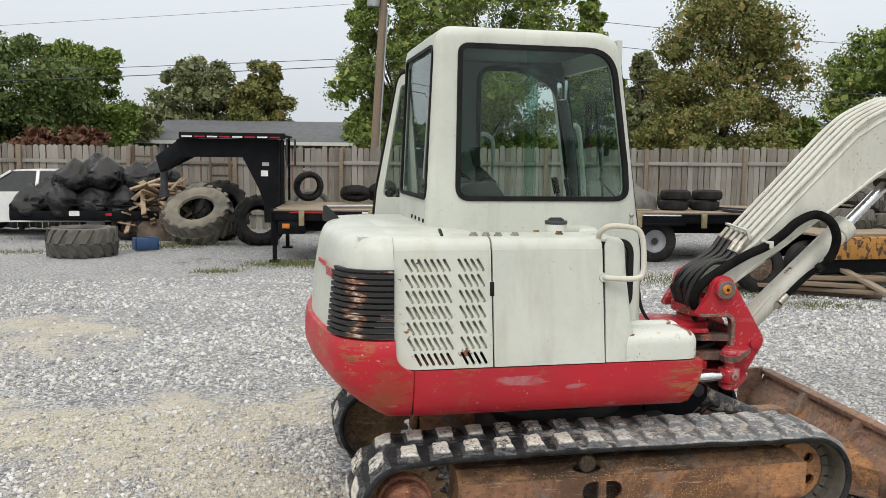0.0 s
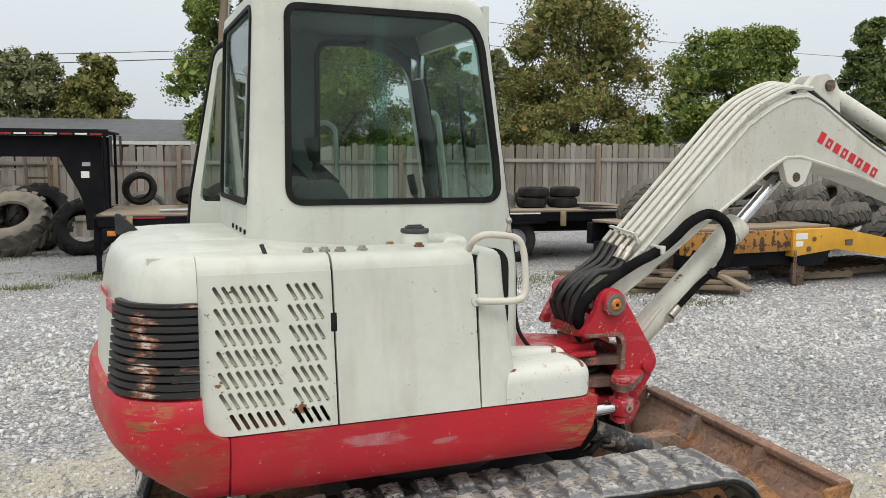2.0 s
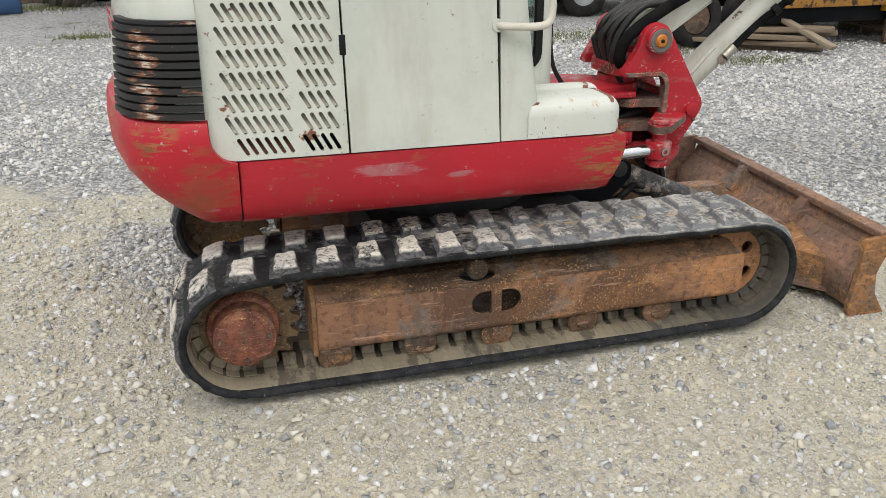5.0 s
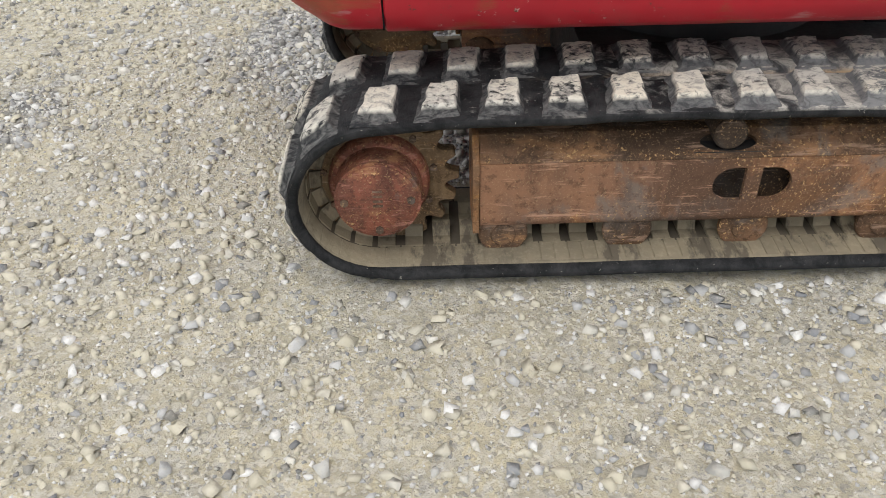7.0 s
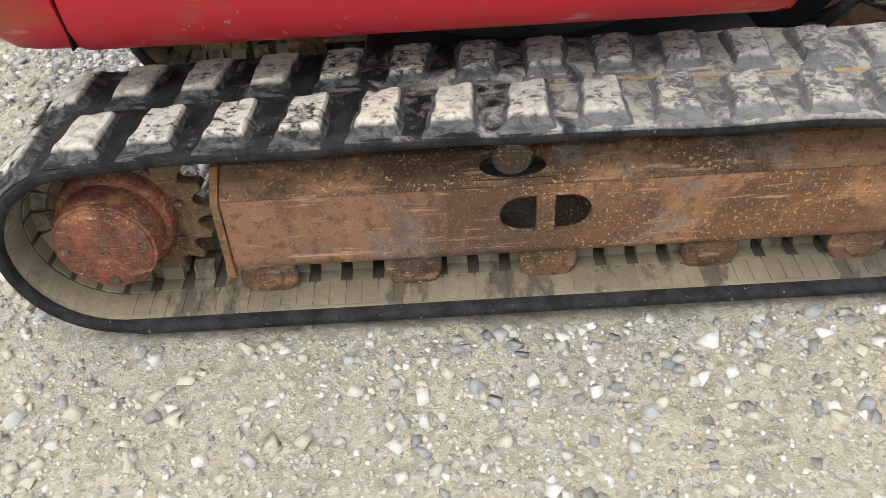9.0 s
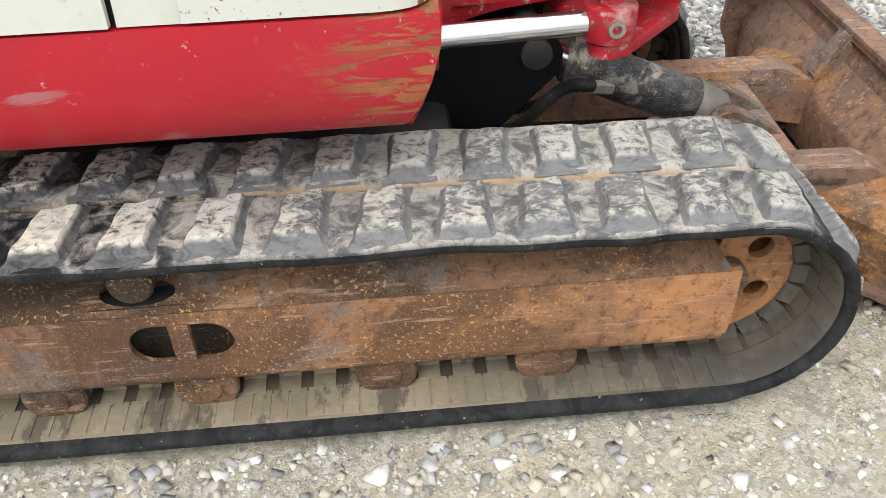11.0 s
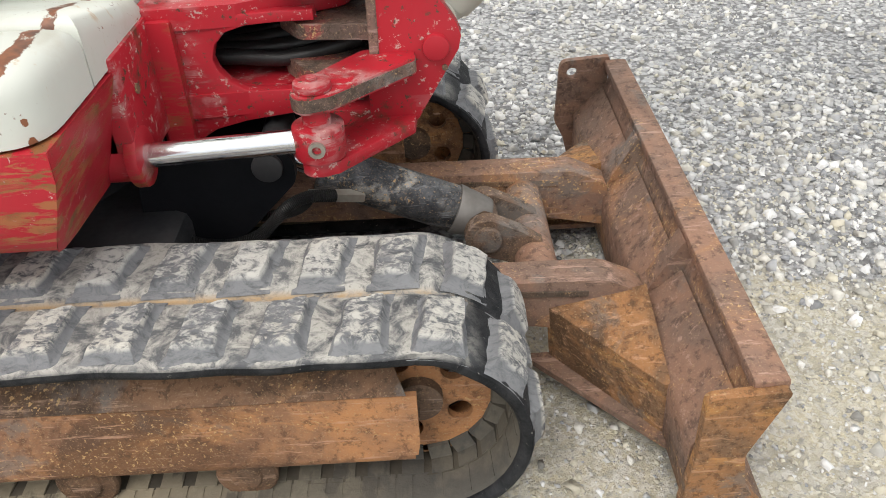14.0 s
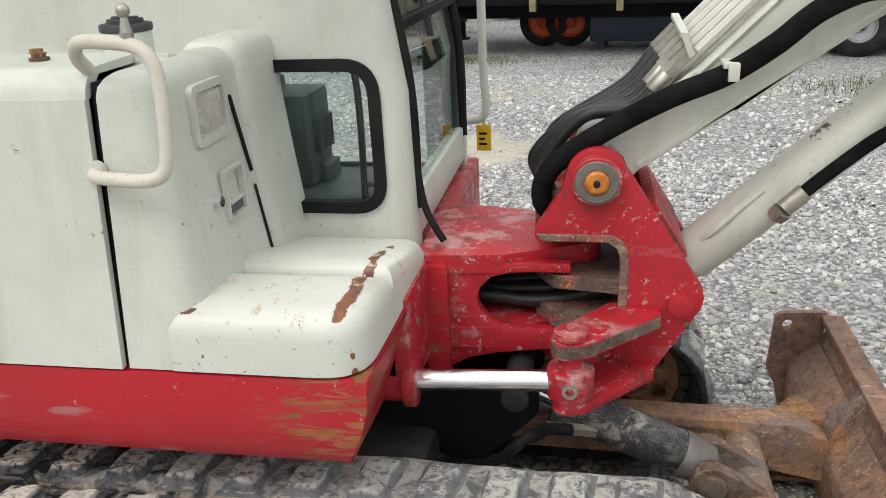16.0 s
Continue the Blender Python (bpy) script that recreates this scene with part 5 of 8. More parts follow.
fit("louvre_door", tumble(merge(louvre, door_strip(-0.050, 0.398))), WHITE_RUSTY, "white engine door with rows of slanted slots, rusting at the bottom")
mid = plate([(0.413, 0.862), (0.950, 0.862), (0.942, 1.397), (0.406, 1.397)], [], SIDE - 0.004, SIDE + 0.012)
mid_door = fit("side_door", tumble(merge(mid, door_strip(0.406, 0.942))), WHITE, "plain white side door")
fit("latch_slot", tumble(box(0.392, 0.414, SIDE - 0.0055, SIDE, 1.185, 1.250, 0.002)), SEAL, "black door latch", mid_door)
# black sheets behind the slots stand in for the shaded engine bay
bay = tumble(merge(box(-0.04, 0.95, 0.19, 0.21, 0.86, 1.42), box(-0.045, 0.955, SIDE + 0.022, 0.21, 0.857, 0.862)))
fit("engine_bay", bay, BLACK_STEEL, "black sheets standing in for the shade of the engine bay")
BAY_CREAM = plain("bay_cream", (0.60, 0.58, 0.50), (0.46, 0.43, 0.35), 0.6, 0.0, 14.0)
BAY_RUST = plain("bay_rust", (0.16, 0.06, 0.04), (0.09, 0.045, 0.03), 0.8, 0.0, 30.0)
for row in range(7):
    z = 1.352 - 0.0705 * row
    for xa, xb in ((-0.004, 0.220), (0.240, 0.372)):
        if row == 6 and xa > 0:
            continue
        guide = plate([(0.1005, z - 0.050), (0.1285, z + 0.010), (0.1305, z + 0.009), (0.1025, z - 0.052)], [], xa + 0.002 * row, xb + 0.002 * row, "x")
        fit("slot_guide", tumble(guide), BAY_RUST if row == 6 else BAY_CREAM)
slope = box(0.24, 1.02, 0.34, 0.74, 1.425, 1.455, 0.004)
for v in slope.verts:
    v.co.z -= hood_drop(v.co.x, v.co.y)
top = merge(slope, box(-0.055, 0.24, 0.34, 0.74, 1.425, 1.455, 0.004), box(-0.056, 0.24, 0.735, 1.60, 1.425, 1.4545, 0.004))
fit("hood_top", top, WHITE, "white hood top")
fit("hood_underlay", box(-0.20, 0.235, 0.225, 1.57, 1.39, 1.4495), WHITE)
lip = [(0.100, 0.998), (0.104, 1.10), (0.116, 1.22), (0.134, 1.33), (0.146, 1.383), (0.160, 1.415), (0.180, 1.436), (0.210, 1.447), (0.34, 1.450), (0.34, 0.998)]
fit("tail_cover_lip", plate(lip, [], -0.056, -0.041, "x"), WHITE)

# front cover beside the step
def lean(bm):
    for v in bm.verts:
        if v.co.x > 1.0:
            v.co.x += 0.13 * max(0.0, 1.36 - v.co.z) ** 1.2
    return bm


fc = plate(rounded([(0.960, SIDE + 0.006), (1.075, SIDE + 0.006), (1.078, 0.50), (0.960, 0.50)], [0.0, 0.085, 0.0, 0.0], 6), [], 1.445, 0.860, "z", 0.045, 4)
bmesh.ops.subdivide_edges(fc, edges=[e for e in fc.edges if abs(e.verts[0].co.z - e.verts[1].co.z) > 0.3], cuts=5)
fit("front_cover", tumble(lean(fc)), WHITE, "white front cover with a work lamp and lock")
fc2 = plate(rounded([(0.962, 0.508), (1.095, 0.508), (1.10, 0.735), (0.962, 0.735)], [0.0, 0.07, 0.0, 0.0], 6), [], 1.462, 0.860, "z", 0.04, 4)
bmesh.ops.subdivide_edges(fc2, edges=[e for e in fc2.edges if abs(e.verts[0].co.z - e.verts[1].co.z) > 0.3], cuts=5)
fit("inner_cover", lean(fc2), WHITE, "white inner cover strip beside the cab")
# black strip behind the door gap, painting in the gap's shade
fit("gap_liner", tumble(box(0.946, 0.966, SIDE + 0.018, 0.28, 0.862, 1.425)), SEAL)
lamp = fit("work_lamp", box(1.066, 1.0835, 0.292, 0.418, 1.288, 1.376, 0.008), LENS, "square clear work lamp in a frame")
fit("lamp_frame", plate(rounded([(0.272, 1.268), (0.440, 1.268), (0.440, 1.396), (0.272, 1.396)], 0.025), [rounded([(0.289, 1.285), (0.421, 1.285), (0.421, 1.379), (0.289, 1.379)], 0.014)], 1.066, 1.0905, "x"), WHITE, parent=lamp)
for k in range(15):
    fit("lens_rib", box(1.0825, 1.0860, 0.2965 + 0.008 * k, 0.3015 + 0.008 * k, 1.292, 1.372, 0.001), LENS, parent=lamp)
lock = fit("lock_recess", plate([(0.332, 1.096), (0.424, 1.096), (0.424, 1.206), (0.332, 1.206)], [[(0.338, 1.102), (0.418, 1.102), (0.418, 1.200), (0.338, 1.200)]], 1.098, 1.1125, "x"), WHITE, "recessed grip plate")
fit("lock_grip", box(1.098, 1.1145, 0.342, 0.414, 1.130, 1.137, 0.002), WHITE, parent=lock)
# grey block colours the white recess as shaded under the grip
fit("lock_pocket", box(1.098, 1.1065, 0.342, 0.414, 1.106, 1.130), CAB_GREY, parent=lock)
fit("lock_barrel", rod((1.092, 0.296, 1.152), (1.114, 0.296, 1.152), 0.012, seg=16), CHROME, "chrome key lock", lock)
for ya, yb, za, zb in ((0.496, 0.466, 1.165, 1.345), (0.512, 0.500, 0.945, 1.130)):
    xa, xb = 1.080 + 0.13 * max(0, 1.36 - za) ** 1.2, 1.080 + 0.13 * max(0, 1.36 - zb) ** 1.2
    fit("cover_slot", beam((xa, ya, za), (xb, yb, zb), 0.011, 0.006), SEAL)

# the step deck in front of the covers
d1 = plate(rounded([(1.06, SIDE), (1.452, SIDE), (1.458, 0.335), (1.06, 0.335)], [0.0, 0.10, 0.0, 0.0], 6), [], 0.992, 0.862, "z", 0.055, 5)
d2 = plate(rounded([(1.06, 0.341), (1.458, 0.341), (1.462, 0.74), (1.06, 0.74)], [0.0, 0.0, 0.08, 0.0], 6), [], 1.010, 0.862, "z", 0.05, 5)

for v in d2.verts:
    if v.co.z > 0.90:
        v.co.z -= 0.22 * max(0.0, v.co.y - 0.345) + 0.004


def deck_mat():
    """White paint rubbed through to rust along the front edge, spotted and streaked lower down."""
    n = Nodes("deck_paint")
    sep = n.put("ShaderNodeSeparateXYZ", Vector=n.co)
    wob = n.noise(16, 8, 0.72)
    edge = n.math("ABSOLUTE", n.math("SUBTRACT", n.math("ADD", sep.outputs[0], n.math("MULTIPLY", wob, 0.045)), 1.428))
    rub = n.math("MULTIPLY", n.ramp(edge, 0.004, 0.018, 1.0, 0.0), n.ramp(sep.outputs[2], 0.950, 0.966))
    rub = n.math("MULTIPLY", rub, n.ramp(n.noise(5.0, 2), 0.33, 0.38))
    near_edge = n.math("MULTIPLY", n.ramp(n.math("ABSOLUTE", n.math("SUBTRACT", n.math("ADD", sep.outputs[1], n.math("MULTIPLY", wob, 0.03)), 0.128)), 0.003, 0.010, 1.0, 0.0), n.ramp(n.noise(9, 4), 0.52, 0.58))
    spots = n.math("MULTIPLY", n.ramp(n.noise(55, 7, 0.72), 0.622, 0.637), n.ramp(n.noise(4, 4), 0.43, 0.53))
    base = n.mix(n.ramp(n.noise(1.8, 5), 0.35, 0.65), (0.60, 0.62, 0.575), (0.53, 0.55, 0.505))
    base = n.mix(n.ramp(n.noise(5, 8, 0.65), 0.55, 0.72, 0, 0.35), base, (0.40, 0.34, 0.24))
    base = n.mix(n.ramp(n.noise(22, 6, 0.7, stretch=(1.0, 1.0, 0.25)), 0.62, 0.70, 0, 0.6), base, (0.46, 0.29, 0.13))
    mask = n.math("MAXIMUM", n.math("MAXIMUM", n.math("MULTIPLY", n.ramp(rub, 0.35, 0.5), n.ramp(n.noise(34, 6, 0.7), 0.36, 0.42)), n.ramp(near_edge, 0.4, 0.5)), spots)
    col = n.mix(mask, base, n.mix(n.ramp(n.noise(40, 4), 0.4, 0.6), (0.23, 0.085, 0.04), (0.12, 0.05, 0.03)))
    return n.done(col, 0.42, 0.0, n.bump(n.math("SUBTRACT", n.math("MULTIPLY", n.noise(70, 3), 0.15), mask), 0.3, 0.003))


DECK = deck_mat()
fit("step_deck", d1, DECK, "white step deck worn to rust along its edge")
fit("inner_step", d2, DECK, "white inner step beside the cab")

# rail, filler cap, stay and bolts on the hood
rail_pts = spline([(0.935, SIDE - 0.002, 1.262), (0.96, 0.050, 1.262), (1.07, 0.030, 1.262), (1.108, 0.030, 1.285), (1.115, 0.030, 1.36), (1.108, 0.032, 1.455), (1.075, 0.036, 1.495), (1.00, 0.045, 1.505), (0.95, 0.055, 1.502), (0.925, 0.085, 1.475), (0.925, 0.12, 1.445)], 6)
rail = fit("hand_rail", move(tumble(tube(rail_pts, 0.0132, 12)), 0.012, 0, 0), paint("rail_paint", (0.56, 0.545, 0.48), (0.49, 0.46, 0.39), (0.13, 0.065, 0.035), 0.70, 0.45, (0.36, 0.30, 0.2), 0.3, 0.60), "cream-painted tubular hand rail")
fit("rail_foot", move(tumble(rod((0.935, SIDE + 0.002, 1.262), (0.935, SIDE - 0.012, 1.262), 0.022, seg=16)), 0.012, 0, 0), WHITE, parent=rail)
knob = bmesh.new()
bmesh.ops.create_uvsphere(knob, u_segments=16, v_segments=10, radius=0.0125)
stud = fit("ball_stud", merge(rod((1.068, 0.112, 1.505), (1.068, 0.112, 1.520), 0.012, seg=6), rod((1.068, 0.112, 1.520), (1.068, 0.112, 1.549), 0.011, 0.0055, seg=14)), ZINC, "steel ball stud on the rail", rail)
fit("stud_ball", move(knob, 1.068, 0.112, 1.557), ZINC, parent=stud)
neck = fit("filler_neck", rod((0.839, 0.508, 1.395), (0.839, 0.508, 1.484), 0.054, seg=28, width=0.004), WHITE, "white filler neck")
fit("filler_cap", merge(rod((0.839, 0.508, 1.483), (0.839, 0.508, 1.501), 0.058, seg=24, width=0.004), rod((0.839, 0.508, 1.501), (0.839, 0.508, 1.510), 0.040, seg=18), box(0.809, 0.869, 0.500, 0.516, 1.509, 1.516, 0.002)), INTERIOR, "dark grey screw cap", neck)
for bx, by in ((0.40, 0.24), (0.455, 0.23), (0.34, 0.24), (0.54, 0.24), (0.693, 0.383), (0.773, 0.276), (0.985, 0.547)):
    bz = 1.455 - hood_drop(bx, by)
    b = fit("hood_bolt", merge(rod((bx, by, bz - 0.003), (bx, by, bz + 0.004), 0.020, seg=18), rod((bx, by, bz + 0.003), (bx, by, bz + 0.013), 0.014, seg=6)), RUST_EDGE if bx > 0.6 else ZINC)
fit("hood_hook", beam((0.19, 0.24, 1.45), (0.175, 0.23, 1.485), 0.012, 0.010), BLACK_STEEL, "small black hook")
fit("intake_stub", plate(rounded([(-0.29, 1.44), (-0.18, 1.44), (-0.21, 1.47), (-0.27, 1.53), (-0.29, 1.53)], 0.01), [], 1.26, 1.32), BLACK_STEEL, "black exhaust outlet")

# ---- cab ----
CY0, CY1, CAB_TOP = 0.712, 1.665, 2.485
side_line = rounded([(0.225, 0.862), (1.435, 0.862), (1.425, 1.30), (1.375, 1.62), (1.245, 2.485), (0.245, 2.485), (0.205, 1.45)], [0.0, 0.0, 0.0, 0.0, 0.16, 0.10, 0.0], 6)
win = rounded([(0.365, 1.597), (1.318, 1.597), (1.300, 1.78), (1.205, 2.388), (0.368, 2.388)], [0.07, 0.07, 0.0, 0.17, 0.05], 6)
low = rounded([(0.98, 1.002), (1.356, 1.002), (1.352, 1.376), (0.98, 1.376)], [0.05, 0.075, 0.085, 0.05], 7)
wall = plate(side_line, [win, low], CY0, CY0 + 0.075, "y", 0.055, 4)
cab = fit("cab", wall, WHITE, "white operator cab with rounded corners and rubber-sealed windows")
far_open = rounded([(0.700, 0.884), (1.352, 0.884), (1.296, 1.62), (1.185, 2.36), (0.70, 2.36)], [0.03, 0.05, 0.0, 0.22, 0.08], 6)
fit("cab_side", plate(side_line, [far_open], CY1, CY1 - 0.075, "y", 0.018, 4), WHITE, "open door side of the cab", cab)
runs, current = [], []
for i in range(len(side_line)):
    (xa, za), (xb, zb) = side_line[i - 1], side_line[i]
    if abs(zb - za) > 0.20:
        runs, current = runs + [current], []
    else:
        current = current + [side_line[i]] if current else [side_line[i - 1], side_line[i]]
for run in runs + [current]:
    if len(run) < 2:
        continue
    sleeve = bmesh.new()
    lo_ring = [sleeve.verts.new((x, CY0 + 0.05, z)) for x, z in run]
    hi_ring = [sleeve.verts.new((x, CY1 - 0.05, z)) for x, z in run]
    for i in range(1, len(run)):
        sleeve.faces.new((lo_ring[i - 1], lo_ring[i], hi_ring[i], hi_ring[i - 1]))
    fit("cab_roof" if run[-1][1] > 2.0 else "cab_floor_edge", sleeve, WHITE, "", cab)
# rear wall with its window; the wall leans a little
rear = plate([(CY0 + 0.05, 1.38), (CY1 - 0.05, 1.38), (CY1 - 0.05, 2.44), (CY0 + 0.05, 2.44)], [rounded([(CY0 + 0.06, 1.60), (CY1 - 0.08, 1.60), (CY1 - 0.08, 2.38), (CY0 + 0.06, 2.38)], 0.06)], 0.0, 0.03, "x")
tilt_back = Matrix.Translation((0.2045, 0, 1.45)) @ Matrix.Rotation(math.atan2(0.040, 1.0), 4, "Y") @ Matrix.Translation((0, 0, -1.45))
rear.transform(tilt_back)
fit("rear_wall", merge(rear, box(0.216, 0.26, CY0 + 0.05, CY1 - 0.05, 0.90, 1.40)), WHITE, parent=cab)
rg = box(0.010, 0.014, CY0 + 0.052, CY1 - 0.07, 1.595, 2.385)
rg.transform(tilt_back)
pane = fit("rear_window", rg, GLASS, "rear window pane", cab)
pane.visible_shadow = False
rs = plate(rounded([(CY0 + 0.048, 1.588), (CY1 - 0.066, 1.588), (CY1 - 0.066, 2.392), (CY0 + 0.048, 2.392)], 0.06), [rounded([(CY0 + 0.066, 1.606), (CY1 - 0.086, 1.606), (CY1 - 0.086, 2.374), (CY0 + 0.066, 2.374)], 0.05)], -0.008, 0.008, "x")
rs.transform(tilt_back)
fit("rear_seal", rs, SEAL, parent=cab)
fit("window_stay", merge(rod((0.225, CY0 + 0.075, 2.135), (0.205, CY0 + 0.10, 1.70), 0.005, seg=8), rod((0.222, CY0 + 0.060, 2.13), (0.222, CY0 + 0.090, 2.13), 0.014, seg=10)), GALV_DULL, "thin steel window stay", cab)
for q in range(4):
    fit("wall_bolt", rod((0.199, 0.80 + 0.115 * q, 1.478), (0.210, 0.80 + 0.115 * q, 1.478), 0.011, seg=8), SEAL, parent=cab)


def seal_ring(outline, wide, y0, y1):
    return plate(offset(outline, -0.010), [offset(outline, wide)], y0, y1)


big = fit("side_window", plate(offset(win, 0.002), [], CY0 + 0.018, CY0 + 0.024), GLASS, "tinted sliding side window", cab)
big.visible_shadow = False
fit("window_seal", seal_ring(win, 0.016, CY0 - 0.007, CY0 + 0.020), SEAL, "black rubber window seal", big)
fit("sliding_edge", box(0.735, 0.80, CY0 + 0.026, CY0 + 0.030, 1.60, 2.385), glass("slide_glass", (0.74, 0.88, 0.83)), "overlap of the sliding panes", big)
lowp = fit("lower_window", plate(offset(low, 0.002), [], CY0 + 0.018, CY0 + 0.023), glass("clear_glass", (0.82, 0.88, 0.86)), "lower side window", cab)
lowp.visible_shadow = False
fit("window_seal", seal_ring(low, 0.020, CY0 - 0.010, CY0 + 0.020), SEAL, "thick black rubber seal", lowp)
# windscreen, leaning back with the front edge
front_bits = []
fx = [(1.425, 1.02), (1.425, 1.30), (1.375, 1.62), (1.272, 2.30)]
for (xa, za), (xb, zb) in zip(fx, fx[1:]):
    front_bits.append(beam((xa - 0.012, (CY0 + CY1) / 2, za), (xb - 0.012, (CY0 + CY1) / 2, zb), CY1 - CY0 - 0.14, 0.005, up=(1, 0, 0)))
SCREEN_GLASS = glass("screen_glass", (0.80, 0.87, 0.85))
screen = fit("windscreen", front_bits[0], SCREEN_GLASS, "front windscreen", cab)
screen.visible_shadow = False
for bit in front_bits[1:]:
    fit("windscreen_pane", bit, SCREEN_GLASS, parent=screen).visible_shadow = False
for yy in (CY0 + 0.065, CY1 - 0.065):
    fit("screen_seal", tube(spline([(x - 0.004, yy, z) for x, z in [(1.430, 0.99)] + fx[1:] + [(1.262, 2.36)]], 5), 0.017, 8), SEAL, parent=screen)
fit("seal_tail", tube(spline([(1.424, CY0 + 0.063, 1.20), (1.436, CY0 + 0.060, 1.06), (1.452, CY0 + 0.055, 0.985), (1.478, CY0 + 0.046, 0.935), (1.500, CY0 + 0.036, 0.905)], 5), 0.010, 8), SEAL, "loose end of the windscreen rubber", screen)
fit("screen_bar", box(1.392, 1.414, CY0 + 0.07, CY1 - 0.07, 1.440, 1.466, 0.004), SEAL, parent=screen)
fit("screen_bottom", box(1.385, 1.43, CY0 + 0.05, CY1 - 0.05, 0.90, 1.02, 0.008), WHITE, parent=cab)
fit("screen_top", beam((1.262, CY0 + 0.05, 2.39), (1.262, CY1 - 0.05, 2.39), 0.03, 0.12), WHITE, parent=cab)
fit("wiper", merge(beam((1.405, 1.20, 1.38), (1.30, 1.16, 2.15), 0.014, 0.012), beam((1.425, 0.90, 1.50), (1.37, 1.25, 1.70), 0.010, 0.01)), BLACK_STEEL, "black wiper arm", cab)

# inside the cab
fit("cab_lining", plate(offset(side_line, 0.014), [far_open], CY1 - 0.084, CY1 - 0.0765), CAB_GREY, "dark grey inner lining of the cab", cab)
fit("roof_lining", box(0.27, 1.20, CY0 + 0.078, CY1 - 0.09, CAB_TOP - 0.080, CAB_TOP - 0.045, 0.01), CAB_GREY, "grey headliner", cab)
fit("cab_floor", box(0.26, 1.40, CY0 + 0.06, CY1 - 0.06, 0.863, 0.880), CAB_GREY, "grey cab floor plate", cab)
seat = fit("operator_seat", box(0.40, 0.86, 0.97, 1.43, 1.24, 1.36, 0.05, 3), INTERIOR, "black operator seat", cab)
bk = box(0.30, 0.41, 0.98, 1.42, 1.32, 1.74, 0.05, 3)
bk.transform(Matrix.Translation((0.4, 0, 1.34)) @ Matrix.Rotation(radians(-6), 4, "Y") @ Matrix.Translation((-0.4, 0, -1.34)))
fit("seat_back", bk, INTERIOR, parent=seat)
fit("seat_base", box(0.36, 0.84, 0.92, 1.48, 0.878, 1.24, 0.02), CAB_GREY, parent=seat)
for yy, s in ((0.90, 1), (1.50, -1)):
    con = plate(rounded([(0.34, 0.879), (0.74, 0.879), (0.73, 1.50), (0.60, 1.70), (0.42, 1.66)], [0.03, 0.05, 0.12, 0.08, 0.06], 5), [], yy - 0.055, yy + 0.06)
    soften(con, 0.01, 2, 40)
    c = fit("console", con, INTERIOR if s > 0 else CAB_GREY, "dark side console", cab)
    boot = fit("lever_boot", merge(*[rod((0.590 - 0.012 * q, yy + 0.03, 1.655 + 0.020 * q), (0.580 - 0.012 * q, yy + 0.03, 1.674 + 0.020 * q), 0.056 - 0.007 * q, 0.046 - 0.007 * q, seg=16) for q in range(5)]), SEAL, parent=c)
    fit("joystick", merge(rod((0.545, yy + 0.03, 1.72), (0.52, yy + 0.03, 1.79), 0.013, seg=10), rod((0.525, yy + 0.03, 1.77), (0.505, yy + 0.03, 1.87), 0.022, 0.030, seg=14, width=0.008)), SEAL, "black joystick", c)
for yy in (1.08, 1.30):
    ped = fit("travel_lever", tube(spline([(1.20, yy, 0.879), (1.20, yy, 1.25), (1.16, yy, 1.48), (1.12, yy, 1.62)], 5), 0.011, 8), BLACK_STEEL, "travel lever", cab)
    fit("lever_knob", rod((1.125, yy, 1.60), (1.10, yy, 1.70), 0.020, seg=12, width=0.006), SEAL, parent=ped)
    fit("pedal", box(1.16, 1.30, yy - 0.06, yy + 0.03, 0.900, 0.915, 0.003), BLACK_STEEL, parent=ped)
fit("grab_bar", tube(spline([(0.70, 1.60, 1.955), (0.745, 1.595, 1.958), (0.785, 1.595, 1.93), (0.795, 1.595, 1.87), (0.795, 1.595, 1.62), (0.785, 1.60, 1.45)], 5), 0.013, 8), WHITE, "white grab bar inside the cab", cab)
fit("rear_view_mirror", box(1.015, 1.035, 0.92, 1.06, 2.14, 2.25, 0.012), CHROME, "small interior mirror", cab)
fit("door_edge_seal", tube([(x, CY1 - 0.080, z) for x, z in offset(far_open, -0.006)], 0.016, 8, closed=True), SEAL, "black rubber door seal", cab)
fit("door_pillar", tube(spline([(1.335, CY1 - 0.085, 0.89), (1.325, CY1 - 0.085, 1.62), (1.265, CY1 - 0.085, 2.06), (1.20, CY1 - 0.085, 2.26), (1.07, CY1 - 0.085, 2.35), (0.95, CY1 - 0.085, 2.375)], 6), 0.036, 10), INTERIOR, "dark inner pillar beside the door", cab)
fit("coat_hook", box(1.20, 1.225, CY0 + 0.055, CY0 + 0.075, 1.83, 1.92, 0.008), SEAL, parent=cab)
fit("cab_control_box", merge(box(0.72, 0.965, 1.30, 1.54, 0.879, 1.19, 0.02), box(0.76, 0.96, 1.285, 1.31, 0.98, 1.15, 0.004), *[box(0.955, 0.992, 1.34 + 0.03 * q, 1.355 + 0.03 * q, 0.99, 1.10) for q in range(5)], box(0.960, 1.00, 1.36, 1.50, 0.879, 0.94, 0.006)), CAB_GREY, "grey control box on the cab floor", cab)

# the cab door, swung open and back along the far side
dl = rounded([(0.0, 0.0), (0.70, 0.0), (0.70, 0.66), (0.58, 1.40), (0.06, 1.46)], [0.05, 0.03, 0.2, 0.10, 0.10], 6)
dw = rounded([(0.07, 0.62), (0.62, 0.62), (0.54, 1.33), (0.12, 1.38)], 0.05, 5)
leaf = plate(dl, [dw], -0.02, 0.02)
DOOR_SLANT = Matrix(((0.56, 0, -0.10, 0.03), (0, 1, 0, 0), (0, 0, 1, 0), (0, 0, 0, 1)))
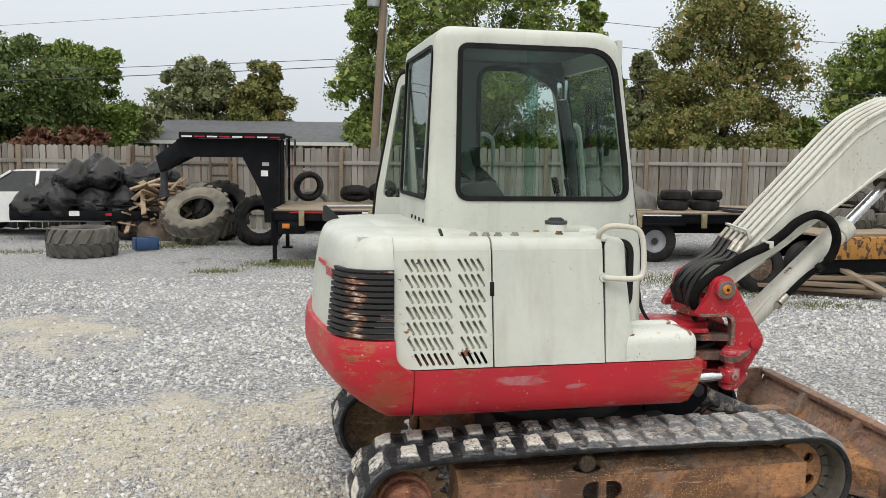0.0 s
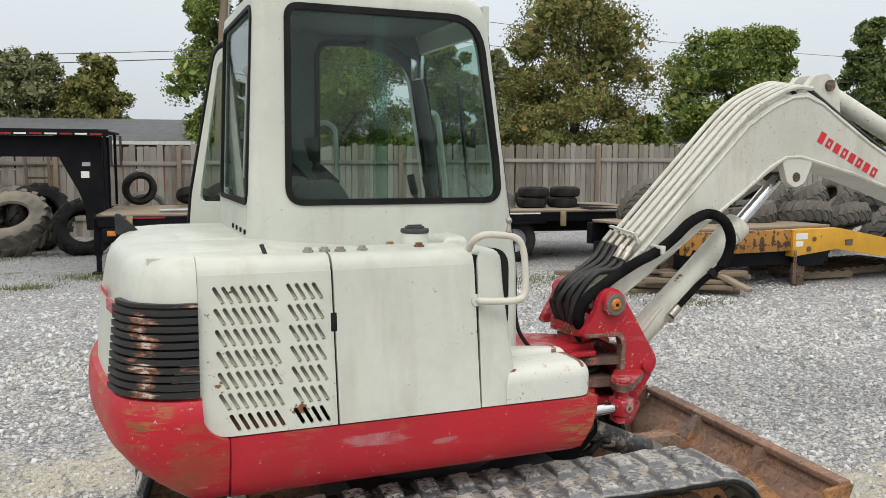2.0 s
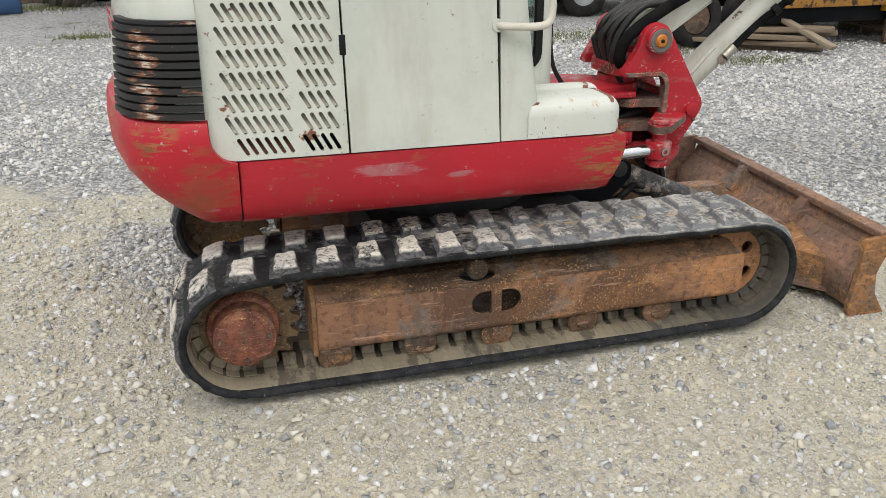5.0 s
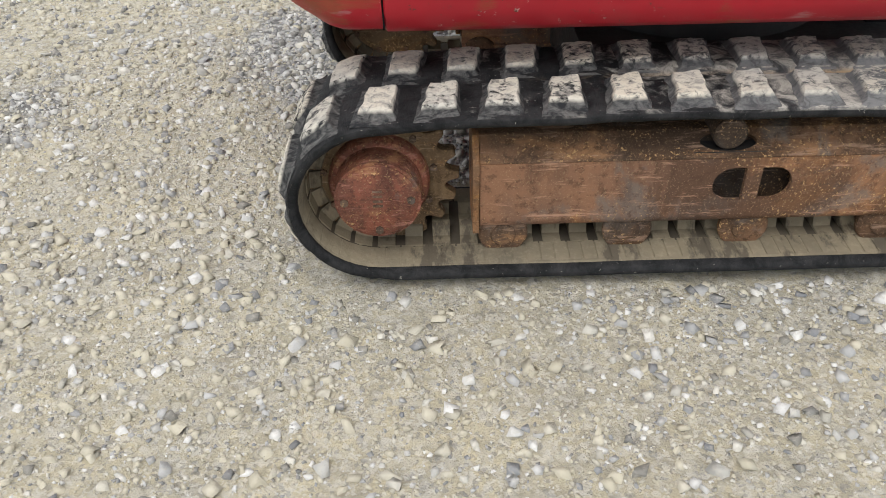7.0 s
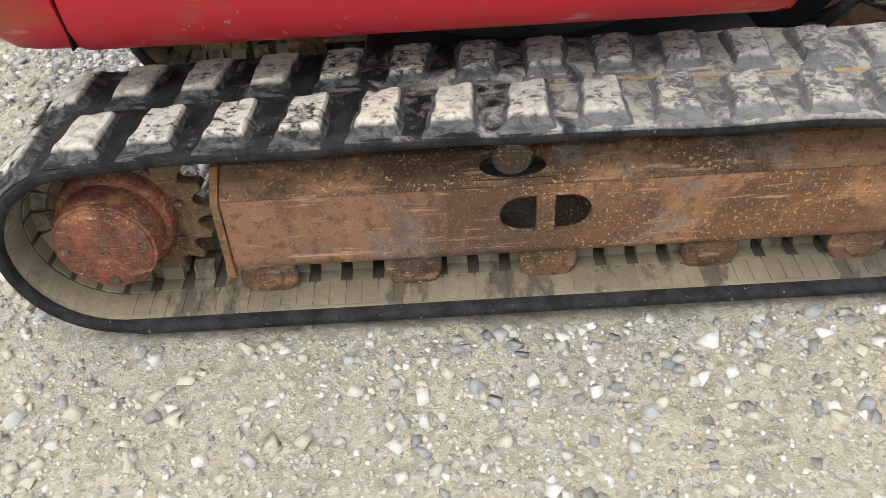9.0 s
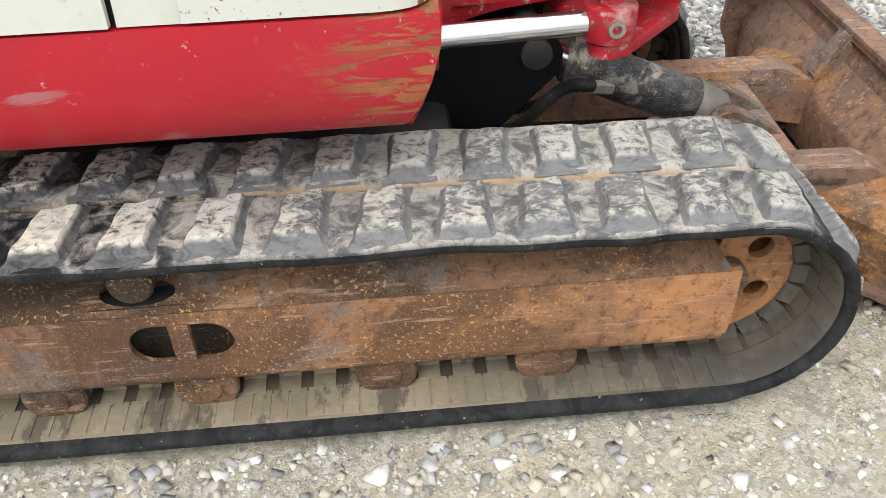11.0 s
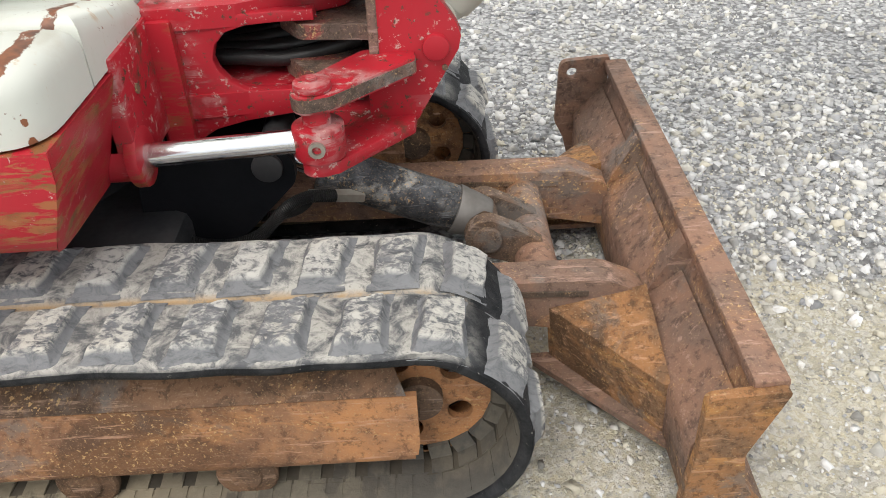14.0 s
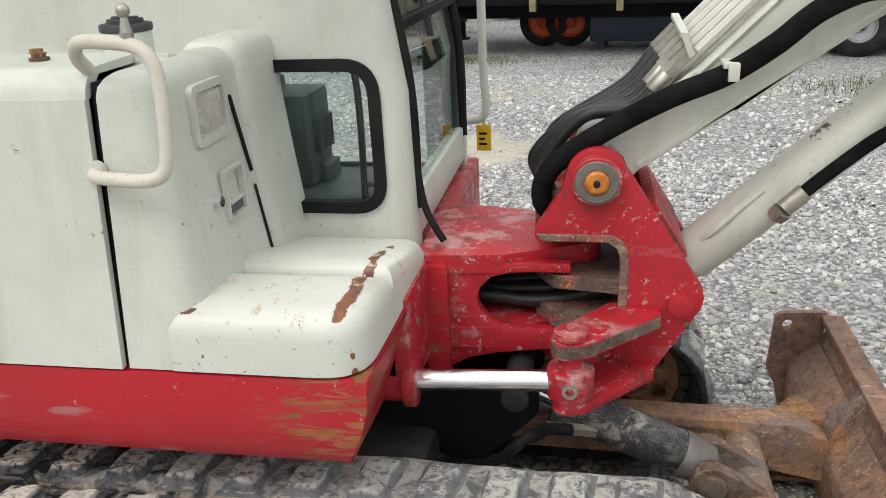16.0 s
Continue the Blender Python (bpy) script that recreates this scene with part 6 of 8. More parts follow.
swing = Matrix.Translation((0.42, 1.70, 0.93)) @ Matrix.Rotation(radians(158), 4, "Z")
leaf.transform(DOOR_SLANT)
leaf.transform(swing)
dr = fit("cab_door", leaf, WHITE, "white cab door standing open", cab)
dg = plate(offset(dw, 0.002), [], -0.004, 0.004)
dg.transform(DOOR_SLANT)
dg.transform(swing)
dgo = fit("door_pane", dg, GLASS, parent=cab)
dgo.visible_shadow = False
ds = tube([(x, 0.0, z) for x, z in offset(dl, -0.004)], 0.024, 8, closed=True)
ds.transform(DOOR_SLANT)
ds.transform(swing)
fit("door_seal", ds, SEAL, parent=cab)
bar = fit("entry_handle", tube(spline([(1.33, 1.68, 1.99), (1.375, 1.73, 2.03), (1.42, 1.745, 2.00), (1.452, 1.755, 1.80), (1.478, 1.765, 1.58), (1.482, 1.775, 1.20), (1.490, 1.775, 1.06), (1.470, 1.775, 1.012), (1.42, 1.77, 1.005), (1.34, 1.70, 1.005)], 5), 0.016, 10), WHITE, "white entry grab handle", cab)
tag = fit("yellow_tag", merge(box(1.452, 1.507, 1.772, 1.774, 0.888, 0.985), box(1.476, 1.484, 1.7725, 1.7735, 0.98, 1.02)), YELLOW, "yellow plastic lot tag", cab)
for k in range(3):
    fit("tag_mark", box(1.462, 1.492 - 0.008 * (k % 2), 1.7705, 1.7715, 0.910 + 0.02 * k, 0.918 + 0.02 * k), SEAL, parent=cab)


# ---- the excavator: swing post and boom ----
BY0, BY1 = 0.752, 1.008
BYC = (BY0 + BY1) / 2
KX = 1.80

# nose of the upper frame: side plates with an oval opening, top and bottom plates, king post lugs
nose_line = [(1.44, 0.53), (1.50, 0.555), (1.565, 0.594), (1.64, 0.612), (1.76, 0.627), (1.83, 0.632), (1.83, 0.684), (1.76, 0.687), (1.68, 0.687), (1.65, 0.692), (1.618, 0.713), (1.597, 0.742), (1.590, 0.768), (1.600, 0.800),
             (1.627, 0.828), (1.674, 0.842), (1.75, 0.846), (1.83, 0.846), (1.83, 0.872), (1.52, 0.866), (1.44, 0.885)]
for yy in (0.69, 1.03):
    p = plate(nose_line, [], yy, yy + 0.035)
    soften(p, 0.004, 2, 50)
    fit("nose_side_plate", p, RED_WORN, "red cast nose plate with a rounded opening")
for z0, z1 in ((0.842, 0.892), (0.630, 0.686)):
    n_top = plate(rounded([(1.44, 0.672), (1.66, 0.690), (1.78, 0.745), (1.905, 0.80), (1.905, 0.96), (1.78, 1.015), (1.70, 1.06), (1.44, 1.12)], [0, 0.02, 0.02, 0.07, 0.07, 0.02, 0.02, 0], 7), [], z0, z1, "z")
    soften(n_top, 0.007, 2, 50)
    fit("nose_top_plate" if z0 > 0.7 else "nose_bottom_plate", n_top, RED_WORN)
fit("nose_collar", rod((KX + 0.02, BYC, 0.836), (KX + 0.02, BYC, 0.928), 0.085, seg=32, width=0.006), RED_GREASY, "greasy red collar round the king pin")
slant = plate([(0.68, 0.64), (1.63, 0.64), (1.63, 0.835), (0.68, 0.880)], [], 1.435, 1.47, "x")
fit("front_upstand", slant, RED_WORN, "red upstand below the windscreen")
fit("nose_gusset", plate(rounded([(1.46, 0.53), (1.52, 0.53), (1.52, 0.87), (1.46, 0.87)], 0.01), [], 0.655, 0.69), RED)
fit("frame_bolt", rod((1.458, 0.515, 0.782), (1.472, 0.515, 0.782), 0.012, seg=6), RUST_DARK)
fit("king_post", merge(rod((KX + 0.02, BYC, 0.56), (KX + 0.02, BYC, 1.00), 0.055, seg=28, width=0.006), rod((KX + 0.02, BYC, 0.985), (KX + 0.02, BYC, 1.005), 0.035, seg=6)), RUST_DARK, "greasy vertical king pin")
hs = []
for k in range(4):
    hs.append(tube(spline([(1.46, 0.80 + 0.045 * k, 0.74 + 0.012 * (k % 2)), (1.62, 0.79 + 0.05 * k, 0.735), (1.76, 0.78 + 0.06 * k, 0.73 + 0.01 * k), (1.92, 0.80 + 0.05 * k, 0.76)], 6), 0.020, 10))
# black sheet before the far plate, added as the shade inside the nose
fit("nose_liner", box(1.47, 1.80, 1.012, 1.024, 0.650, 0.832), BLACK_STEEL, "black sheet standing in for the shade inside the nose")
for h_bm in hs:
    fit("nose_hose", h_bm, HOSE, "black hose passing through the nose")

# swing bracket
bx, bz = 1.889, 1.104
br = [(bx + 0.072 * math.cos(radians(a)), bz + 0.072 * math.sin(radians(a))) for a in range(155, 19, -15)]
br += [(1.970, 1.110), (2.146, 0.832), (2.154, 0.805), (2.148, 0.775), (2.050, 0.612), (2.035, 0.602), (1.938, 0.602), (1.938, 0.725)]
br += [(1.948, 0.75), (1.950, 0.90), (1.942, 0.928), (1.920, 0.944), (1.752, 0.944), (1.742, 0.954), (1.744, 0.972), (1.758, 0.996), (1.788, 1.045), (1.810, 1.082)]
plates = []
for yy in (0.655, 1.062):
    p = plate(br, [], yy, yy + 0.042)
    soften(p, 0.006, 2, 50)
    plates.append(fit("bracket_plate", p, RED_WORN, "chipped red swing bracket plate"))
edge_in = [(1.938, 0.735), (1.948, 0.752), (1.950, 0.90), (1.942, 0.928), (1.920, 0.944), (1.760, 0.944)]
edge_out = [(1.745, 0.964), (1.930, 0.964), (1.958, 0.946), (1.972, 0.906), (1.970, 0.752), (1.960, 0.735)]
rim = plate(edge_in + edge_out, [], 0.6510, 0.6990)
soften(rim, 0.003, 1, 50)
fit("bracket_rim", rim, GREASED, "greasy rubbed steel rim", plates[0])
for z0, z1 in ((0.800, 0.836), (0.936, 0.985), (0.588, 0.626), (0.690, 0.733)):
    xr = 2.03 if z0 < 0.8 else 1.98
    pl = plate(rounded([(1.735, 0.79), (1.79, 0.70), (xr, 0.67), (xr, 1.09), (1.79, 1.06), (1.735, 0.97)], [0.05, 0.03, 0.0, 0.0, 0.03, 0.05]), [], z0, z1, "z")
    soften(pl, 0.005, 1, 50)
    fit("king_lug", pl, GREASED if 0.65 < z0 < 0.9 else RED_GREASY, "worn greasy lug round the king pin")
fit("bracket_web", merge(box(1.985, 2.02, 0.69, 1.07, 0.60, 0.86, 0.004), beam((2.02, BYC, 1.02), (2.10, BYC, 0.89), 0.37, 0.03, up=(1, 0, 1))), RED_GREASY, "red web between the bracket plates")
bossr = fit("boom_pin", lathe([(0.0, -0.03), (0.056, -0.03), (0.060, -0.026), (0.060, 0.02), (0.040, 0.024), (0.040, 0.43), (0.06, 0.434), (0.06, 0.48), (0.0, 0.48)], 28), RED_GREASY, "round boom pin boss")
bossr.matrix_basis = HOME @ Matrix.Translation((bx, 0.652, bz))
fit("pin_washer", lathe([(0.031, -0.033), (0.049, -0.033), (0.053, -0.028), (0.031, -0.028)], 32, closed=True), GREY_PRIMER, "worn bare steel ring", bossr)
pin = fit("pin_end", merge(lathe([(0.0, -0.040), (0.022, -0.040), (0.029, -0.034), (0.029, -0.02), (0.0, -0.02)], 20)), ORANGE_PIN, "greasy orange pin end", bossr)
fit("grease_nipple", lathe([(0.0, -0.052), (0.005, -0.052), (0.008, -0.046), (0.008, -0.035), (0.0, -0.035)], 12), SEAL, parent=bossr)
fit("cylinder_pin", rod((2.097, 0.640, 0.785), (2.097, 1.12, 0.785), 0.030, seg=24, width=0.003), RED, "red round pin cap")
fit("bracket_bolt", rod((2.115, 0.648, 0.735), (2.115, 0.66, 0.735), 0.007, seg=6), RUST_DARK)

# swing cylinder and its lever
lev = plate(rounded([(1.790, 0.455), (1.80, 0.515), (1.93, 0.68), (2.045, 0.69), (2.05, 0.615), (1.875, 0.445), (1.82, 0.425)], [0.045, 0.03, 0.02, 0.01, 0.02, 0.03, 0.03], 5), [], 0.738, 0.775, "z")
soften(lev, 0.005, 2, 50)
lever = fit("swing_lever", lev, RED_WORN, "red swing lever with bare worn edges")
band = plate(offset(rounded([(1.790, 0.455), (1.80, 0.515), (1.93, 0.68), (2.045, 0.69), (2.05, 0.615), (1.875, 0.445), (1.82, 0.425)], [0.045, 0.03, 0.02, 0.01, 0.02, 0.03, 0.03], 5), -0.002), [], 0.743, 0.770, "z")
fit("lever_edge", band, GREASED, "bare worn edge", lever)
lev2 = plate(rounded([(1.795, 0.455), (1.80, 0.515), (1.93, 0.68), (2.045, 0.69), (2.04, 0.62), (1.875, 0.445), (1.82, 0.43)], [0.045, 0.03, 0.02, 0.01, 0.02, 0.03, 0.03], 5), [], 0.592, 0.620, "z")
soften(lev2, 0.005, 2, 50)
fit("lower_lever", lev2, RED_WORN, parent=lever)
fit("lever_pin", merge(rod((1.838, 0.475, 0.585), (1.838, 0.475, 0.790), 0.030, seg=20), rod((1.838, 0.475, 0.775), (1.838, 0.475, 0.795), 0.040, seg=24, width=0.004), rod((1.838, 0.475, 0.795), (1.838, 0.475, 0.803), 0.012, seg=6)), RED_WORN, parent=lever)
sc = fit("swing_cylinder", merge(rod((1.30, 0.46, 0.650), (1.455, 0.462, 0.651), 0.052, seg=28), rod((1.445, 0.462, 0.651), (1.472, 0.462, 0.652), 0.066, seg=28, width=0.004)), RED, "red swing cylinder end")
fit("cylinder_rod", rod((1.47, 0.462, 0.652), (1.80, 0.475, 0.660), 0.0265, seg=24), CHROME, "bright chrome cylinder rod", sc)
fit("rod_eye", merge(rod((1.838, 0.475, 0.625), (1.838, 0.475, 0.700), 0.056, seg=28, width=0.006), rod((1.79, 0.474, 0.66), (1.80, 0.474, 0.66), 0.034, seg=20)), RED_WORN, "chipped red rod eye", sc)
nip = lathe([(0.010, 0.0), (0.018, 0.0), (0.018, 0.012), (0.010, 0.012)], 18, closed=True)
nip_o = fit("grease_port", nip, ZINC, parent=sc)
nip_o.matrix_basis = Matrix.Translation((1.838, 0.412, 0.665))

# boom
up_edge = [(1.850, 1.170), (1.893, 1.180), (2.118, 1.346), (2.450, 1.680), (2.747, 1.973), (2.900, 2.068), (3.030, 2.125), (3.130, 2.132), (3.240, 2.095), (3.400, 2.000), (3.600, 1.888), (4.030, 1.680), (4.300, 1.552), (4.460, 1.470)]
lo_edge = [(4.50, 1.40), (4.46, 1.345), (4.375, 1.42), (3.90, 1.575), (3.50, 1.695), (3.25, 1.755), (3.10, 1.790), (3.00, 1.785), (2.90, 1.735), (2.72, 1.60), (2.46, 1.425), (2.20, 1.25), (1.99, 1.098), (1.94, 1.055), (1.89, 1.045), (1.84, 1.075), (1.828, 1.115)]
boom_line = up_edge + lo_edge
bp = plate(boom_line, [], BY0, BY1)
soften(bp, 0.008, 2, 50)
boom = fit("boom", bp, BOOM, "off-white boom with chipped paint and red lettering")
# raised welts along the lower and upper edge of the near face
for edge in ([(x, z + 0.012) for x, z in lo_edge[2:13]], [(x - 0.004, z - 0.016) for x, z in up_edge[2:13]]):
    fit("weld_rim", tube([(x, BY0 + 0.002, z) for x, z in edge], 0.010, 6), BOOM, parent=boom)
ear_line = rounded([(2.97, 1.79), (3.015, 1.665), (3.075, 1.638), (3.135, 1.668), (3.19, 1.79)], [0.03, 0.05, 0.05, 0.05, 0.03], 5)
for yy in (BY0 - 0.002, BY1 - 0.04):
    fit("cylinder_ear", plate(ear_line, [arc(3.075, 1.695, 0.026, 0, 340, 14)], yy, yy + 0.042), BOOM, parent=boom)
fit("ear_shaft", rod((3.075, BY0 - 0.004, 1.695), (3.075, BY1 - 0.005, 1.695), 0.0255, seg=16), RUST_DARK, parent=boom)
top_ear = rounded([(3.08, 2.08), (3.22, 2.235), (3.31, 2.25), (3.39, 2.18), (3.42, 1.98)], [0.02, 0.04, 0.05, 0.05, 0.02], 5)
for yy in (0.80, 0.92):
    fit("top_ear", plate(top_ear, [], yy, yy + 0.04), BOOM, parent=boom)
fit("top_pin", rod((3.32, 0.785, 2.185), (3.32, 0.975, 2.185), 0.03, seg=18), RUST_DARK, parent=boom)


def letter_blocks():
    """Brand lettering as plain red blocks of its size, slanted along the boom."""
    for k in range(8):
        x = 3.205 + 0.056 * k
        z = 1.885 - 0.0255 * k
        tall = 0.052 if k else 0.062
        b = plate([(0, 0), (0.040, 0), (0.046, tall), (0.006, tall)], [[(0.014, 0.014), (0.030, 0.014), (0.033, tall - 0.014), (0.016, tall - 0.014)]] if k % 2 else [], -0.002, 0.001)
        b.transform(Matrix.Translation((x, BY0 - 0.0015, z)) @ Matrix.Rotation(radians(24.5), 4, "Y"))
        fit("lettering_block", b, DECAL, parent=boom)


letter_blocks()
for k in range(5):
    y, off = BY0 + 0.02 + 0.047 * k, 0.028 + 0.009 * k
    path = [(2.075 - off * 0.7, y, 1.315 + off * 0.72), (2.118 - off * 0.7, y, 1.346 + off * 0.7), (2.45 - off * 0.7, y, 1.680 + off * 0.7), (2.747 - off * 0.6, y, 1.975 + off * 0.8), (2.90 - off * 0.35, y, 2.074 + off * 0.95), (3.05, y, 2.134 + off), (3.17, y, 2.140 + off * 0.8)]
    p = fit("boom_pipe", tube(spline(path, 5), 0.0135, 8), BOOM, "cream steel hydraulic pipe")
    fit("pipe_nut", rod(path[0], (path[0][0] + 0.05, y, path[0][2] + 0.053), 0.019, seg=6), ZINC, parent=p)
    hp = [path[0], (path[0][0] - 0.075, y - 0.012, path[0][2] - 0.085), (1.86 - 0.018 * k, y - 0.02, 1.235 - 0.016 * k), (1.775 - 0.022 * (k % 3), y, 1.135 - 0.012 * k), (1.745 + 0.012 * (k % 2), y + 0.01, 1.02 + 0.01 * k), (1.79, 0.80 + 0.035 * k, 0.93), (1.83, 0.82 + 0.03 * k, 0.87)]
    if k < 2:
        a0, a1 = Vector(path[0]), Vector(hp[1])
        fit("hose_ferrule", merge(rod(a0, a0.lerp(a1, 0.55), 0.0215, seg=18, width=0.002), rod(a0.lerp(a1, -0.12), a0.lerp(a1, 0.10), 0.025, seg=6)), ZINC, "crimped steel hose end", p)
    fit("hydraulic_hose", tube(spline(hp, 8), 0.0165, 10), HOSE, "black rubber hydraulic hose")
for x, z in ((2.13, 1.39),):
    fit("pipe_clamp", merge(beam((x - 0.05, BY0 + 0.006, z + 0.028), (x - 0.055, BY1 - 0.035, z + 0.052), 0.018, 0.012), beam((x - 0.03, BY0 + 0.012, z - 0.02), (x - 0.05, BY0 + 0.012, z + 0.03), 0.02, 0.014)), BOOM, "pipe clamp across the boom")
big_path = [(1.80, 0.78, 0.95), (1.755, 0.735, 1.03), (1.785, 0.715, 1.12), (1.91, 0.705, 1.21), (2.05, 0.705, 1.285), (2.17, 0.705, 1.335), (2.27, 0.705, 1.40), (2.36, 0.70, 1.475), (2.47, 0.70, 1.515), (2.57, 0.70, 1.475), (2.625, 0.71, 1.38), (2.62, 0.74, 1.27), (2.575, 0.78, 1.20), (2.52, 0.80, 1.15), (2.43, 0.81, 1.065), (2.37, 0.815, 1.005)]
bh = fit("sleeved_hose", tube(spline(big_path, 8), 0.026, 12, [0.026 if i < 92 else 0.017 for i in range(15 * 8 + 1)]), SLEEVE, "thick black sleeved hose looping to the cylinder")
clip_bits = merge(box(2.160, 2.195, 0.676, BY0 + 0.002, 1.352, 1.366, 0.003), box(2.170, 2.195, 0.668, 0.680, 1.325, 1.366, 0.003))
fit("hose_clip", clip_bits, BOOM, parent=bh)
fit("tie_band", merge(rod((2.585, 0.772, 1.212), (2.565, 0.780, 1.190), 0.026, seg=14)), SEAL, parent=bh)
fit("hose_fitting", merge(rod((2.395, 0.815, 1.03), (2.35, 0.815, 0.985), 0.024, seg=14), rod((2.35, 0.815, 0.985), (2.335, 0.83, 0.965), 0.03, seg=6)), ZINC, parent=bh)
bc = fit("boom_cylinder", rod((2.135, BYC, 0.822), (2.78, BYC, 1.412), 0.066, seg=32, width=0.004), BOOM, "off-white boom lift cylinder")
fit("gland", rod((2.755, BYC, 1.389), (2.815, BYC, 1.443), 0.073, seg=32, width=0.004), BOOM, parent=bc)
fit("cylinder_rod", rod((2.80, BYC, 1.43), (3.06, BYC, 1.68), 0.032, seg=24), CHROME, "chrome rod", bc)
fit("cylinder_foot", merge(rod((2.097, 0.80, 0.785), (2.097, 0.96, 0.785), 0.055, seg=24), rod((2.10, BYC, 0.79), (2.15, BYC, 0.836), 0.05, 0.066, seg=24)), BOOM, parent=bc)
fit("cylinder_pipe", tube(spline([(2.30, 0.83, 1.03), (2.24, 0.825, 0.975), (2.19, 0.82, 0.925), (2.16, 0.835, 0.89)], 5), 0.011, 8), BOOM, parent=bc)
fit("return_hose", tube(spline([(2.60, 0.95, 1.30), (2.56, 0.97, 1.16), (2.46, 0.97, 1.06), (2.40, 0.94, 1.02)], 6), 0.015, 8), HOSE, parent=bc)

# arm
arm_line = rounded([(4.10, 1.80), (4.22, 1.84), (4.55, 1.66), (4.80, 1.60), (5.10, 1.27), (5.95, 0.42), (5.88, 0.33), (5.72, 0.40), (4.78, 1.06), (4.42, 1.33), (4.38, 1.44)], [0.05, 0.05, 0.1, 0.06, 0.05, 0.05, 0.05, 0.05, 0.1, 0.05, 0.05], 5)
ap = plate(arm_line, [], 0.79, 0.97)
soften(ap, 0.008, 2, 50)
armo = fit("arm", ap, BOOM, "off-white dipper arm with scraped edges")
for yy in (0.742, 0.972):
    fit("arm_fork", plate(rounded([(4.28, 1.40), (4.33, 1.55), (4.52, 1.53), (4.56, 1.42), (4.47, 1.34)], 0.05), [], yy, yy + 0.046), BOOM, parent=armo)
fit("arm_pin", rod((4.44, 0.722, 1.435), (4.44, 1.04, 1.435), 0.036, seg=20), RUST_DARK, parent=armo)
fit("cylinder_pin", rod((4.17, 0.77, 1.775), (4.17, 0.99, 1.775), 0.032, seg=20), RUST_DARK, parent=armo)
fit("yellow_mark", plate([(4.32, 1.665), (4.42, 1.61), (4.44, 1.57), (4.37, 1.60)], [], 0.787, 0.790), YELLOW, "yellow sticker", armo)
fit("arm_bolt", rod((4.74, 0.775, 1.555), (4.74, 0.985, 1.555), 0.03, seg=20), RUST_DARK, parent=armo)
ac = fit("arm_cylinder", rod((3.40, BYC, 2.148), (4.09, BYC, 1.850), 0.052, seg=28, width=0.004), BOOM, "off-white arm cylinder along the boom")
fit("cylinder_rod", rod((4.08, BYC, 1.854), (4.18, BYC, 1.79), 0.03, seg=20), CHROME, parent=ac)
fit("cylinder_eye", rod((3.30, BYC, 2.190), (3.41, BYC, 2.144), 0.045, seg=20), BOOM, parent=ac)
for k in range(3):
    pts = [(3.17, 0.80 + 0.06 * k, 2.165), (3.42, 0.80 + 0.06 * k, 2.02), (3.85, 0.80 + 0.06 * k, 1.79), (4.15, 0.80 + 0.05 * k, 1.645), (4.35, 0.76 + 0.02 * k, 1.57), (4.52, 0.745, 1.50), (4.58, 0.745, 1.36), (4.60, 0.765, 1.15)]
    fit("arm_hose", tube(spline(pts, 6), 0.014, 8), HOSE, "black hose along the boom", armo)


# ---- the yard behind ----
def thing(name, label, category, m, group=""):
    ob = new(name)
    ob.matrix_world = m
    ob.empty_display_size = 0.1
    return tagged(ob, label, category, group)


def tyre_mesh(R, w, r_in, seg=40):
    """A hollow tyre about the y axis."""
    h = w / 2
    prof = [(r_in, -h * 0.62), (r_in + 0.02, -h * 0.82), (r_in + (R - r_in) * 0.5, -h), (R - 0.05, -h * 0.94), (R - 0.01, -h * 0.72), (R, -h * 0.3), (R, h * 0.3), (R - 0.01, h * 0.72), (R - 0.05, h * 0.94),
            (r_in + (R - r_in) * 0.5, h), (r_in + 0.02, h * 0.82), (r_in, h * 0.62), (r_in + 0.03, h * 0.6), (r_in + (R - r_in) * 0.55, h * 0.82), (R - 0.06, h * 0.6), (R - 0.06, -h * 0.6), (r_in + (R - r_in) * 0.55, -h * 0.82), (r_in + 0.03, -h * 0.6)]
    return lathe(prof, seg, closed=True)


def tread(ob, R, w, blocks, lug, mat):
    """Tread bars round a tyre, each a part of its own."""
    h = w / 2
    first = None
    for s in (-1, 1):
        b = box(-R * 1.6 / blocks, R * 1.6 / blocks, 0.0, h * 0.98, -lug * 0.9, lug, 0.006, 1)
        for v in b.verts:
            v.co.x += v.co.y * 0.55
            v.co.z -= 0.05 * (v.co.y / h) ** 3
            v.co.y *= s
        first = part("tread_bar", b, mat, ob)
        for k in range(blocks):
            a = 2 * math.pi * (k + (0.5 if s > 0 else 0)) / blocks
            m = Matrix.Rotation(-a, 4, "Y") @ Matrix.Translation((0, 0, R))
            if k == 0:
                first.matrix_basis = m
            else:
                again(first, m)


def tyre(name, label, R, w, r_in, m, blocks=0, lug=0.03, mat=None, group="loose tyres"):
    ob = part(name, tyre_mesh(R, w, r_in), mat or TYRE)
    ob.matrix_world = m
    if blocks:
        tread(ob, R, w, blocks, lug, mat or TYRE)
    return tagged(ob, label, "tyre", group)


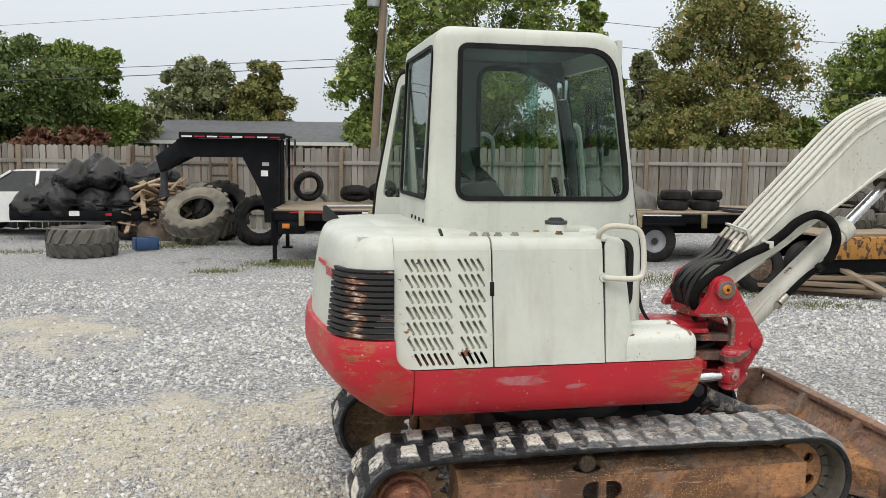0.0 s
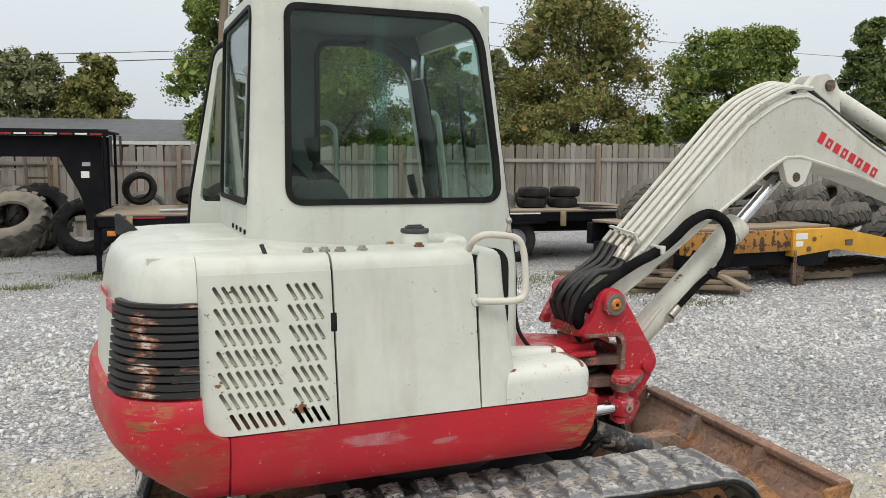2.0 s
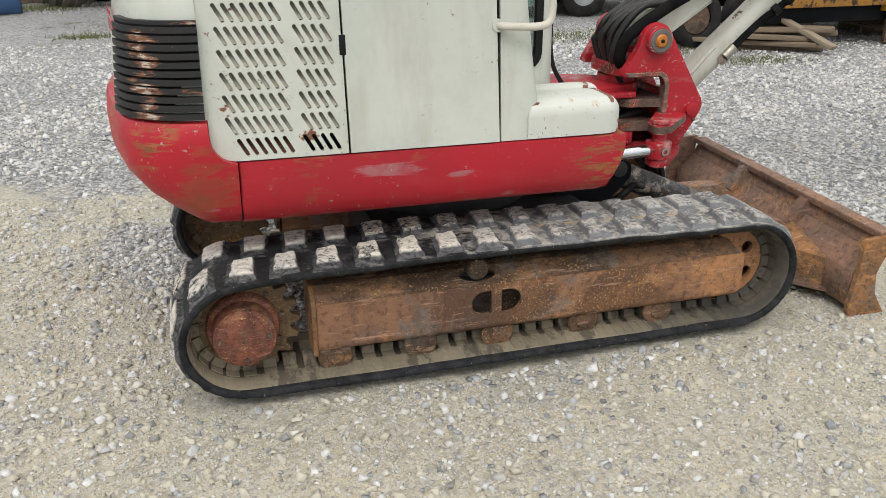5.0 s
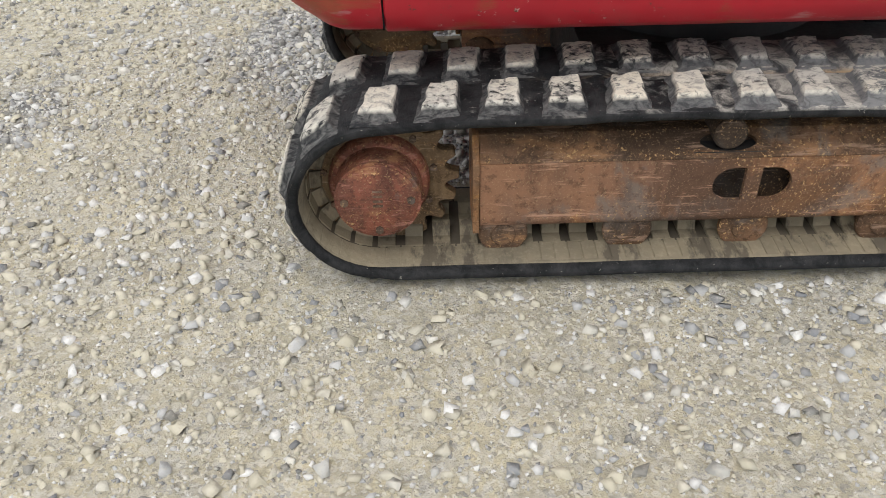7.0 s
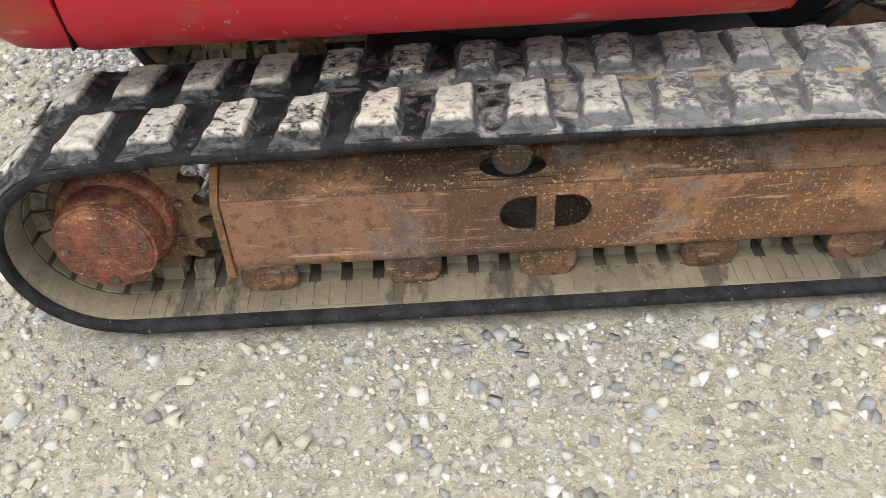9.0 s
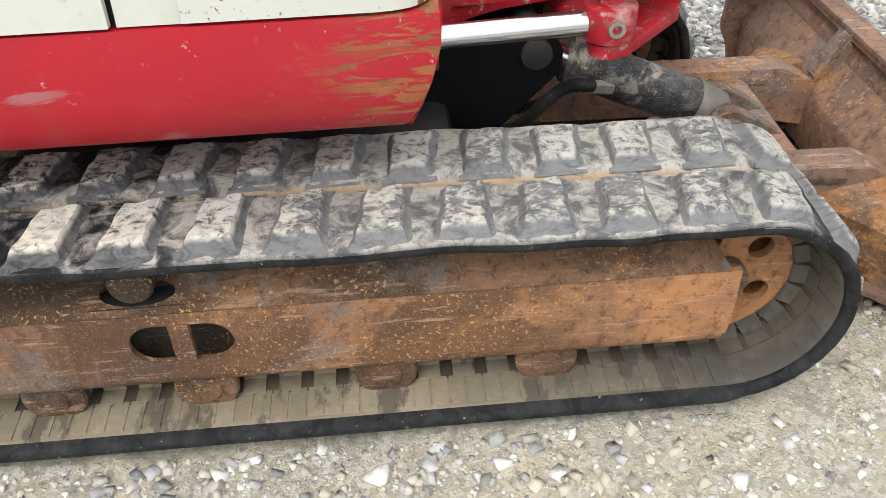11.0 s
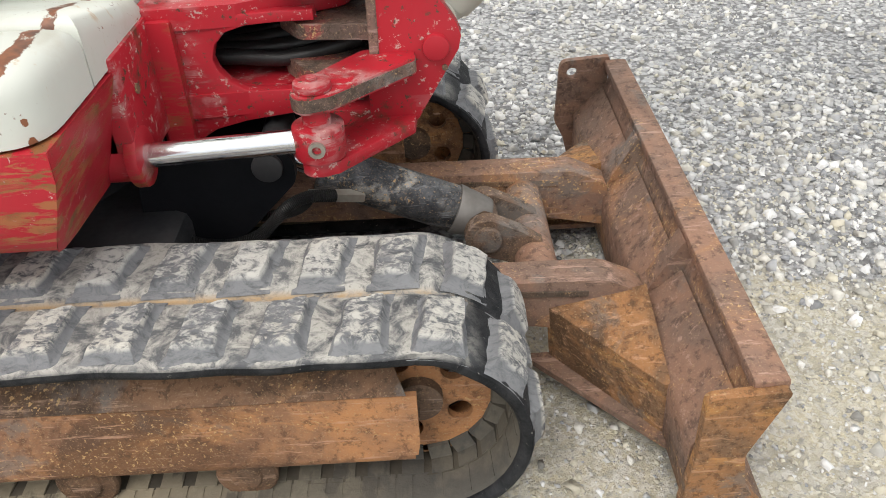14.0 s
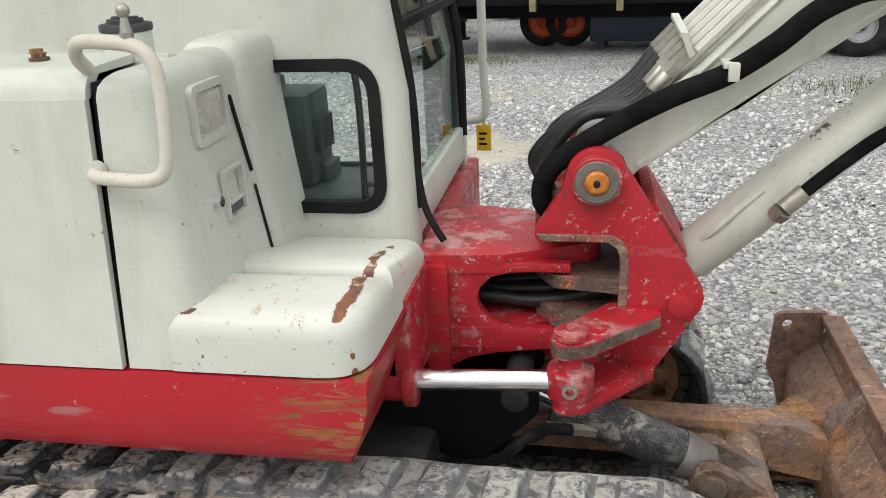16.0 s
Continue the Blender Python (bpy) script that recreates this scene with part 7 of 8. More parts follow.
# board fence, in bays between posts
def fence():
    root = thing("fence", "weathered grey wooden board fence with rails and posts", "fence", Matrix.Identity(4))
    tagged(root, kind="structure")
    x0, y0, x1, y1 = -11.0, 17.9, 27.0, 12.7
    L = math.hypot(x1 - x0, y1 - y0)
    yaw = math.atan2(y1 - y0, x1 - x0)
    base = Matrix.Translation((x0, y0, 0)) @ Matrix.Rotation(yaw, 4, "Z")
    shapes = []
    for k in range(4):
        random.seed(40 + k)
        h = 1.92 + 0.02 * k
        c = 0.022 + 0.006 * k
        b = plate([(0.0, 0.03), (0.128, 0.03), (0.128, h - c), (0.128 - c, h), (c, h), (0.0, h - c)], [], 0.0, 0.018)
        for v in b.verts:
            v.co.x += random.uniform(-0.003, 0.003)
        ob = part("fence_board", b, FENCE, root)
        shapes.append(ob)
    random.seed(5)
    n = int(L / 0.140)
    used = set()
    for i in range(n):
        s = i * 0.140
        x = x0 + s * math.cos(yaw)
        rise = 0.16 * min(1.0, max(0.0, (x + 2) / 14))
        k = random.randrange(4)
        m = base @ pose(s + random.uniform(-0.004, 0.004), random.uniform(-0.004, 0.004), rise + random.uniform(-0.025, 0.02), 0, random.uniform(-0.5, 0.5), random.uniform(-1.5, 1.5))
        if k not in used:
            used.add(k)
            shapes[k].matrix_basis = m
        else:
            again(shapes[k], m)
    for k in range(4):
        if k not in used:
            bpy.data.objects.remove(shapes[k])
    post0 = rail0 = None
    for i in range(int(L / 2.44) + 1):
        s = i * 2.44
        x = x0 + s * math.cos(yaw)
        rise = 0.16 * min(1.0, max(0.0, (x + 2) / 14))
        m = base @ pose(s, -0.055, rise, 0, random.uniform(-0.6, 0.6), 0)
        if post0 is None:
            post0 = part("fence_post", box(-0.045, 0.045, -0.045, 0.045, -0.05, 1.93, 0.006), old_wood("fence_post_wood", (0.23, 0.18, 0.135), (0.15, 0.12, 0.09)), root)
            post0.matrix_basis = m
        else:
            again(post0, m)
        for z in (0.40, 1.58):
            mr = base @ pose(s, -0.022, rise + z, 0, 0, 0)
            if rail0 is None:
                rail0 = part("fence_rail", box(0.0, 2.44, -0.019, 0.019, -0.043, 0.043, 0.004), FENCE, root)
                rail0.matrix_basis = mr
            else:
                again(rail0, mr)
    return root


fence()

# flatbed gooseneck trailer, along the fence
TR = Matrix.Translation((-0.55, 10.55, 0)) @ Matrix.Rotation(radians(-7.1), 4, "Z")


def flatbed():
    r = thing("gooseneck_trailer", "black gooseneck flatbed trailer with a worn plank deck", "trailer", TR)
    part("side_rail", merge(box(0.0, 9.2, 0.0, 0.06, 0.71, 0.865, 0.006), box(0.0, 9.2, -0.012, 0.0, 0.83, 0.865, 0.003)), BLACK_PAINT, r)
    part("side_rail", box(0.0, 9.2, 2.34, 2.40, 0.71, 0.865, 0.006), BLACK_PAINT, r)
    part("end_rail", box(0.0, 0.06, 0.0, 2.40, 0.71, 0.865, 0.006), BLACK_PAINT, r)
    for k in range(2):
        part("main_beam", box(0.0, 9.2, 0.75 + 0.8 * k, 0.87 + 0.8 * k, 0.47, 0.71, 0.006), BLACK_PAINT, r)
    first = None
    for k in range(16):
        b = first or part("deck_plank", box(0.03, 9.17, 0.0, 0.14, 0.865, 0.895, 0.006), DECK_WOOD, r)
        if first is None:
            first = b
            b.matrix_basis = pose(0, 0.065, 0)
        else:
            again(first, pose(0, 0.065 + 0.142 * k, 0.002 * ((k * 7) % 3)))
    for k in range(8):
        x = 0.5 + 1.15 * k
        pk = part("stake_pocket", box(x - 0.045, x + 0.045, -0.075, -0.012, 0.63, 0.88, 0.008), plain("brass_strap", (0.33, 0.28, 0.16), (0.22, 0.18, 0.1), 0.55, 0.3), r)
    for k in range(6):
        part("marker_stripe", box(0.3 + 1.2 * k, 1.0 + 1.2 * k, -0.0155, -0.0125, 0.835, 0.860), PAPER if k % 2 else RED_LENS, r)
    # neck
    for y in (0.74, 1.54):
        col = plate([(-0.20, 0.62), (0.05, 0.62), (0.05, 2.06), (-0.62, 2.06), (-0.58, 1.78), (-0.30, 1.22), (-0.22, 0.98)], [], y, y + 0.12)
        soften(col, 0.008, 1, 40)
        part("neck_column", col, BLACK_PAINT, r)
        part("neck_beam", plate([(-1.58, 1.74), (-0.10, 1.74), (-0.10, 2.06), (-1.62, 2.06), (-1.70, 2.02)], [], y + 0.003, y + 0.117), BLACK_PAINT, r)
        part("neck_arm", beam((-1.58, y + 0.06, 1.90), (-2.08, 1.20, 1.60), 0.12, 0.30, 0.01), BLACK_PAINT, r)
    part("coupler", merge(rod((-2.02, 1.20, 1.95), (-2.02, 1.20, 1.15), 0.065, seg=18), rod((-2.02, 1.20, 1.15), (-2.02, 1.20, 1.02), 0.09, seg=18)), BLACK_STEEL, r)
    part("neck_rack", merge(box(-1.60, 0.18, 0.55, 1.85, 2.10, 2.135, 0.006), box(-1.60, 0.18, 0.53, 0.56, 2.06, 2.16, 0.004)), BLACK_PAINT, r)
    for k in range(8):
        part("reflector_strip", box(-1.55 + 0.21 * k, -1.38 + 0.21 * k, 0.524, 0.529, 2.075, 2.10), RED_LENS if k % 2 else PAPER, r)
    part("reflector_strip", beam((-1.60, 0.86, 1.955), (-1.98, 1.12, 1.735), 0.004, 0.05), RED_LENS, r)
    for k in range(2):
        part("rack_post", box(0.10, 0.14, 0.56 + 1.2 * k, 0.60 + 1.2 * k, 0.95, 2.10), BLACK_PAINT, r)
        part("side_rack", tube([(0.20, 0.55 + 0.1 * k, 1.62), (0.20, 0.55 + 0.1 * k, 2.06), (0.34, 0.55 + 0.1 * k, 2.06), (0.34, 0.55 + 0.1 * k, 1.62)], 0.014, 6, closed=True), BLACK_STEEL, r)
    for k in range(2):
        leg = merge(box(-0.02, 0.09, 0.10 + 2.1 * k, 0.21 + 2.1 * k, 0.28, 0.9, 0.008), box(0.0, 0.07, 0.12 + 2.1 * k, 0.19 + 2.1 * k, 0.03, 0.30, 0.004), box(-0.06, 0.13, 0.06 + 2.1 * k, 0.25 + 2.1 * k, -0.01, 0.03, 0.004))
        part("landing_leg", leg, BLACK_PAINT, r)
    part("decal_plate", box(-0.26, -0.14, 0.735, 0.739, 1.42, 1.52), PAPER, r)
    part("data_sticker", box(-0.24, -0.12, 0.735, 0.739, 1.60, 1.66), GALV, r)
    part("toolbox", box(0.10, 0.55, 0.02, 0.55, 0.48, 0.71, 0.01), BLACK_PAINT, r)
    part("marker_lamp", box(0.18, 0.30, -0.03, -0.012, 0.58, 0.66, 0.006), plain("amber_lens", (0.6, 0.2, 0.02), (0.5, 0.15, 0.02), 0.3), r)
    for k, x in enumerate((5.72, 6.62)):
        for j, y in enumerate((0.14, 2.02)):
            w = part("wheel", tyre_mesh(0.385, 0.24, 0.20), TYRE, r)
            w.matrix_basis = pose(x, y + 0.12, 0.375)
            rim = lathe([(0.0, -0.03), (0.07, -0.05), (0.09, -0.02), (0.17, -0.035), (0.195, -0.075), (0.205, -0.075), (0.205, 0.075), (0.0, 0.075)], 28)
            part("rim", rim, GALV, w, "dull grey steel rim")
    part("mudguard", merge(box(5.2, 7.1, 0.0, 0.02, 0.67, 0.71, 0.004)), BLACK_PAINT, r)
    part("axle", merge(rod((5.72, 0.2, 0.375), (5.72, 2.2, 0.375), 0.06, seg=14), rod((6.62, 0.2, 0.375), (6.62, 2.2, 0.375), 0.06, seg=14)), BLACK_STEEL, r)
    ramp = merge(beam((7.9, 0.3, 0.93), (9.2, 0.45, 0.84), 0.5, 0.03), beam((8.0, 0.9, 0.94), (9.3, 1.1, 0.86), 0.35, 0.03))
    part("loose_ramp", ramp, BLACK_STEEL, r)


flatbed()


def at_trailer(x, y, z=0.90, rx=0, ry=0, rz=0):
    return TR @ pose(x, y, z, rx, ry, rz)


random.seed(21)
for x, y, n in ((7.15, 0.75, 2), (7.75, 0.8, 2)):
    for k in range(n):
        tyre("loose_tyre", "black car tyre stacked on the flatbed", 0.27, 0.18, 0.15, at_trailer(x + random.uniform(-0.04, 0.04), y, 0.988 + 0.182 * k, 90 + random.uniform(-3, 3), 0, 10), 0, group="tyres on the flatbed")
tyre("loose_tyre", "black car tyre lying at the back of the flatbed", 0.36, 0.24, 0.2, at_trailer(7.6, 1.9, 1.01, 92, 0, 0), group="tyres on the flatbed")
for x, y, rx, ry in ((0.45, 2.15, 10, 0), (1.35, 1.9, 70, 8), (1.85, 2.0, 58, -5), (2.4, 1.8, 72, 10)):
    tyre("loose_tyre", "black tyre lying on the front of the flatbed", 0.29, 0.18, 0.18, at_trailer(x, y, 0.90 + 0.29 * math.cos(radians(rx)) + 0.09 * math.sin(radians(rx)), rx, ry, 20), group="tyres on the flatbed")


def tarp(x, y, w, h, name="grey_tarp"):
    bm = bmesh.new()
    bmesh.ops.create_icosphere(bm, subdivisions=3, radius=1.0)
    for v in bm.verts:
        n = noise.noise(v.co * 2.2 + Vector((x, y, 0))) * 0.22 + noise.noise(v.co * 5.5) * 0.08
        v.co = Vector((v.co.x * w * (1 + n), v.co.y * w * 0.8 * (1 + n), max(0.0, v.co.z) * h * (1 + n)))
    ob = part(name, bm, plain("grey_canvas", (0.16, 0.155, 0.145), (0.10, 0.098, 0.09), 0.85))
    ob.matrix_world = at_trailer(x, y, 0.893)
    return tagged(ob, "grey tarpaulin heap on the flatbed deck", "tarpaulin")


tarp(6.45, 0.9, 0.42, 0.42)
for x, y, rz in ((6.15, 0.45, 8), (5.8, 0.6, -5)):
    ob = part("plywood_scrap", box(-0.45, 0.45, -0.22, 0.22, 0, 0.02, 0.003), DECK_WOOD)
    ob.matrix_world = at_trailer(x, y, 0.902 + 0.022 * (x < 6.0), 3 * (x < 6.0), 0, rz)
    tagged(ob, "tan plywood scrap on the flatbed deck", "board", "loose boards")
for x in (2.55, 3.25):
    sp = thing("cable_spool", "brown rusty steel drum flange pair on the flatbed", "spool", at_trailer(x, 0.5, 0.897), "spools on the flatbed")
    part("spool_body", lathe([(0.0, 0.0), (0.26, 0.0), (0.27, 0.02), (0.27, 0.05), (0.21, 0.07), (0.21, 0.30), (0.27, 0.32), (0.27, 0.36), (0.0, 0.36)], 28, "z"), SPOOL, sp)
    part("spool_cap", lathe([(0.0, 0.36), (0.18, 0.36), (0.18, 0.40), (0.0, 0.40)], 24, "z"), SPOOL, sp)
pipe_ob = part("steel_pipe", tube([(0, 0, 0.03), (1.6, 0.12, 0.05)], 0.025, 10), GALV)
pipe_ob.matrix_world = at_trailer(0.9, 0.3, 0.90)
tagged(pipe_ob, "bare steel pipe lying on the flatbed", "pipe")
for k, x in enumerate((1.55, 1.95)):
    w = thing("spare_wheel", "wheel with a bright orange rim under the flatbed", "wheel", TR @ pose(x, 1.35, 0.36, 0, 0, 4), "orange wheels")
    part("wheel_tyre", tyre_mesh(0.36, 0.22, 0.22), TYRE, w)
    part("rim", lathe([(0.0, -0.02), (0.06, -0.06), (0.10, -0.02), (0.19, -0.04), (0.225, -0.09), (0.225, 0.08), (0.0, 0.08)], 28), ORANGE_RIM, w)
box_ob = thing("storage_chest", "dark blue steel chest under the flatbed", "chest", TR @ pose(2.3, 0.9, 0.0))
part("chest_body", box(0, 1.5, 0, 0.6, 0.12, 0.62, 0.02), plain("dark_blue_steel", (0.012, 0.02, 0.04), (0.02, 0.03, 0.05), 0.5), box_ob)
for fx0 in (0.1, 1.3):
    part("chest_foot", box(fx0, fx0 + 0.1, 0, 0.6, 0.0, 0.12), BLACK_STEEL, box_ob)

# tractor tyres
tyre("tractor_tyre", "old tractor tyre lying flat on the gravel", 0.57, 0.50, 0.36, pose(-3.80, 12.0, 0.24, 90, 0, 0), 16, 0.030, TYRE_OLD, "tractor tyres")
tyre("tractor_tyre", "large pale tractor tyre leaning back", 0.66, 0.52, 0.34, pose(-1.98, 13.9, 0.55, -52, 0, -14), 18, 0.04, plain("pale_tyre", (0.20, 0.18, 0.14), (0.085, 0.08, 0.07), 0.85, 0, 2.5, 0.4), "tractor tyres")
tyre("tractor_tyre", "black tractor tyre standing behind the trailer neck", 0.50, 0.40, 0.28, pose(-0.78, 13.5, 0.46, -20, 0, 8), 16, 0.035, TYRE, "tractor tyres")
tyre("tractor_tyre", "black tractor tyre leaning in the pile", 0.60, 0.42, 0.34, pose(-1.55, 14.5, 0.62, -14, 0, 40), 16, 0.035, TYRE, "tractor tyres")
tyre("tractor_tyre", "grey worn tractor tyre lying in the pile", 0.55, 0.40, 0.3, pose(-1.9, 14.9, 0.75, -60, 10, 0), 16, 0.03, TYRE_OLD, "tractor tyres")
tyre("tractor_tyre", "thin old tyre leaning on the fence", 0.50, 0.2, 0.38, pose(0.35, 15.7, 0.52, -8, 0, 0), 0, 0.03, TYRE_OLD, "tractor tyres")

# utility trailer with bin bags
ut = thing("utility_trailer", "low black utility trailer loaded with bin bags", "trailer", pose(-5.7, 14.6, 0, 0, 0, -4))
part("trailer_bed", box(0, 2.9, 0, 1.7, 0.40, 0.46, 0.01), BLACK_PAINT, ut)
part("bed_rail", merge(box(0, 2.9, -0.02, 0.02, 0.44, 0.60, 0.006), box(0, 2.9, -0.015, 0.015, 0.70, 0.73, 0.004), box(0, 0.04, 0, 0.03, 0.4, 0.74), box(0.95, 0.99, 0, 0.03, 0.4, 0.85), box(1.9, 1.94, 0, 0.03, 0.4, 0.74)), BLACK_PAINT, ut)
for y in (0.05, 1.5):
    w = part("wheel", tyre_mesh(0.32, 0.2, 0.19), TYRE, ut)
    w.matrix_basis = pose(2.25, y + 0.06, 0.315)
part("tail_lamp", box(1.86, 1.98, -0.04, -0.02, 0.50, 0.56), RED_LENS, ut)
part("plate_bars", box(1.15, 1.35, -0.03, -0.021, 0.50, 0.60), PAPER, ut)


def bag(x, y, z, s, seed, h=0.8):
    bm = bmesh.new()
    bmesh.ops.create_icosphere(bm, subdivisions=4, radius=1.0)
    off = Vector((seed * 3.1, seed * 1.7, seed * 0.9))
    for v in bm.verts:
        c = v.co.copy()
        n = 0.22 * noise.noise(c * 1.4 + off) - 0.20 * abs(noise.noise(c * 2.7 + off)) - 0.12 * abs(noise.noise(Vector((c.x * 6, c.y * 6, c.z * 3.5)) + off)) - 0.06 * abs(noise.noise(c * 11 + off)) + 0.10
        top = max(0.0, c.z - 0.55) * 1.1
        v.co = Vector((c.x * (1 + n - top), c.y * (1 + n - top), c.z * h * (1 + n * 0.7) + top * 0.5))
        if v.co.z < -0.62 * h:
            v.co.z = -0.62 * h
    bm.transform(Matrix.Scale(s, 4))
    ob = part("bin_bag", bm, BAG)
    ob.matrix_world = pose(x, y, z + 0.62 * h * s, 0, 0, seed * 50)
    return tagged(ob, "full black plastic bin bag, knotted and creased", "bin bag", "bin bags")


spots = ((-5.35, 14.95, 0.46, 0.42), (-4.75, 14.9, 0.46, 0.44), (-4.1, 14.9, 0.46, 0.42), (-3.55, 14.85, 0.46, 0.40), (-5.1, 15.6, 0.46, 0.48), (-4.4, 15.5, 0.46, 0.5), (-3.6, 15.5, 0.46, 0.48),
         (-4.55, 15.15, 0.95, 0.42), (-3.95, 15.15, 0.98, 0.44), (-4.2, 15.6, 1.05, 0.45), (-3.35, 15.3, 0.95, 0.40), (-2.9, 15.4, 1.02, 0.40))
for k, (x, y, z, s) in enumerate(spots):
    bag(x, y, z, s, k + 1, 0.85)
bag(-2.0, 15.4, 0.75, 0.33, 31, 0.6)
random.seed(11)
for k in range(95):
    a = random.uniform(0, 1)
    lw = random.uniform(0.25, 0.8)
    ob = part("wood_scrap", box(-lw / 2, lw / 2, -0.05, 0.05, -0.015, 0.015, 0.003), plain("scrap_tan", (0.42, 0.32, 0.21), (0.28, 0.20, 0.13), 0.85, by_object=0.6) if k == 0 else bpy.data.materials["scrap_tan"])
    ob.matrix_world = pose(-2.75 + 0.75 * (1 - 0.5 * a) * random.uniform(-1, 1), 14.70 + 0.40 * random.uniform(-1, 1), 0.32 + 0.85 * a, random.uniform(-35, 35), random.uniform(-40, 40), random.uniform(0, 180))
    tagged(ob, "broken tan board scrap in a heap", "board", "scrap heap")
heap = bmesh.new()
bmesh.ops.create_icosphere(heap, subdivisions=3, radius=1.0)
for v in heap.verts:
    n = noise.noise(v.co * 2.5) * 0.3
    v.co = Vector((v.co.x * 0.85 * (1 + n), v.co.y * 0.6 * (1 + n), max(-0.02, v.co.z) * 0.85 * (1 + n)))
hp = part("scrap_mound", heap, plain("scrap_dark", (0.16, 0.12, 0.085), (0.07, 0.055, 0.045), 0.9, 0, 6, 0.6, 25))
hp.matrix_world = pose(-2.75, 14.9, 0)
tagged(hp, "brown heap of rotting scrap wood", "heap")
LADDER = old_wood("dark_ladder_wood", (0.10, 0.065, 0.045), (0.055, 0.04, 0.03))
ld = thing("ladder", "short wooden ladder leaning on the fence", "ladder", pose(-1.85, 16.25, 0.0, 10, 0, -4))
for x in (0.0, 0.42):
    part("stile", box(x - 0.025, x + 0.025, -0.04, 0.04, 0.0, 1.75, 0.004), LADDER, ld)
for k in range(6):
    part("rung", box(0.0, 0.42, -0.02, 0.02, 0.22 + 0.27 * k, 0.26 + 0.27 * k, 0.004), LADDER, ld)
ld2 = thing("ladder", "wooden ladder end showing behind the bags", "ladder", pose(-3.55, 16.6, 0.0, 6, 0, -6))
for x in (0.0, 0.40):
    part("stile", box(x - 0.025, x + 0.025, -0.04, 0.04, 0.0, 1.95, 0.004), LADDER, ld2)
for k in range(7):
    part("rung", box(0.0, 0.40, -0.02, 0.02, 0.2 + 0.25 * k, 0.24 + 0.25 * k, 0.004), LADDER, ld2)
cr = thing("plastic_crate", "dark blue plastic crate on the gravel", "crate", pose(-3.0, 12.55, 0, 0, 0, 20))
part("crate_body", merge(box(0, 0.42, 0, 0.03, 0, 0.22, 0.006), box(0, 0.42, 0.27, 0.30, 0, 0.22, 0.006), box(0, 0.03, 0, 0.30, 0, 0.22, 0.006), box(0.39, 0.42, 0, 0.3, 0, 0.22, 0.006), box(0, 0.42, 0, 0.3, 0, 0.02)), BLUE, cr)


# white car by the fence
def car():
    c = thing("car", "white saloon car parked by the fence", "car", pose(-3.3, 17.05, 0, 0, 0, 173))
    body = rounded([(0, 0.30), (3.3, 0.28), (4.3, 0.30), (4.42, 0.55), (4.30, 0.80), (3.25, 0.92), (0.85, 0.95), (0.08, 0.90)], [0.08, 0.02, 0.08, 0.1, 0.12, 0.05, 0.05, 0.1], 5)
    b = plate(body, [], 0.0, 1.70)
    soften(b, 0.05, 3, 50)
    part("body", b, CAR_WHITE, c)
    cabn = rounded([(0.75, 0.92), (3.30, 0.90), (2.55, 1.36), (1.35, 1.38)], [0.0, 0.0, 0.15, 0.15], 5)
    g = plate(cabn, [], 0.12, 1.58)
    for v in g.verts:
        v.co.y += (0.85 - v.co.y) * 0.22 * max(0, (v.co.z - 0.92)) / 0.45
    part("cabin_glass", g, DARK_GLASS, c)
    rf = plate(rounded([(1.25, 1.345), (2.62, 1.325), (2.45, 1.395), (1.45, 1.41)], 0.03), [], 0.28, 1.42)
    soften(rf, 0.02, 2, 50)
    part("roof", rf, CAR_WHITE, c)
    for x0, x1 in ((0.80, 1.36), (3.22, 2.55), (1.98, 1.98)):
        for y0, y1 in ((0.105, 0.27), (1.595, 1.43)):
            part("pillar", beam((x0, y0, 0.93), (x1, y1, 1.37), 0.07, 0.05, 0.01), CAR_WHITE, c)
    for x in (0.75, 3.45):
        for y in (0.10, 1.60):
            w = part("wheel", tyre_mesh(0.31, 0.2, 0.2), TYRE, c)
            w.matrix_basis = pose(x, y, 0.305)
            part("hub_cap", lathe([(0, -0.05), (0.1, -0.07), (0.19, -0.06), (0.2, 0.05), (0, 0.05)], 24), GALV, w)
    part("head_lamp", box(4.20, 4.36, 0.02, 0.35, 0.58, 0.74, 0.03), LENS, c)
    part("indicator", box(4.10, 4.24, -0.008, 0.05, 0.60, 0.72, 0.01), bpy.data.materials["amber_lens"], c)
    part("bumper", box(4.1, 4.46, 0.02, 1.68, 0.32, 0.50, 0.05, 3), CAR_WHITE, c)


car()

# yellow equipment trailer with tyres, timber under it
yt = thing("equipment_trailer", "yellow and black equipment trailer loaded with old tyres", "trailer", pose(7.4, 6.25, 0, 0, 0, 2))
part("rusty_beam", box(-0.7, 1.15, 0.0, 0.14, 0.50, 0.80, 0.01), YELLOW_RUSTY, yt)
yb = plate(rounded([(1.15, 0.42), (2.0, 0.50), (4.55, 0.12), (4.70, 0.22), (4.55, 0.36), (2.05, 0.80), (1.15, 0.80)], [0.01, 0.1, 0.02, 0.02, 0.02, 0.1, 0.01], 4), [], -0.03, 0.13)
soften(yb, 0.008, 2, 50)
part("yellow_beam", yb, YELLOW_PAINT, yt)
part("beam_lug", box(2.16, 2.30, -0.05, -0.03, 0.55, 0.63, 0.006), RUST_DARK, yt)
part("tie_ring", rod((1.55, -0.045, 0.66), (1.55, -0.03, 0.66), 0.03, seg=14), RUST_DARK, yt)
part("tie_ring", rod((1.45, -0.045, 0.52), (1.45, -0.03, 0.52), 0.04, seg=14), RUST_DARK, yt)
part("white_sticker", box(1.20, 1.42, -0.0345, -0.0305, 0.66, 0.75), PAPER, yt)
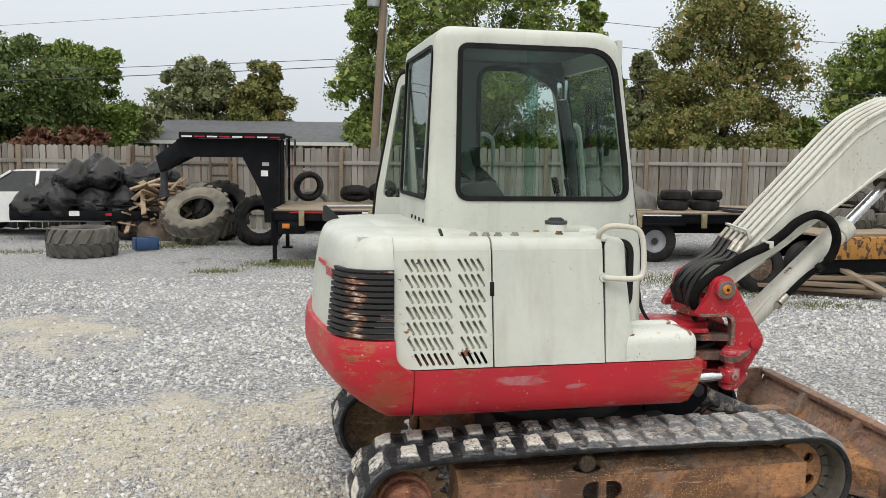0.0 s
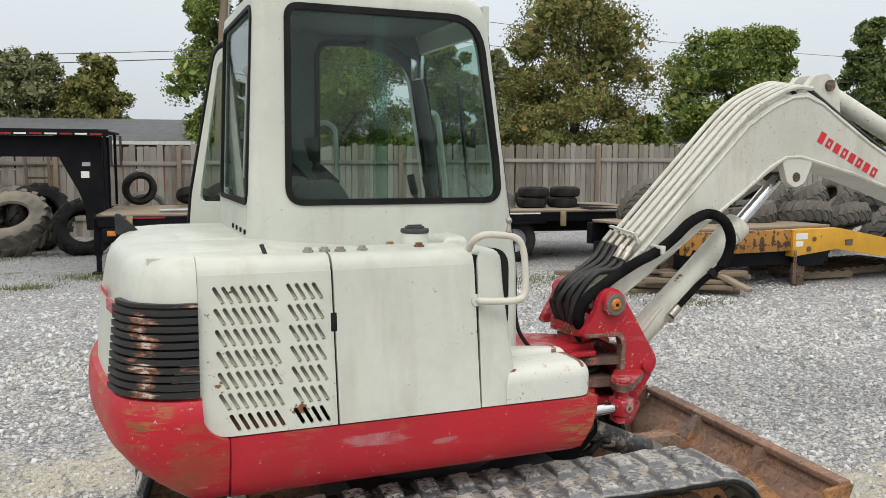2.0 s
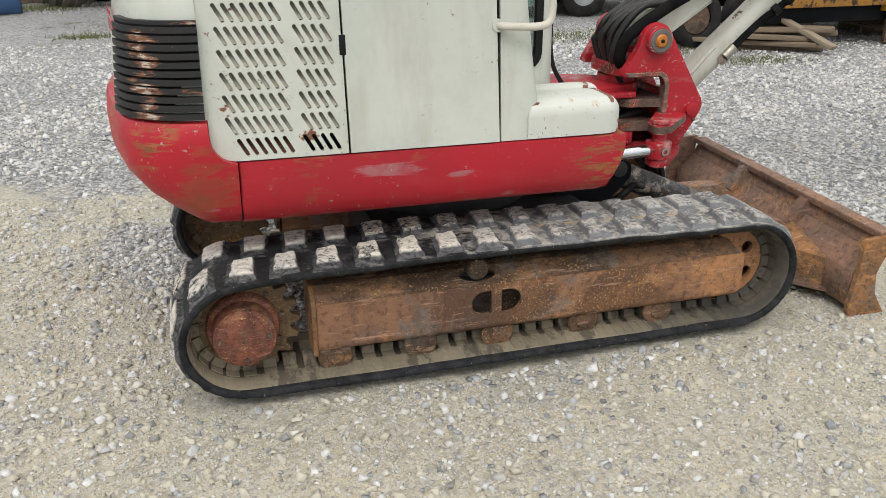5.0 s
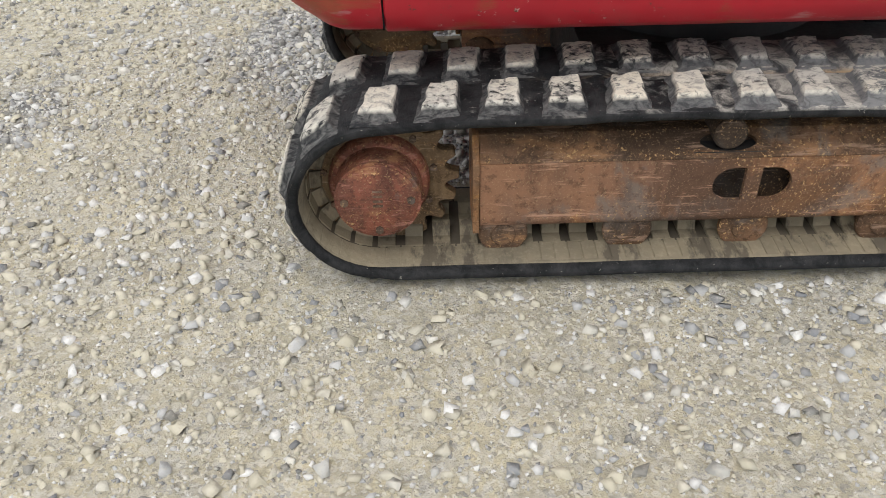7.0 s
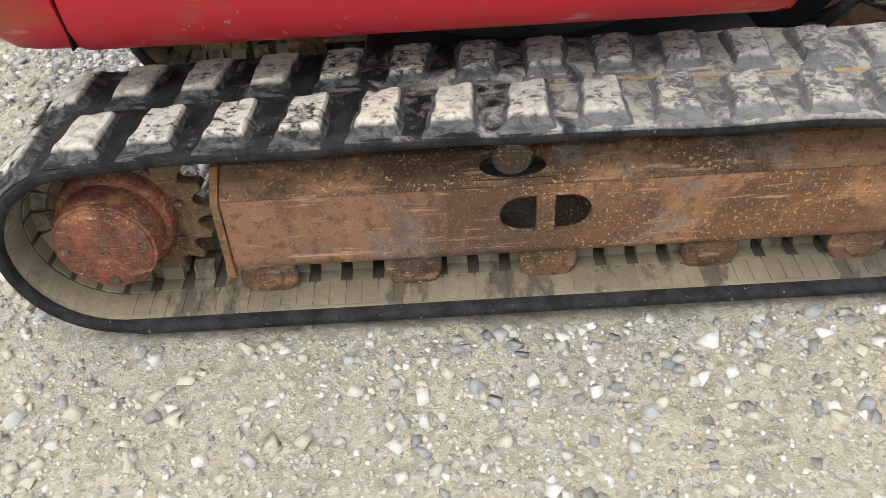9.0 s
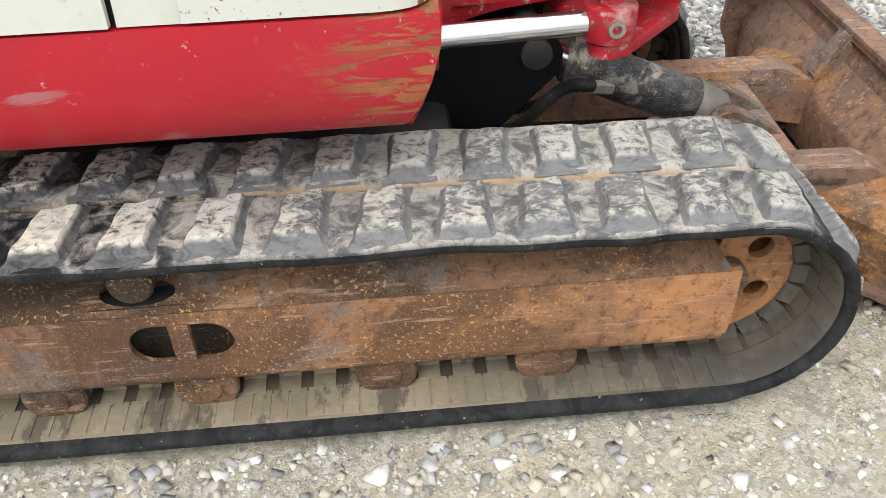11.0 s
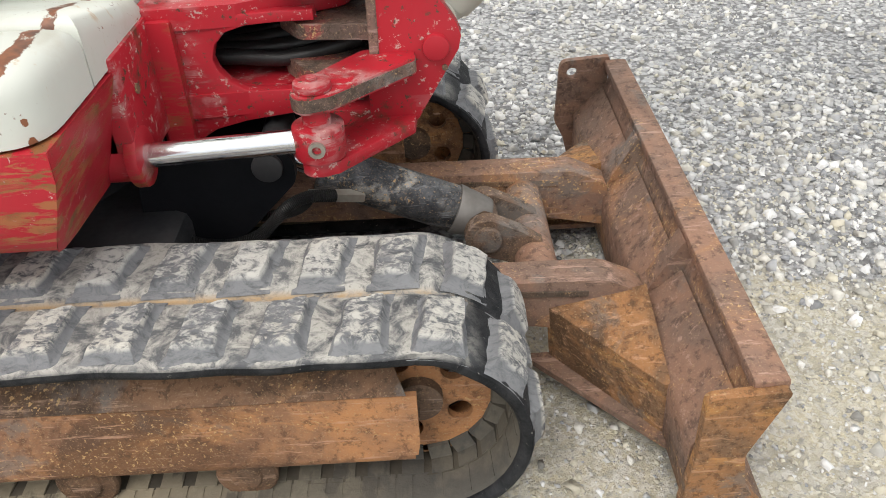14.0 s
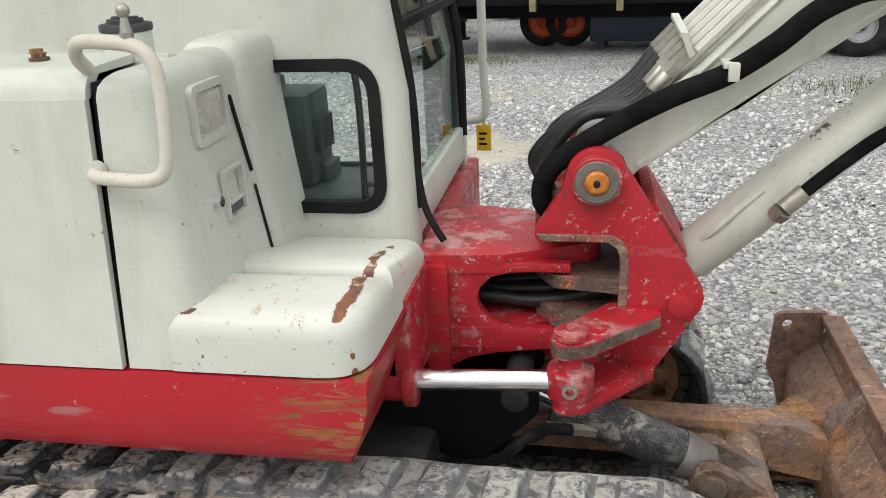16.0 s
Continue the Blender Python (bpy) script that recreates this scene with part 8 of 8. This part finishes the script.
part("white_sticker", box(1.20, 1.34, -0.0345, -0.0305, 0.56, 0.64), PAPER, yt)
part("white_sticker", box(4.15, 4.38, -0.0345, -0.0305, 0.27, 0.33), PAPER, yt)
part("sub_frame", merge(box(-0.7, 2.0, 0.10, 0.25, 0.30, 0.50, 0.01), plate([(1.3, 0.28), (1.75, 0.28), (1.9, 0.50), (1.2, 0.50)], [], -0.02, 0.101)), BLACK_PAINT, yt)
part("sub_frame", box(-0.7, 2.0, 2.0, 2.15, 0.30, 0.50, 0.01), BLACK_PAINT, yt)
part("rear_beam", box(-0.7, 4.4, 2.2, 2.34, 0.45, 0.78, 0.01), BLACK_PAINT, yt)
part("landing_leg", merge(box(1.28, 1.42, -0.01, 0.12, 0.0, 0.45, 0.01)), RUST_DARK, yt)
dkf = None
for k in range(15):
    mk = pose(0, 0.15 + 0.137 * k, 0)
    if dkf is None:
        dkf = part("deck_plank", box(-0.7, 2.05, 0.0, 0.13, 0.80, 0.835, 0.005), DECK_WOOD, yt)
        dkf.matrix_basis = mk
    else:
        again(dkf, mk)
part("ramp_deck", beam((2.03, 1.15, 0.78), (4.5, 1.15, 0.33), 2.1, 0.04), BLACK_STEEL, yt)
link = []
for k in range(12):
    tl = [(0.022 * math.cos(a), 0.0, 0.034 * math.sin(a)) for a in [2 * math.pi * j / 10 for j in range(10)]]
    t = tube(tl, 0.008, 5, closed=True)
    t.transform(Matrix.Translation((1.18 + 0.004 * math.sin(k), -0.05, 0.46 - 0.045 * k + 0.02)) @ Matrix.Rotation(radians(90 * (k % 2)), 4, "Z"))
    link.append(t)
part("chain", merge(*[q for q in link if True][:10]), RUST, yt, "rusty hanging chain")
for x in (-0.25, 0.55):
    w = part("wheel", tyre_mesh(0.36, 0.22, 0.2), TYRE, yt)
    w.matrix_basis = pose(x - 1.1, 0.55, 0.355)
    part("rim", lathe([(0, -0.04), (0.19, -0.06), (0.2, 0.06), (0, 0.06)], 24), RUST_DARK, w)
YT = yt.matrix_world.copy()
random.seed(9)
stack = ((0.5, 1.3, 0.93, 88, 4, 0.5, 0.34), (1.35, 1.2, 0.93, 84, -6, 0.5, 0.34), (2.4, 1.1, 0.89, 78, 8, 0.5, 0.34), (3.2, 1.2, 0.82, 80, 14, 0.5, 0.34), (1.0, 1.7, 1.14, 70, 20, 0.5, 0.34), (2.0, 1.5, 1.11, 60, -15, 0.5, 0.34), (2.9, 1.6, 1.04, 66, 20, 0.5, 0.34), (0.2, 2.0, 0.98, 30, 0, 0.5, 0.34), (3.9, 1.6, 0.76, 74, 12, 0.5, 0.34), (1.7, 2.1, 1.2, 25, 10, 0.5, 0.34))
for x, y, z, rx, ry, R, w in stack:
    tyre("tractor_tyre", "worn grey tractor tyre heaped on the yellow trailer", R, w, R * 0.58, YT @ pose(x, y, z, rx, ry, random.uniform(0, 90)), 22, 0.022, TYRE_OLD, "tyres on the yellow trailer")
for k in range(9):
    tyre("tractor_tyre", "worn tractor tyre in a heap by the fence", 0.6, 0.4, 0.35, pose(12.5 + 1.15 * (k % 4) + random.uniform(-0.2, 0.2), 9.2 + 1.2 * (k // 4), 0.35 + 0.5 * (k // 4), random.uniform(20, 85), random.uniform(-15, 15), random.uniform(0, 90)), 16, 0.04, TYRE_OLD, "tyre heap")
random.seed(14)
for k in range(26):
    lw = random.uniform(0.9, 2.0)
    lay = k // 7
    ob = part("timber", box(-lw / 2, lw / 2, -0.07, 0.07, 0.0, 0.055, 0.006), TIMBER)
    ob.matrix_world = pose(6.75 + random.uniform(-0.4, 0.5), 6.25 + 0.22 * (k % 7) + random.uniform(-0.05, 0.05), 0.0 + 0.075 * lay, random.uniform(-2, 2), random.uniform(-2, 2), random.uniform(-28, 4) - 8)
    tagged(ob, "weathered brown timber in a loose pile on the gravel", "timber", "timber pile")
ob = part("timber", box(-0.5, 0.5, -0.07, 0.07, 0.0, 0.05, 0.005), DECK_WOOD)
ob.matrix_world = pose(7.15, 6.15, 0.24, 0, 20, -70)
tagged(ob, "pale board leaning across the timber pile", "timber", "timber pile")
for k in range(3):
    pal = thing("pallet", "grey wooden pallet lying under the yellow trailer", "pallet", YT @ pose(1.6 + 0.95 * k, 0.35 + 0.1 * k, 0.0, 0, 0, random.uniform(-6, 6)), "pallets")
    for j in range(3):
        part("stringer", box(0, 1.1, 0.0 + 0.48 * j, 0.05 + 0.48 * j, 0.02, 0.11), TIMBER, pal)
    for j in range(6):
        part("slat", box(0.19 * j, 0.09 + 0.19 * j, 0, 1.01, 0.11, 0.13), TIMBER, pal)


# ---- beyond the fence ----
def house(name, label, x, y, w, d, eave, ridge, rz, wall_mat, gable_front=False, roof_mat=None):
    h = thing(name, label, "house", pose(x, y, 0, 0, 0, rz))
    part("wall", merge(box(0, w, 0, d, 0, eave - 0.02), plate([(0.02, eave - 0.05), (d - 0.02, eave - 0.05), (d / 2, ridge - 0.12)], [], 0.02, 0.2, "x"), plate([(0.02, eave - 0.05), (d - 0.02, eave - 0.05), (d / 2, ridge - 0.12)], [], w - 0.2, w - 0.02, "x")), wall_mat, h)
    rf = part("roof", plate([(-0.45, eave - 0.05), (d / 2, ridge), (d + 0.45, eave - 0.05), (d + 0.45, eave + 0.08), (d / 2, ridge + 0.14), (-0.45, eave + 0.08)], [], -0.4, w + 0.4, "x"), roof_mat or ROOF, h)
    part("fascia", box(-0.4, w + 0.4, -0.50, -0.46, eave - 0.12, eave + 0.06), SIDING, rf)
    for k in range(3):
        wx = w * (0.18 + 0.28 * k)
        wi = part("window", box(wx, wx + 1.1, -0.03, 0.0, 1.0, 2.1), SIDING, h)
        part("pane", box(wx + 0.06, wx + 1.04, -0.04, -0.031, 1.06, 2.04), DARK_GLASS, wi)
    return h


house("house", "low house with a grey shingle roof behind the fence", -7.2, 41.9, 10.9, 7.5, 2.35, 3.45, -12, BRICK_RED)
house("house", "small house with a grey roof among the trees", 22.0, 31.0, 6.5, 7.0, 2.35, 3.5, -40, SIDING)
hp3 = house("house", "white house with a grey roof and a gabled porch", 34.5, 26.0, 13.0, 8.0, 2.5, 4.1, -48, SIDING)
pch = part("porch_gable", merge(plate([(-1.9, 2.45), (1.9, 2.45), (0, 3.55)], [], -1.6, -1.5), plate([(-2.2, 2.35), (0, 3.62), (2.2, 2.35), (2.2, 2.5), (0, 3.8), (-2.2, 2.5)], [], -1.75, 1.5)), SIDING, hp3)
pch.matrix_basis = pose(4.5, 0, 0)
for x in (-1.8, 1.8):
    pp = part("porch_post", box(x - 0.08, x + 0.08, -1.6, -1.44, 0, 2.45), SIDING, hp3)
    pp.matrix_basis = pose(4.5, 0, 0)
part("chimney", box(9.0, 9.6, 3.6, 4.2, 3.6, 4.9), BRICK_RED, hp3)
brick_chimney = part("chimney", box(6.0, 6.7, 3.4, 4.1, 2.9, 4.3), BRICK_RED, None)
brick_chimney.matrix_world = pose(4.0, 42, 0)
tagged(brick_chimney, "brown brick chimney behind the fence", "chimney")

# pole and lines
pl = thing("utility_pole", "leaning wooden utility pole with a grey transformer", "utility pole", pose(2.75, 24.0, 0, 0, 3.2, 0))
part("pole", rod((0, 0, -0.1), (0, 0, 9.6), 0.15, 0.11, seg=16), POLE, pl)
part("cross_arm", box(-1.1, 1.1, -0.06, 0.06, 8.5, 8.62, 0.01), POLE, pl)
part("transformer", lathe([(0, 6.55), (0.19, 6.55), (0.2, 6.6), (0.2, 7.3), (0.17, 7.36), (0, 7.38)], 22, "z"), GALV, pl)
pl.children[-1].matrix_basis = pose(-0.34, -0.12, 0)
part("conduit", rod((0.14, -0.06, 0), (0.14, -0.06, 6.5), 0.03, seg=8), GALV, pl)
top = Vector((3.1, 24.0, 0))


def line(a, b, sag, r=0.013):
    a, b = Vector(a), Vector(b)
    pts = [a.lerp(b, t / 14) - Vector((0, 0, sag * 4 * (t / 14) * (1 - t / 14))) for t in range(15)]
    ob = part("power_line", tube(pts, r, 5), WIRE)
    return tagged(ob, "thin black overhead power line", "power line", "power lines")


line((3.0, 24, 4.75), (-40, 30, 2.7), 0.25, 0.014)
line((3.0, 24, 4.98), (-40, 30, 3.2), 0.25, 0.011)
line((3.1, 24, 6.75), (-45, 34, 3.7), 0.2, 0.006)
line((3.1, 24, 6.9), (50, 26, 6.9), 0.7, 0.010)
line((3.1, 24, 6.2), (50, 28, 5.7), 0.6, 0.010)
line((3.0, 24, 4.9), (50, 24, 4.6), 0.5, 0.016)
line((3.0, 24, 4.6), (50, 23, 4.1), 0.5, 0.012)


# trees: trunk, limbs and crowns of many single leaf clusters
def tree(label, x, y, height, width, mat, seed, leaves=6000, size=0.17, low=0.12, shape="round", bare=0.0):
    rng = np.random.default_rng(seed)
    t = thing("tree", label, "tree", pose(x, y, 0), "trees behind the fence")
    limbs = [rod((0, 0, -0.1), (0.1, 0, height * 0.55), 0.022 * height, 0.010 * height, seg=10)]
    centres, radii = [], []
    clumps = 120
    for k in range(clumps):
        u = rng.uniform(low, 0.97)
        if shape == "cone":
            r_at = (1 - u) ** 0.75 * 0.55 + 0.04
        elif shape == "flame":
            r_at = math.sin(math.pi * min(1, (u * 0.86 + 0.14))) ** 0.75 * 0.52 * (1.12 - 0.35 * u)
        else:
            r_at = math.sqrt(max(0.02, 1 - ((u - 0.52) / 0.54) ** 2)) * 0.5
        a, rr = rng.uniform(0, 2 * math.pi), math.sqrt(rng.uniform(0.03, 1.0)) * r_at * width * 0.92
        c = np.array([math.cos(a) * rr, math.sin(a) * rr, u * height])
        centres.append(c)
        radii.append(rng.uniform(0.5, 1.15) * 0.165 * width * (0.72 if u > 0.8 else 1.0))
        if k % 4 == 0:
            z0 = max(0.15, u - 0.28) * height * 0.8
            limbs.append(tube(spline([(0.05, 0, min(z0, height * 0.5)), tuple(c * 0.55 + np.array([0, 0, z0 * 0.42])), tuple(c)], 3), 0.03, 5, [0.0065 * height * (1 - 0.13 * i) for i in range(7)]))
    part("trunk", merge(*limbs), BARK, t)
    inner = 46 * clumps
    which = np.concatenate([rng.integers(0, clumps, leaves), rng.integers(0, clumps, inner)])
    total = leaves + inner
    d = rng.normal(size=(total, 3))
    d /= np.linalg.norm(d, axis=1)[:, None]
    rad = 0.30 + 0.72 * rng.uniform(0.0, 1.0, total) ** 0.45 + rng.normal(size=total) * 0.07
    rad[leaves:] = rng.uniform(0.05, 0.80, inner)
    pos = np.array(centres)[which] + d * (np.array(radii)[which] * rad)[:, None] * np.array([1, 1, 0.8])
    u = rng.normal(size=(total, 3))
    u /= np.linalg.norm(u, axis=1)[:, None]
    w = np.cross(u, rng.normal(size=(total, 3)))
    w /= np.linalg.norm(w, axis=1)[:, None]
    s = size * rng.uniform(0.55, 1.3, total)[:, None]
    s[leaves:] *= 3.6
    verts = np.stack([pos - u * s * 0.6, pos + w * s * 0.42 + u * s * 0.05, pos + u * s * 0.7, pos - w * s * 0.42 + u * s * 0.05], 1).reshape(-1, 3)
    faces = np.arange(total * 4).reshape(-1, 4)
    raw("crown", verts, faces, mat, t)
    return t


def by_azimuth(az, d):
    return -0.6 + d * math.sin(radians(az)), -3.5 + d * math.cos(radians(az))


PLANTING = [
    # azimuth, distance, height, width, leaves, shape, label
    (-16.0, 40, 6.4, 7.2, LEAF_DARK, "round", 8500, "dense dark green broadleaf tree"),
    (-11.6, 42, 6.6, 4.8, LEAF, "round", 6500, "yellow-green broadleaf tree"),
    (-20.5, 42, 6.8, 6.5, LEAF_DARK, "round", 3500, "dark green tree at the edge of the yard"),
    (-8.3, 46, 4.0, 3.4, LEAF_GREY, "round", 3000, "low grey-green bush"),
    (-4.4, 52, 7.2, 5.3, LEAF_GREY, "round", 4600, "thin grey-green tree with bare twigs"),
    (-0.3, 50, 7.1, 3.8, LEAF_BROWN, "round", 4800, "brownish autumn tree"),
    (7.6, 44, 4.3, 3.8, LEAF, "round", 3400, "green bush behind the house"),
    (8.6, 31, 7.8, 4.6, LEAF, "round", 8000, "large green broadleaf tree"),
    (14.5, 33, 10.0, 7.2, LEAF, "round", 13000, "tall full green tree"),
    (21.6, 40, 9.4, 3.4, LEAF, "flame", 3400, "slender pale tree in the second row"),
    (25.2, 46, 7.6, 3.4, LEAF_GREY, "flame", 2600, "pale green tree in the second row"),
    (30.2, 31, 9.0, 5.9, LEAF_BROWN, "flame", 13500, "tall maple turning olive and brown"),
    (34.6, 34, 3.4, 2.6, LEAF, "round", 2000, "green shrub beside the maple"),
    (40.6, 42, 7.7, 6.6, LEAF, "round", 8500, "round green broadleaf tree"),
    (48.0, 46, 8.4, 4.4, LEAF_DARK, "cone", 4200, "thin dark pine"),
    (52.8, 47, 8.6, 5.0, LEAF_DARK, "cone", 5000, "dark green pine"),
    (58.5, 44, 8.2, 6.0, LEAF, "round", 1500, "green tree at the far corner"),
    (65.0, 42, 7.5, 7.0, LEAF_DARK, "round", 1500, "dark tree beyond the houses"),
]
for k, (az, dist, hh, ww, mat, shp, num, lab) in enumerate(PLANTING):
    px, py = by_azimuth(az, dist)
    tree(lab + " behind the fence", px, py, hh, ww, mat, 100 + k, int(num * 6.3), 0.0024 * dist, 0.08, shp)
for az, d in ((-14, 36), (-11.5, 35)):
    px, py = by_azimuth(az, d)
    tree("reddish shrub behind the fence", px, py, 2.6, 2.2, leaf_mat("leaves_red", (0.13, 0.06, 0.04), (0.18, 0.09, 0.06), (0.12, 0.1, 0.05)) if az == -14 else bpy.data.materials["leaves_red"], 300 + int(d), 2600, 0.10)


# far woods that close the horizon all round
def woods():
    rng = np.random.default_rng(77)
    n = 42000
    a = rng.uniform(0, 2 * math.pi, n)
    d = rng.uniform(85, 110, n)
    top = 3.4 + 1.0 * np.sin(a * 23) + 0.8 * np.sin(a * 51 + 1)
    z = rng.uniform(0, 1, n) ** 0.8 * np.maximum(2.2, top)
    pos = np.stack([d * np.sin(a), d * np.cos(a), z], 1)
    u = rng.normal(size=(n, 3))
    u /= np.linalg.norm(u, axis=1)[:, None]
    w = np.cross(u, rng.normal(size=(n, 3)))
    w /= np.linalg.norm(w, axis=1)[:, None]
    s = rng.uniform(0.3, 0.6, n)[:, None]
    verts = np.stack([pos - u * s, pos + w * s * 0.7, pos + u * s, pos - w * s * 0.7], 1).reshape(-1, 3)
    ob = raw("far_woods", verts, np.arange(n * 4).reshape(-1, 4), LEAF_DARK)
    tagged(ob, "dark line of distant woods", "woods", kind="stuff")


woods()


# ---- stones and grass ----
def stones():
    """Loose crushed stone, packed where the yard is grey and sparse on the trodden dust."""
    rng = np.random.default_rng(3)
    chip = np.array([[x, y, z] for x in (-1, 1) for y in (-1, 1) for z in (-1, 1)], float) * 0.62
    chip_f = np.array([[4, 6, 7, 5], [0, 4, 5, 1], [2, 3, 7, 6], [0, 1, 3, 2], [1, 5, 7, 3]])

    def under(x, y):
        return -0.22 < x < 2.24 and (-0.035 < y < 0.38 or 1.01 < y < 1.43)

    def scatter(n, x0, x1, y0, y1, lo, hi, power, keep, material):
        xs, ys = rng.uniform(x0, x1, n), rng.uniform(y0, y1, n)
        size = lo + (hi - lo) * rng.uniform(0, 1, n) ** power
        chance = np.array([0.0 if under(x, y) else keep(x, y, trodden(x, y)) for x, y in zip(xs, ys)])
        ok = chance > rng.uniform(0, 1, n)
        xs, ys, size = xs[ok], ys[ok], size[ok]
        m, k = len(xs), len(chip)
        v = chip[None] * (1 + rng.uniform(-0.72, 0.42, (m, k, 3)))
        v *= rng.uniform(0.6, 1.4, (m, 1, 3)) * np.array([1.05, 1.05, 0.75])
        q, tilt = rng.uniform(0, 2 * math.pi, m), rng.uniform(-0.6, 0.6, m)
        c, s = np.cos(tilt)[:, None], np.sin(tilt)[:, None]
        y2, z2 = v[..., 1] * c - v[..., 2] * s, v[..., 1] * s + v[..., 2] * c
        c, s = np.cos(q)[:, None], np.sin(q)[:, None]
        x3, y3 = v[..., 0] * c - y2 * s, v[..., 0] * s + y2 * c
        gz = np.array([0.016 * noise.noise(Vector((x * 1.3, y * 1.3, 0.3))) + 0.007 * noise.noise(Vector((x * 6, y * 6, 1.7))) - 0.012 + swell(y) for x, y in zip(xs, ys)])
        sz = size[:, None]
        out = np.stack([x3 * sz + xs[:, None], y3 * sz + ys[:, None], z2 * sz + (gz + size * 0.18)[:, None]], -1)
        ob = raw("crushed_stone", out.reshape(-1, 3), (chip_f[None] + (np.arange(m) * k)[:, None, None]).reshape(-1, 4), material)
        tagged(ob, "loose grey and tan crushed stone on the ground", "gravel", kind="stuff")

    scatter(52000, -2.0, 3.8, -1.9, 2.2, 0.0055, 0.024, 3.4, lambda x, y, t: max(0.0, 0.95 - 1.5 * t), STONES)
    scatter(60000, -3.0, 5.4, -2.2, 2.4, 0.005, 0.022, 3.2, lambda x, y, t: min(1.0, 1.5 * t) * (0.45 if x > -0.1 else 0.95), STONES_DUSTY)
    scatter(60000, -1.9, 3.5, -1.6, 1.5, 0.0024, 0.0080, 2.0, lambda x, y, t: 1.0 - 0.3 * t, STONES_DUSTY)
    scatter(62000, -3.4, 6.8, -2.2, 5.0, 0.007, 0.022, 2.2, lambda x, y, t: max(0.05, 0.9 - 1.4 * t), STONES)
    scatter(24000, -4.2, 9.5, 3.0, 9.0, 0.011, 0.030, 2.0, lambda x, y, t: max(0.05, 1.0 - 1.4 * t), STONES)


stones()


def grass():
    rng = np.random.default_rng(8)
    spots = [(-0.3, 10.4, 0.7, 900), (0.2, 10.2, 0.8, 700), (-1.4, 9.6, 0.35, 350), (-2.8, 13.3, 1.0, 1200), (5.2, 8.0, 1.3, 1300), (6.2, 5.6, 0.6, 700), (5.6, 6.5, 0.8, 500), (-5.0, 12.5, 0.5, 300), (3.0, 9.6, 1.2, 500), (0, 16.0, 6, 2500), (9, 13.5, 5, 1500)]
    pos = np.concatenate([np.stack([x + r * rng.normal(size=n) * 0.6, y + r * rng.normal(size=n) * 0.28, np.zeros(n)], 1) for x, y, r, n in spots])
    n = len(pos)
    a = rng.uniform(0, 2 * math.pi, n)
    h = rng.uniform(0.02, 0.09, n)
    side = np.stack([np.cos(a), np.sin(a), np.zeros(n)], 1) * 0.006
    lean = np.stack([rng.normal(size=n) * 0.03, rng.normal(size=n) * 0.03, h], 1)
    pos[:, 2] = -0.015
    verts = np.stack([pos - side, pos + side, pos + lean], 1).reshape(-1, 3)
    tagged(raw("grass", verts, np.arange(n * 3).reshape(-1, 3), GRASS), "thin tufts of yellowing grass in the gravel", "grass", kind="stuff")


grass()
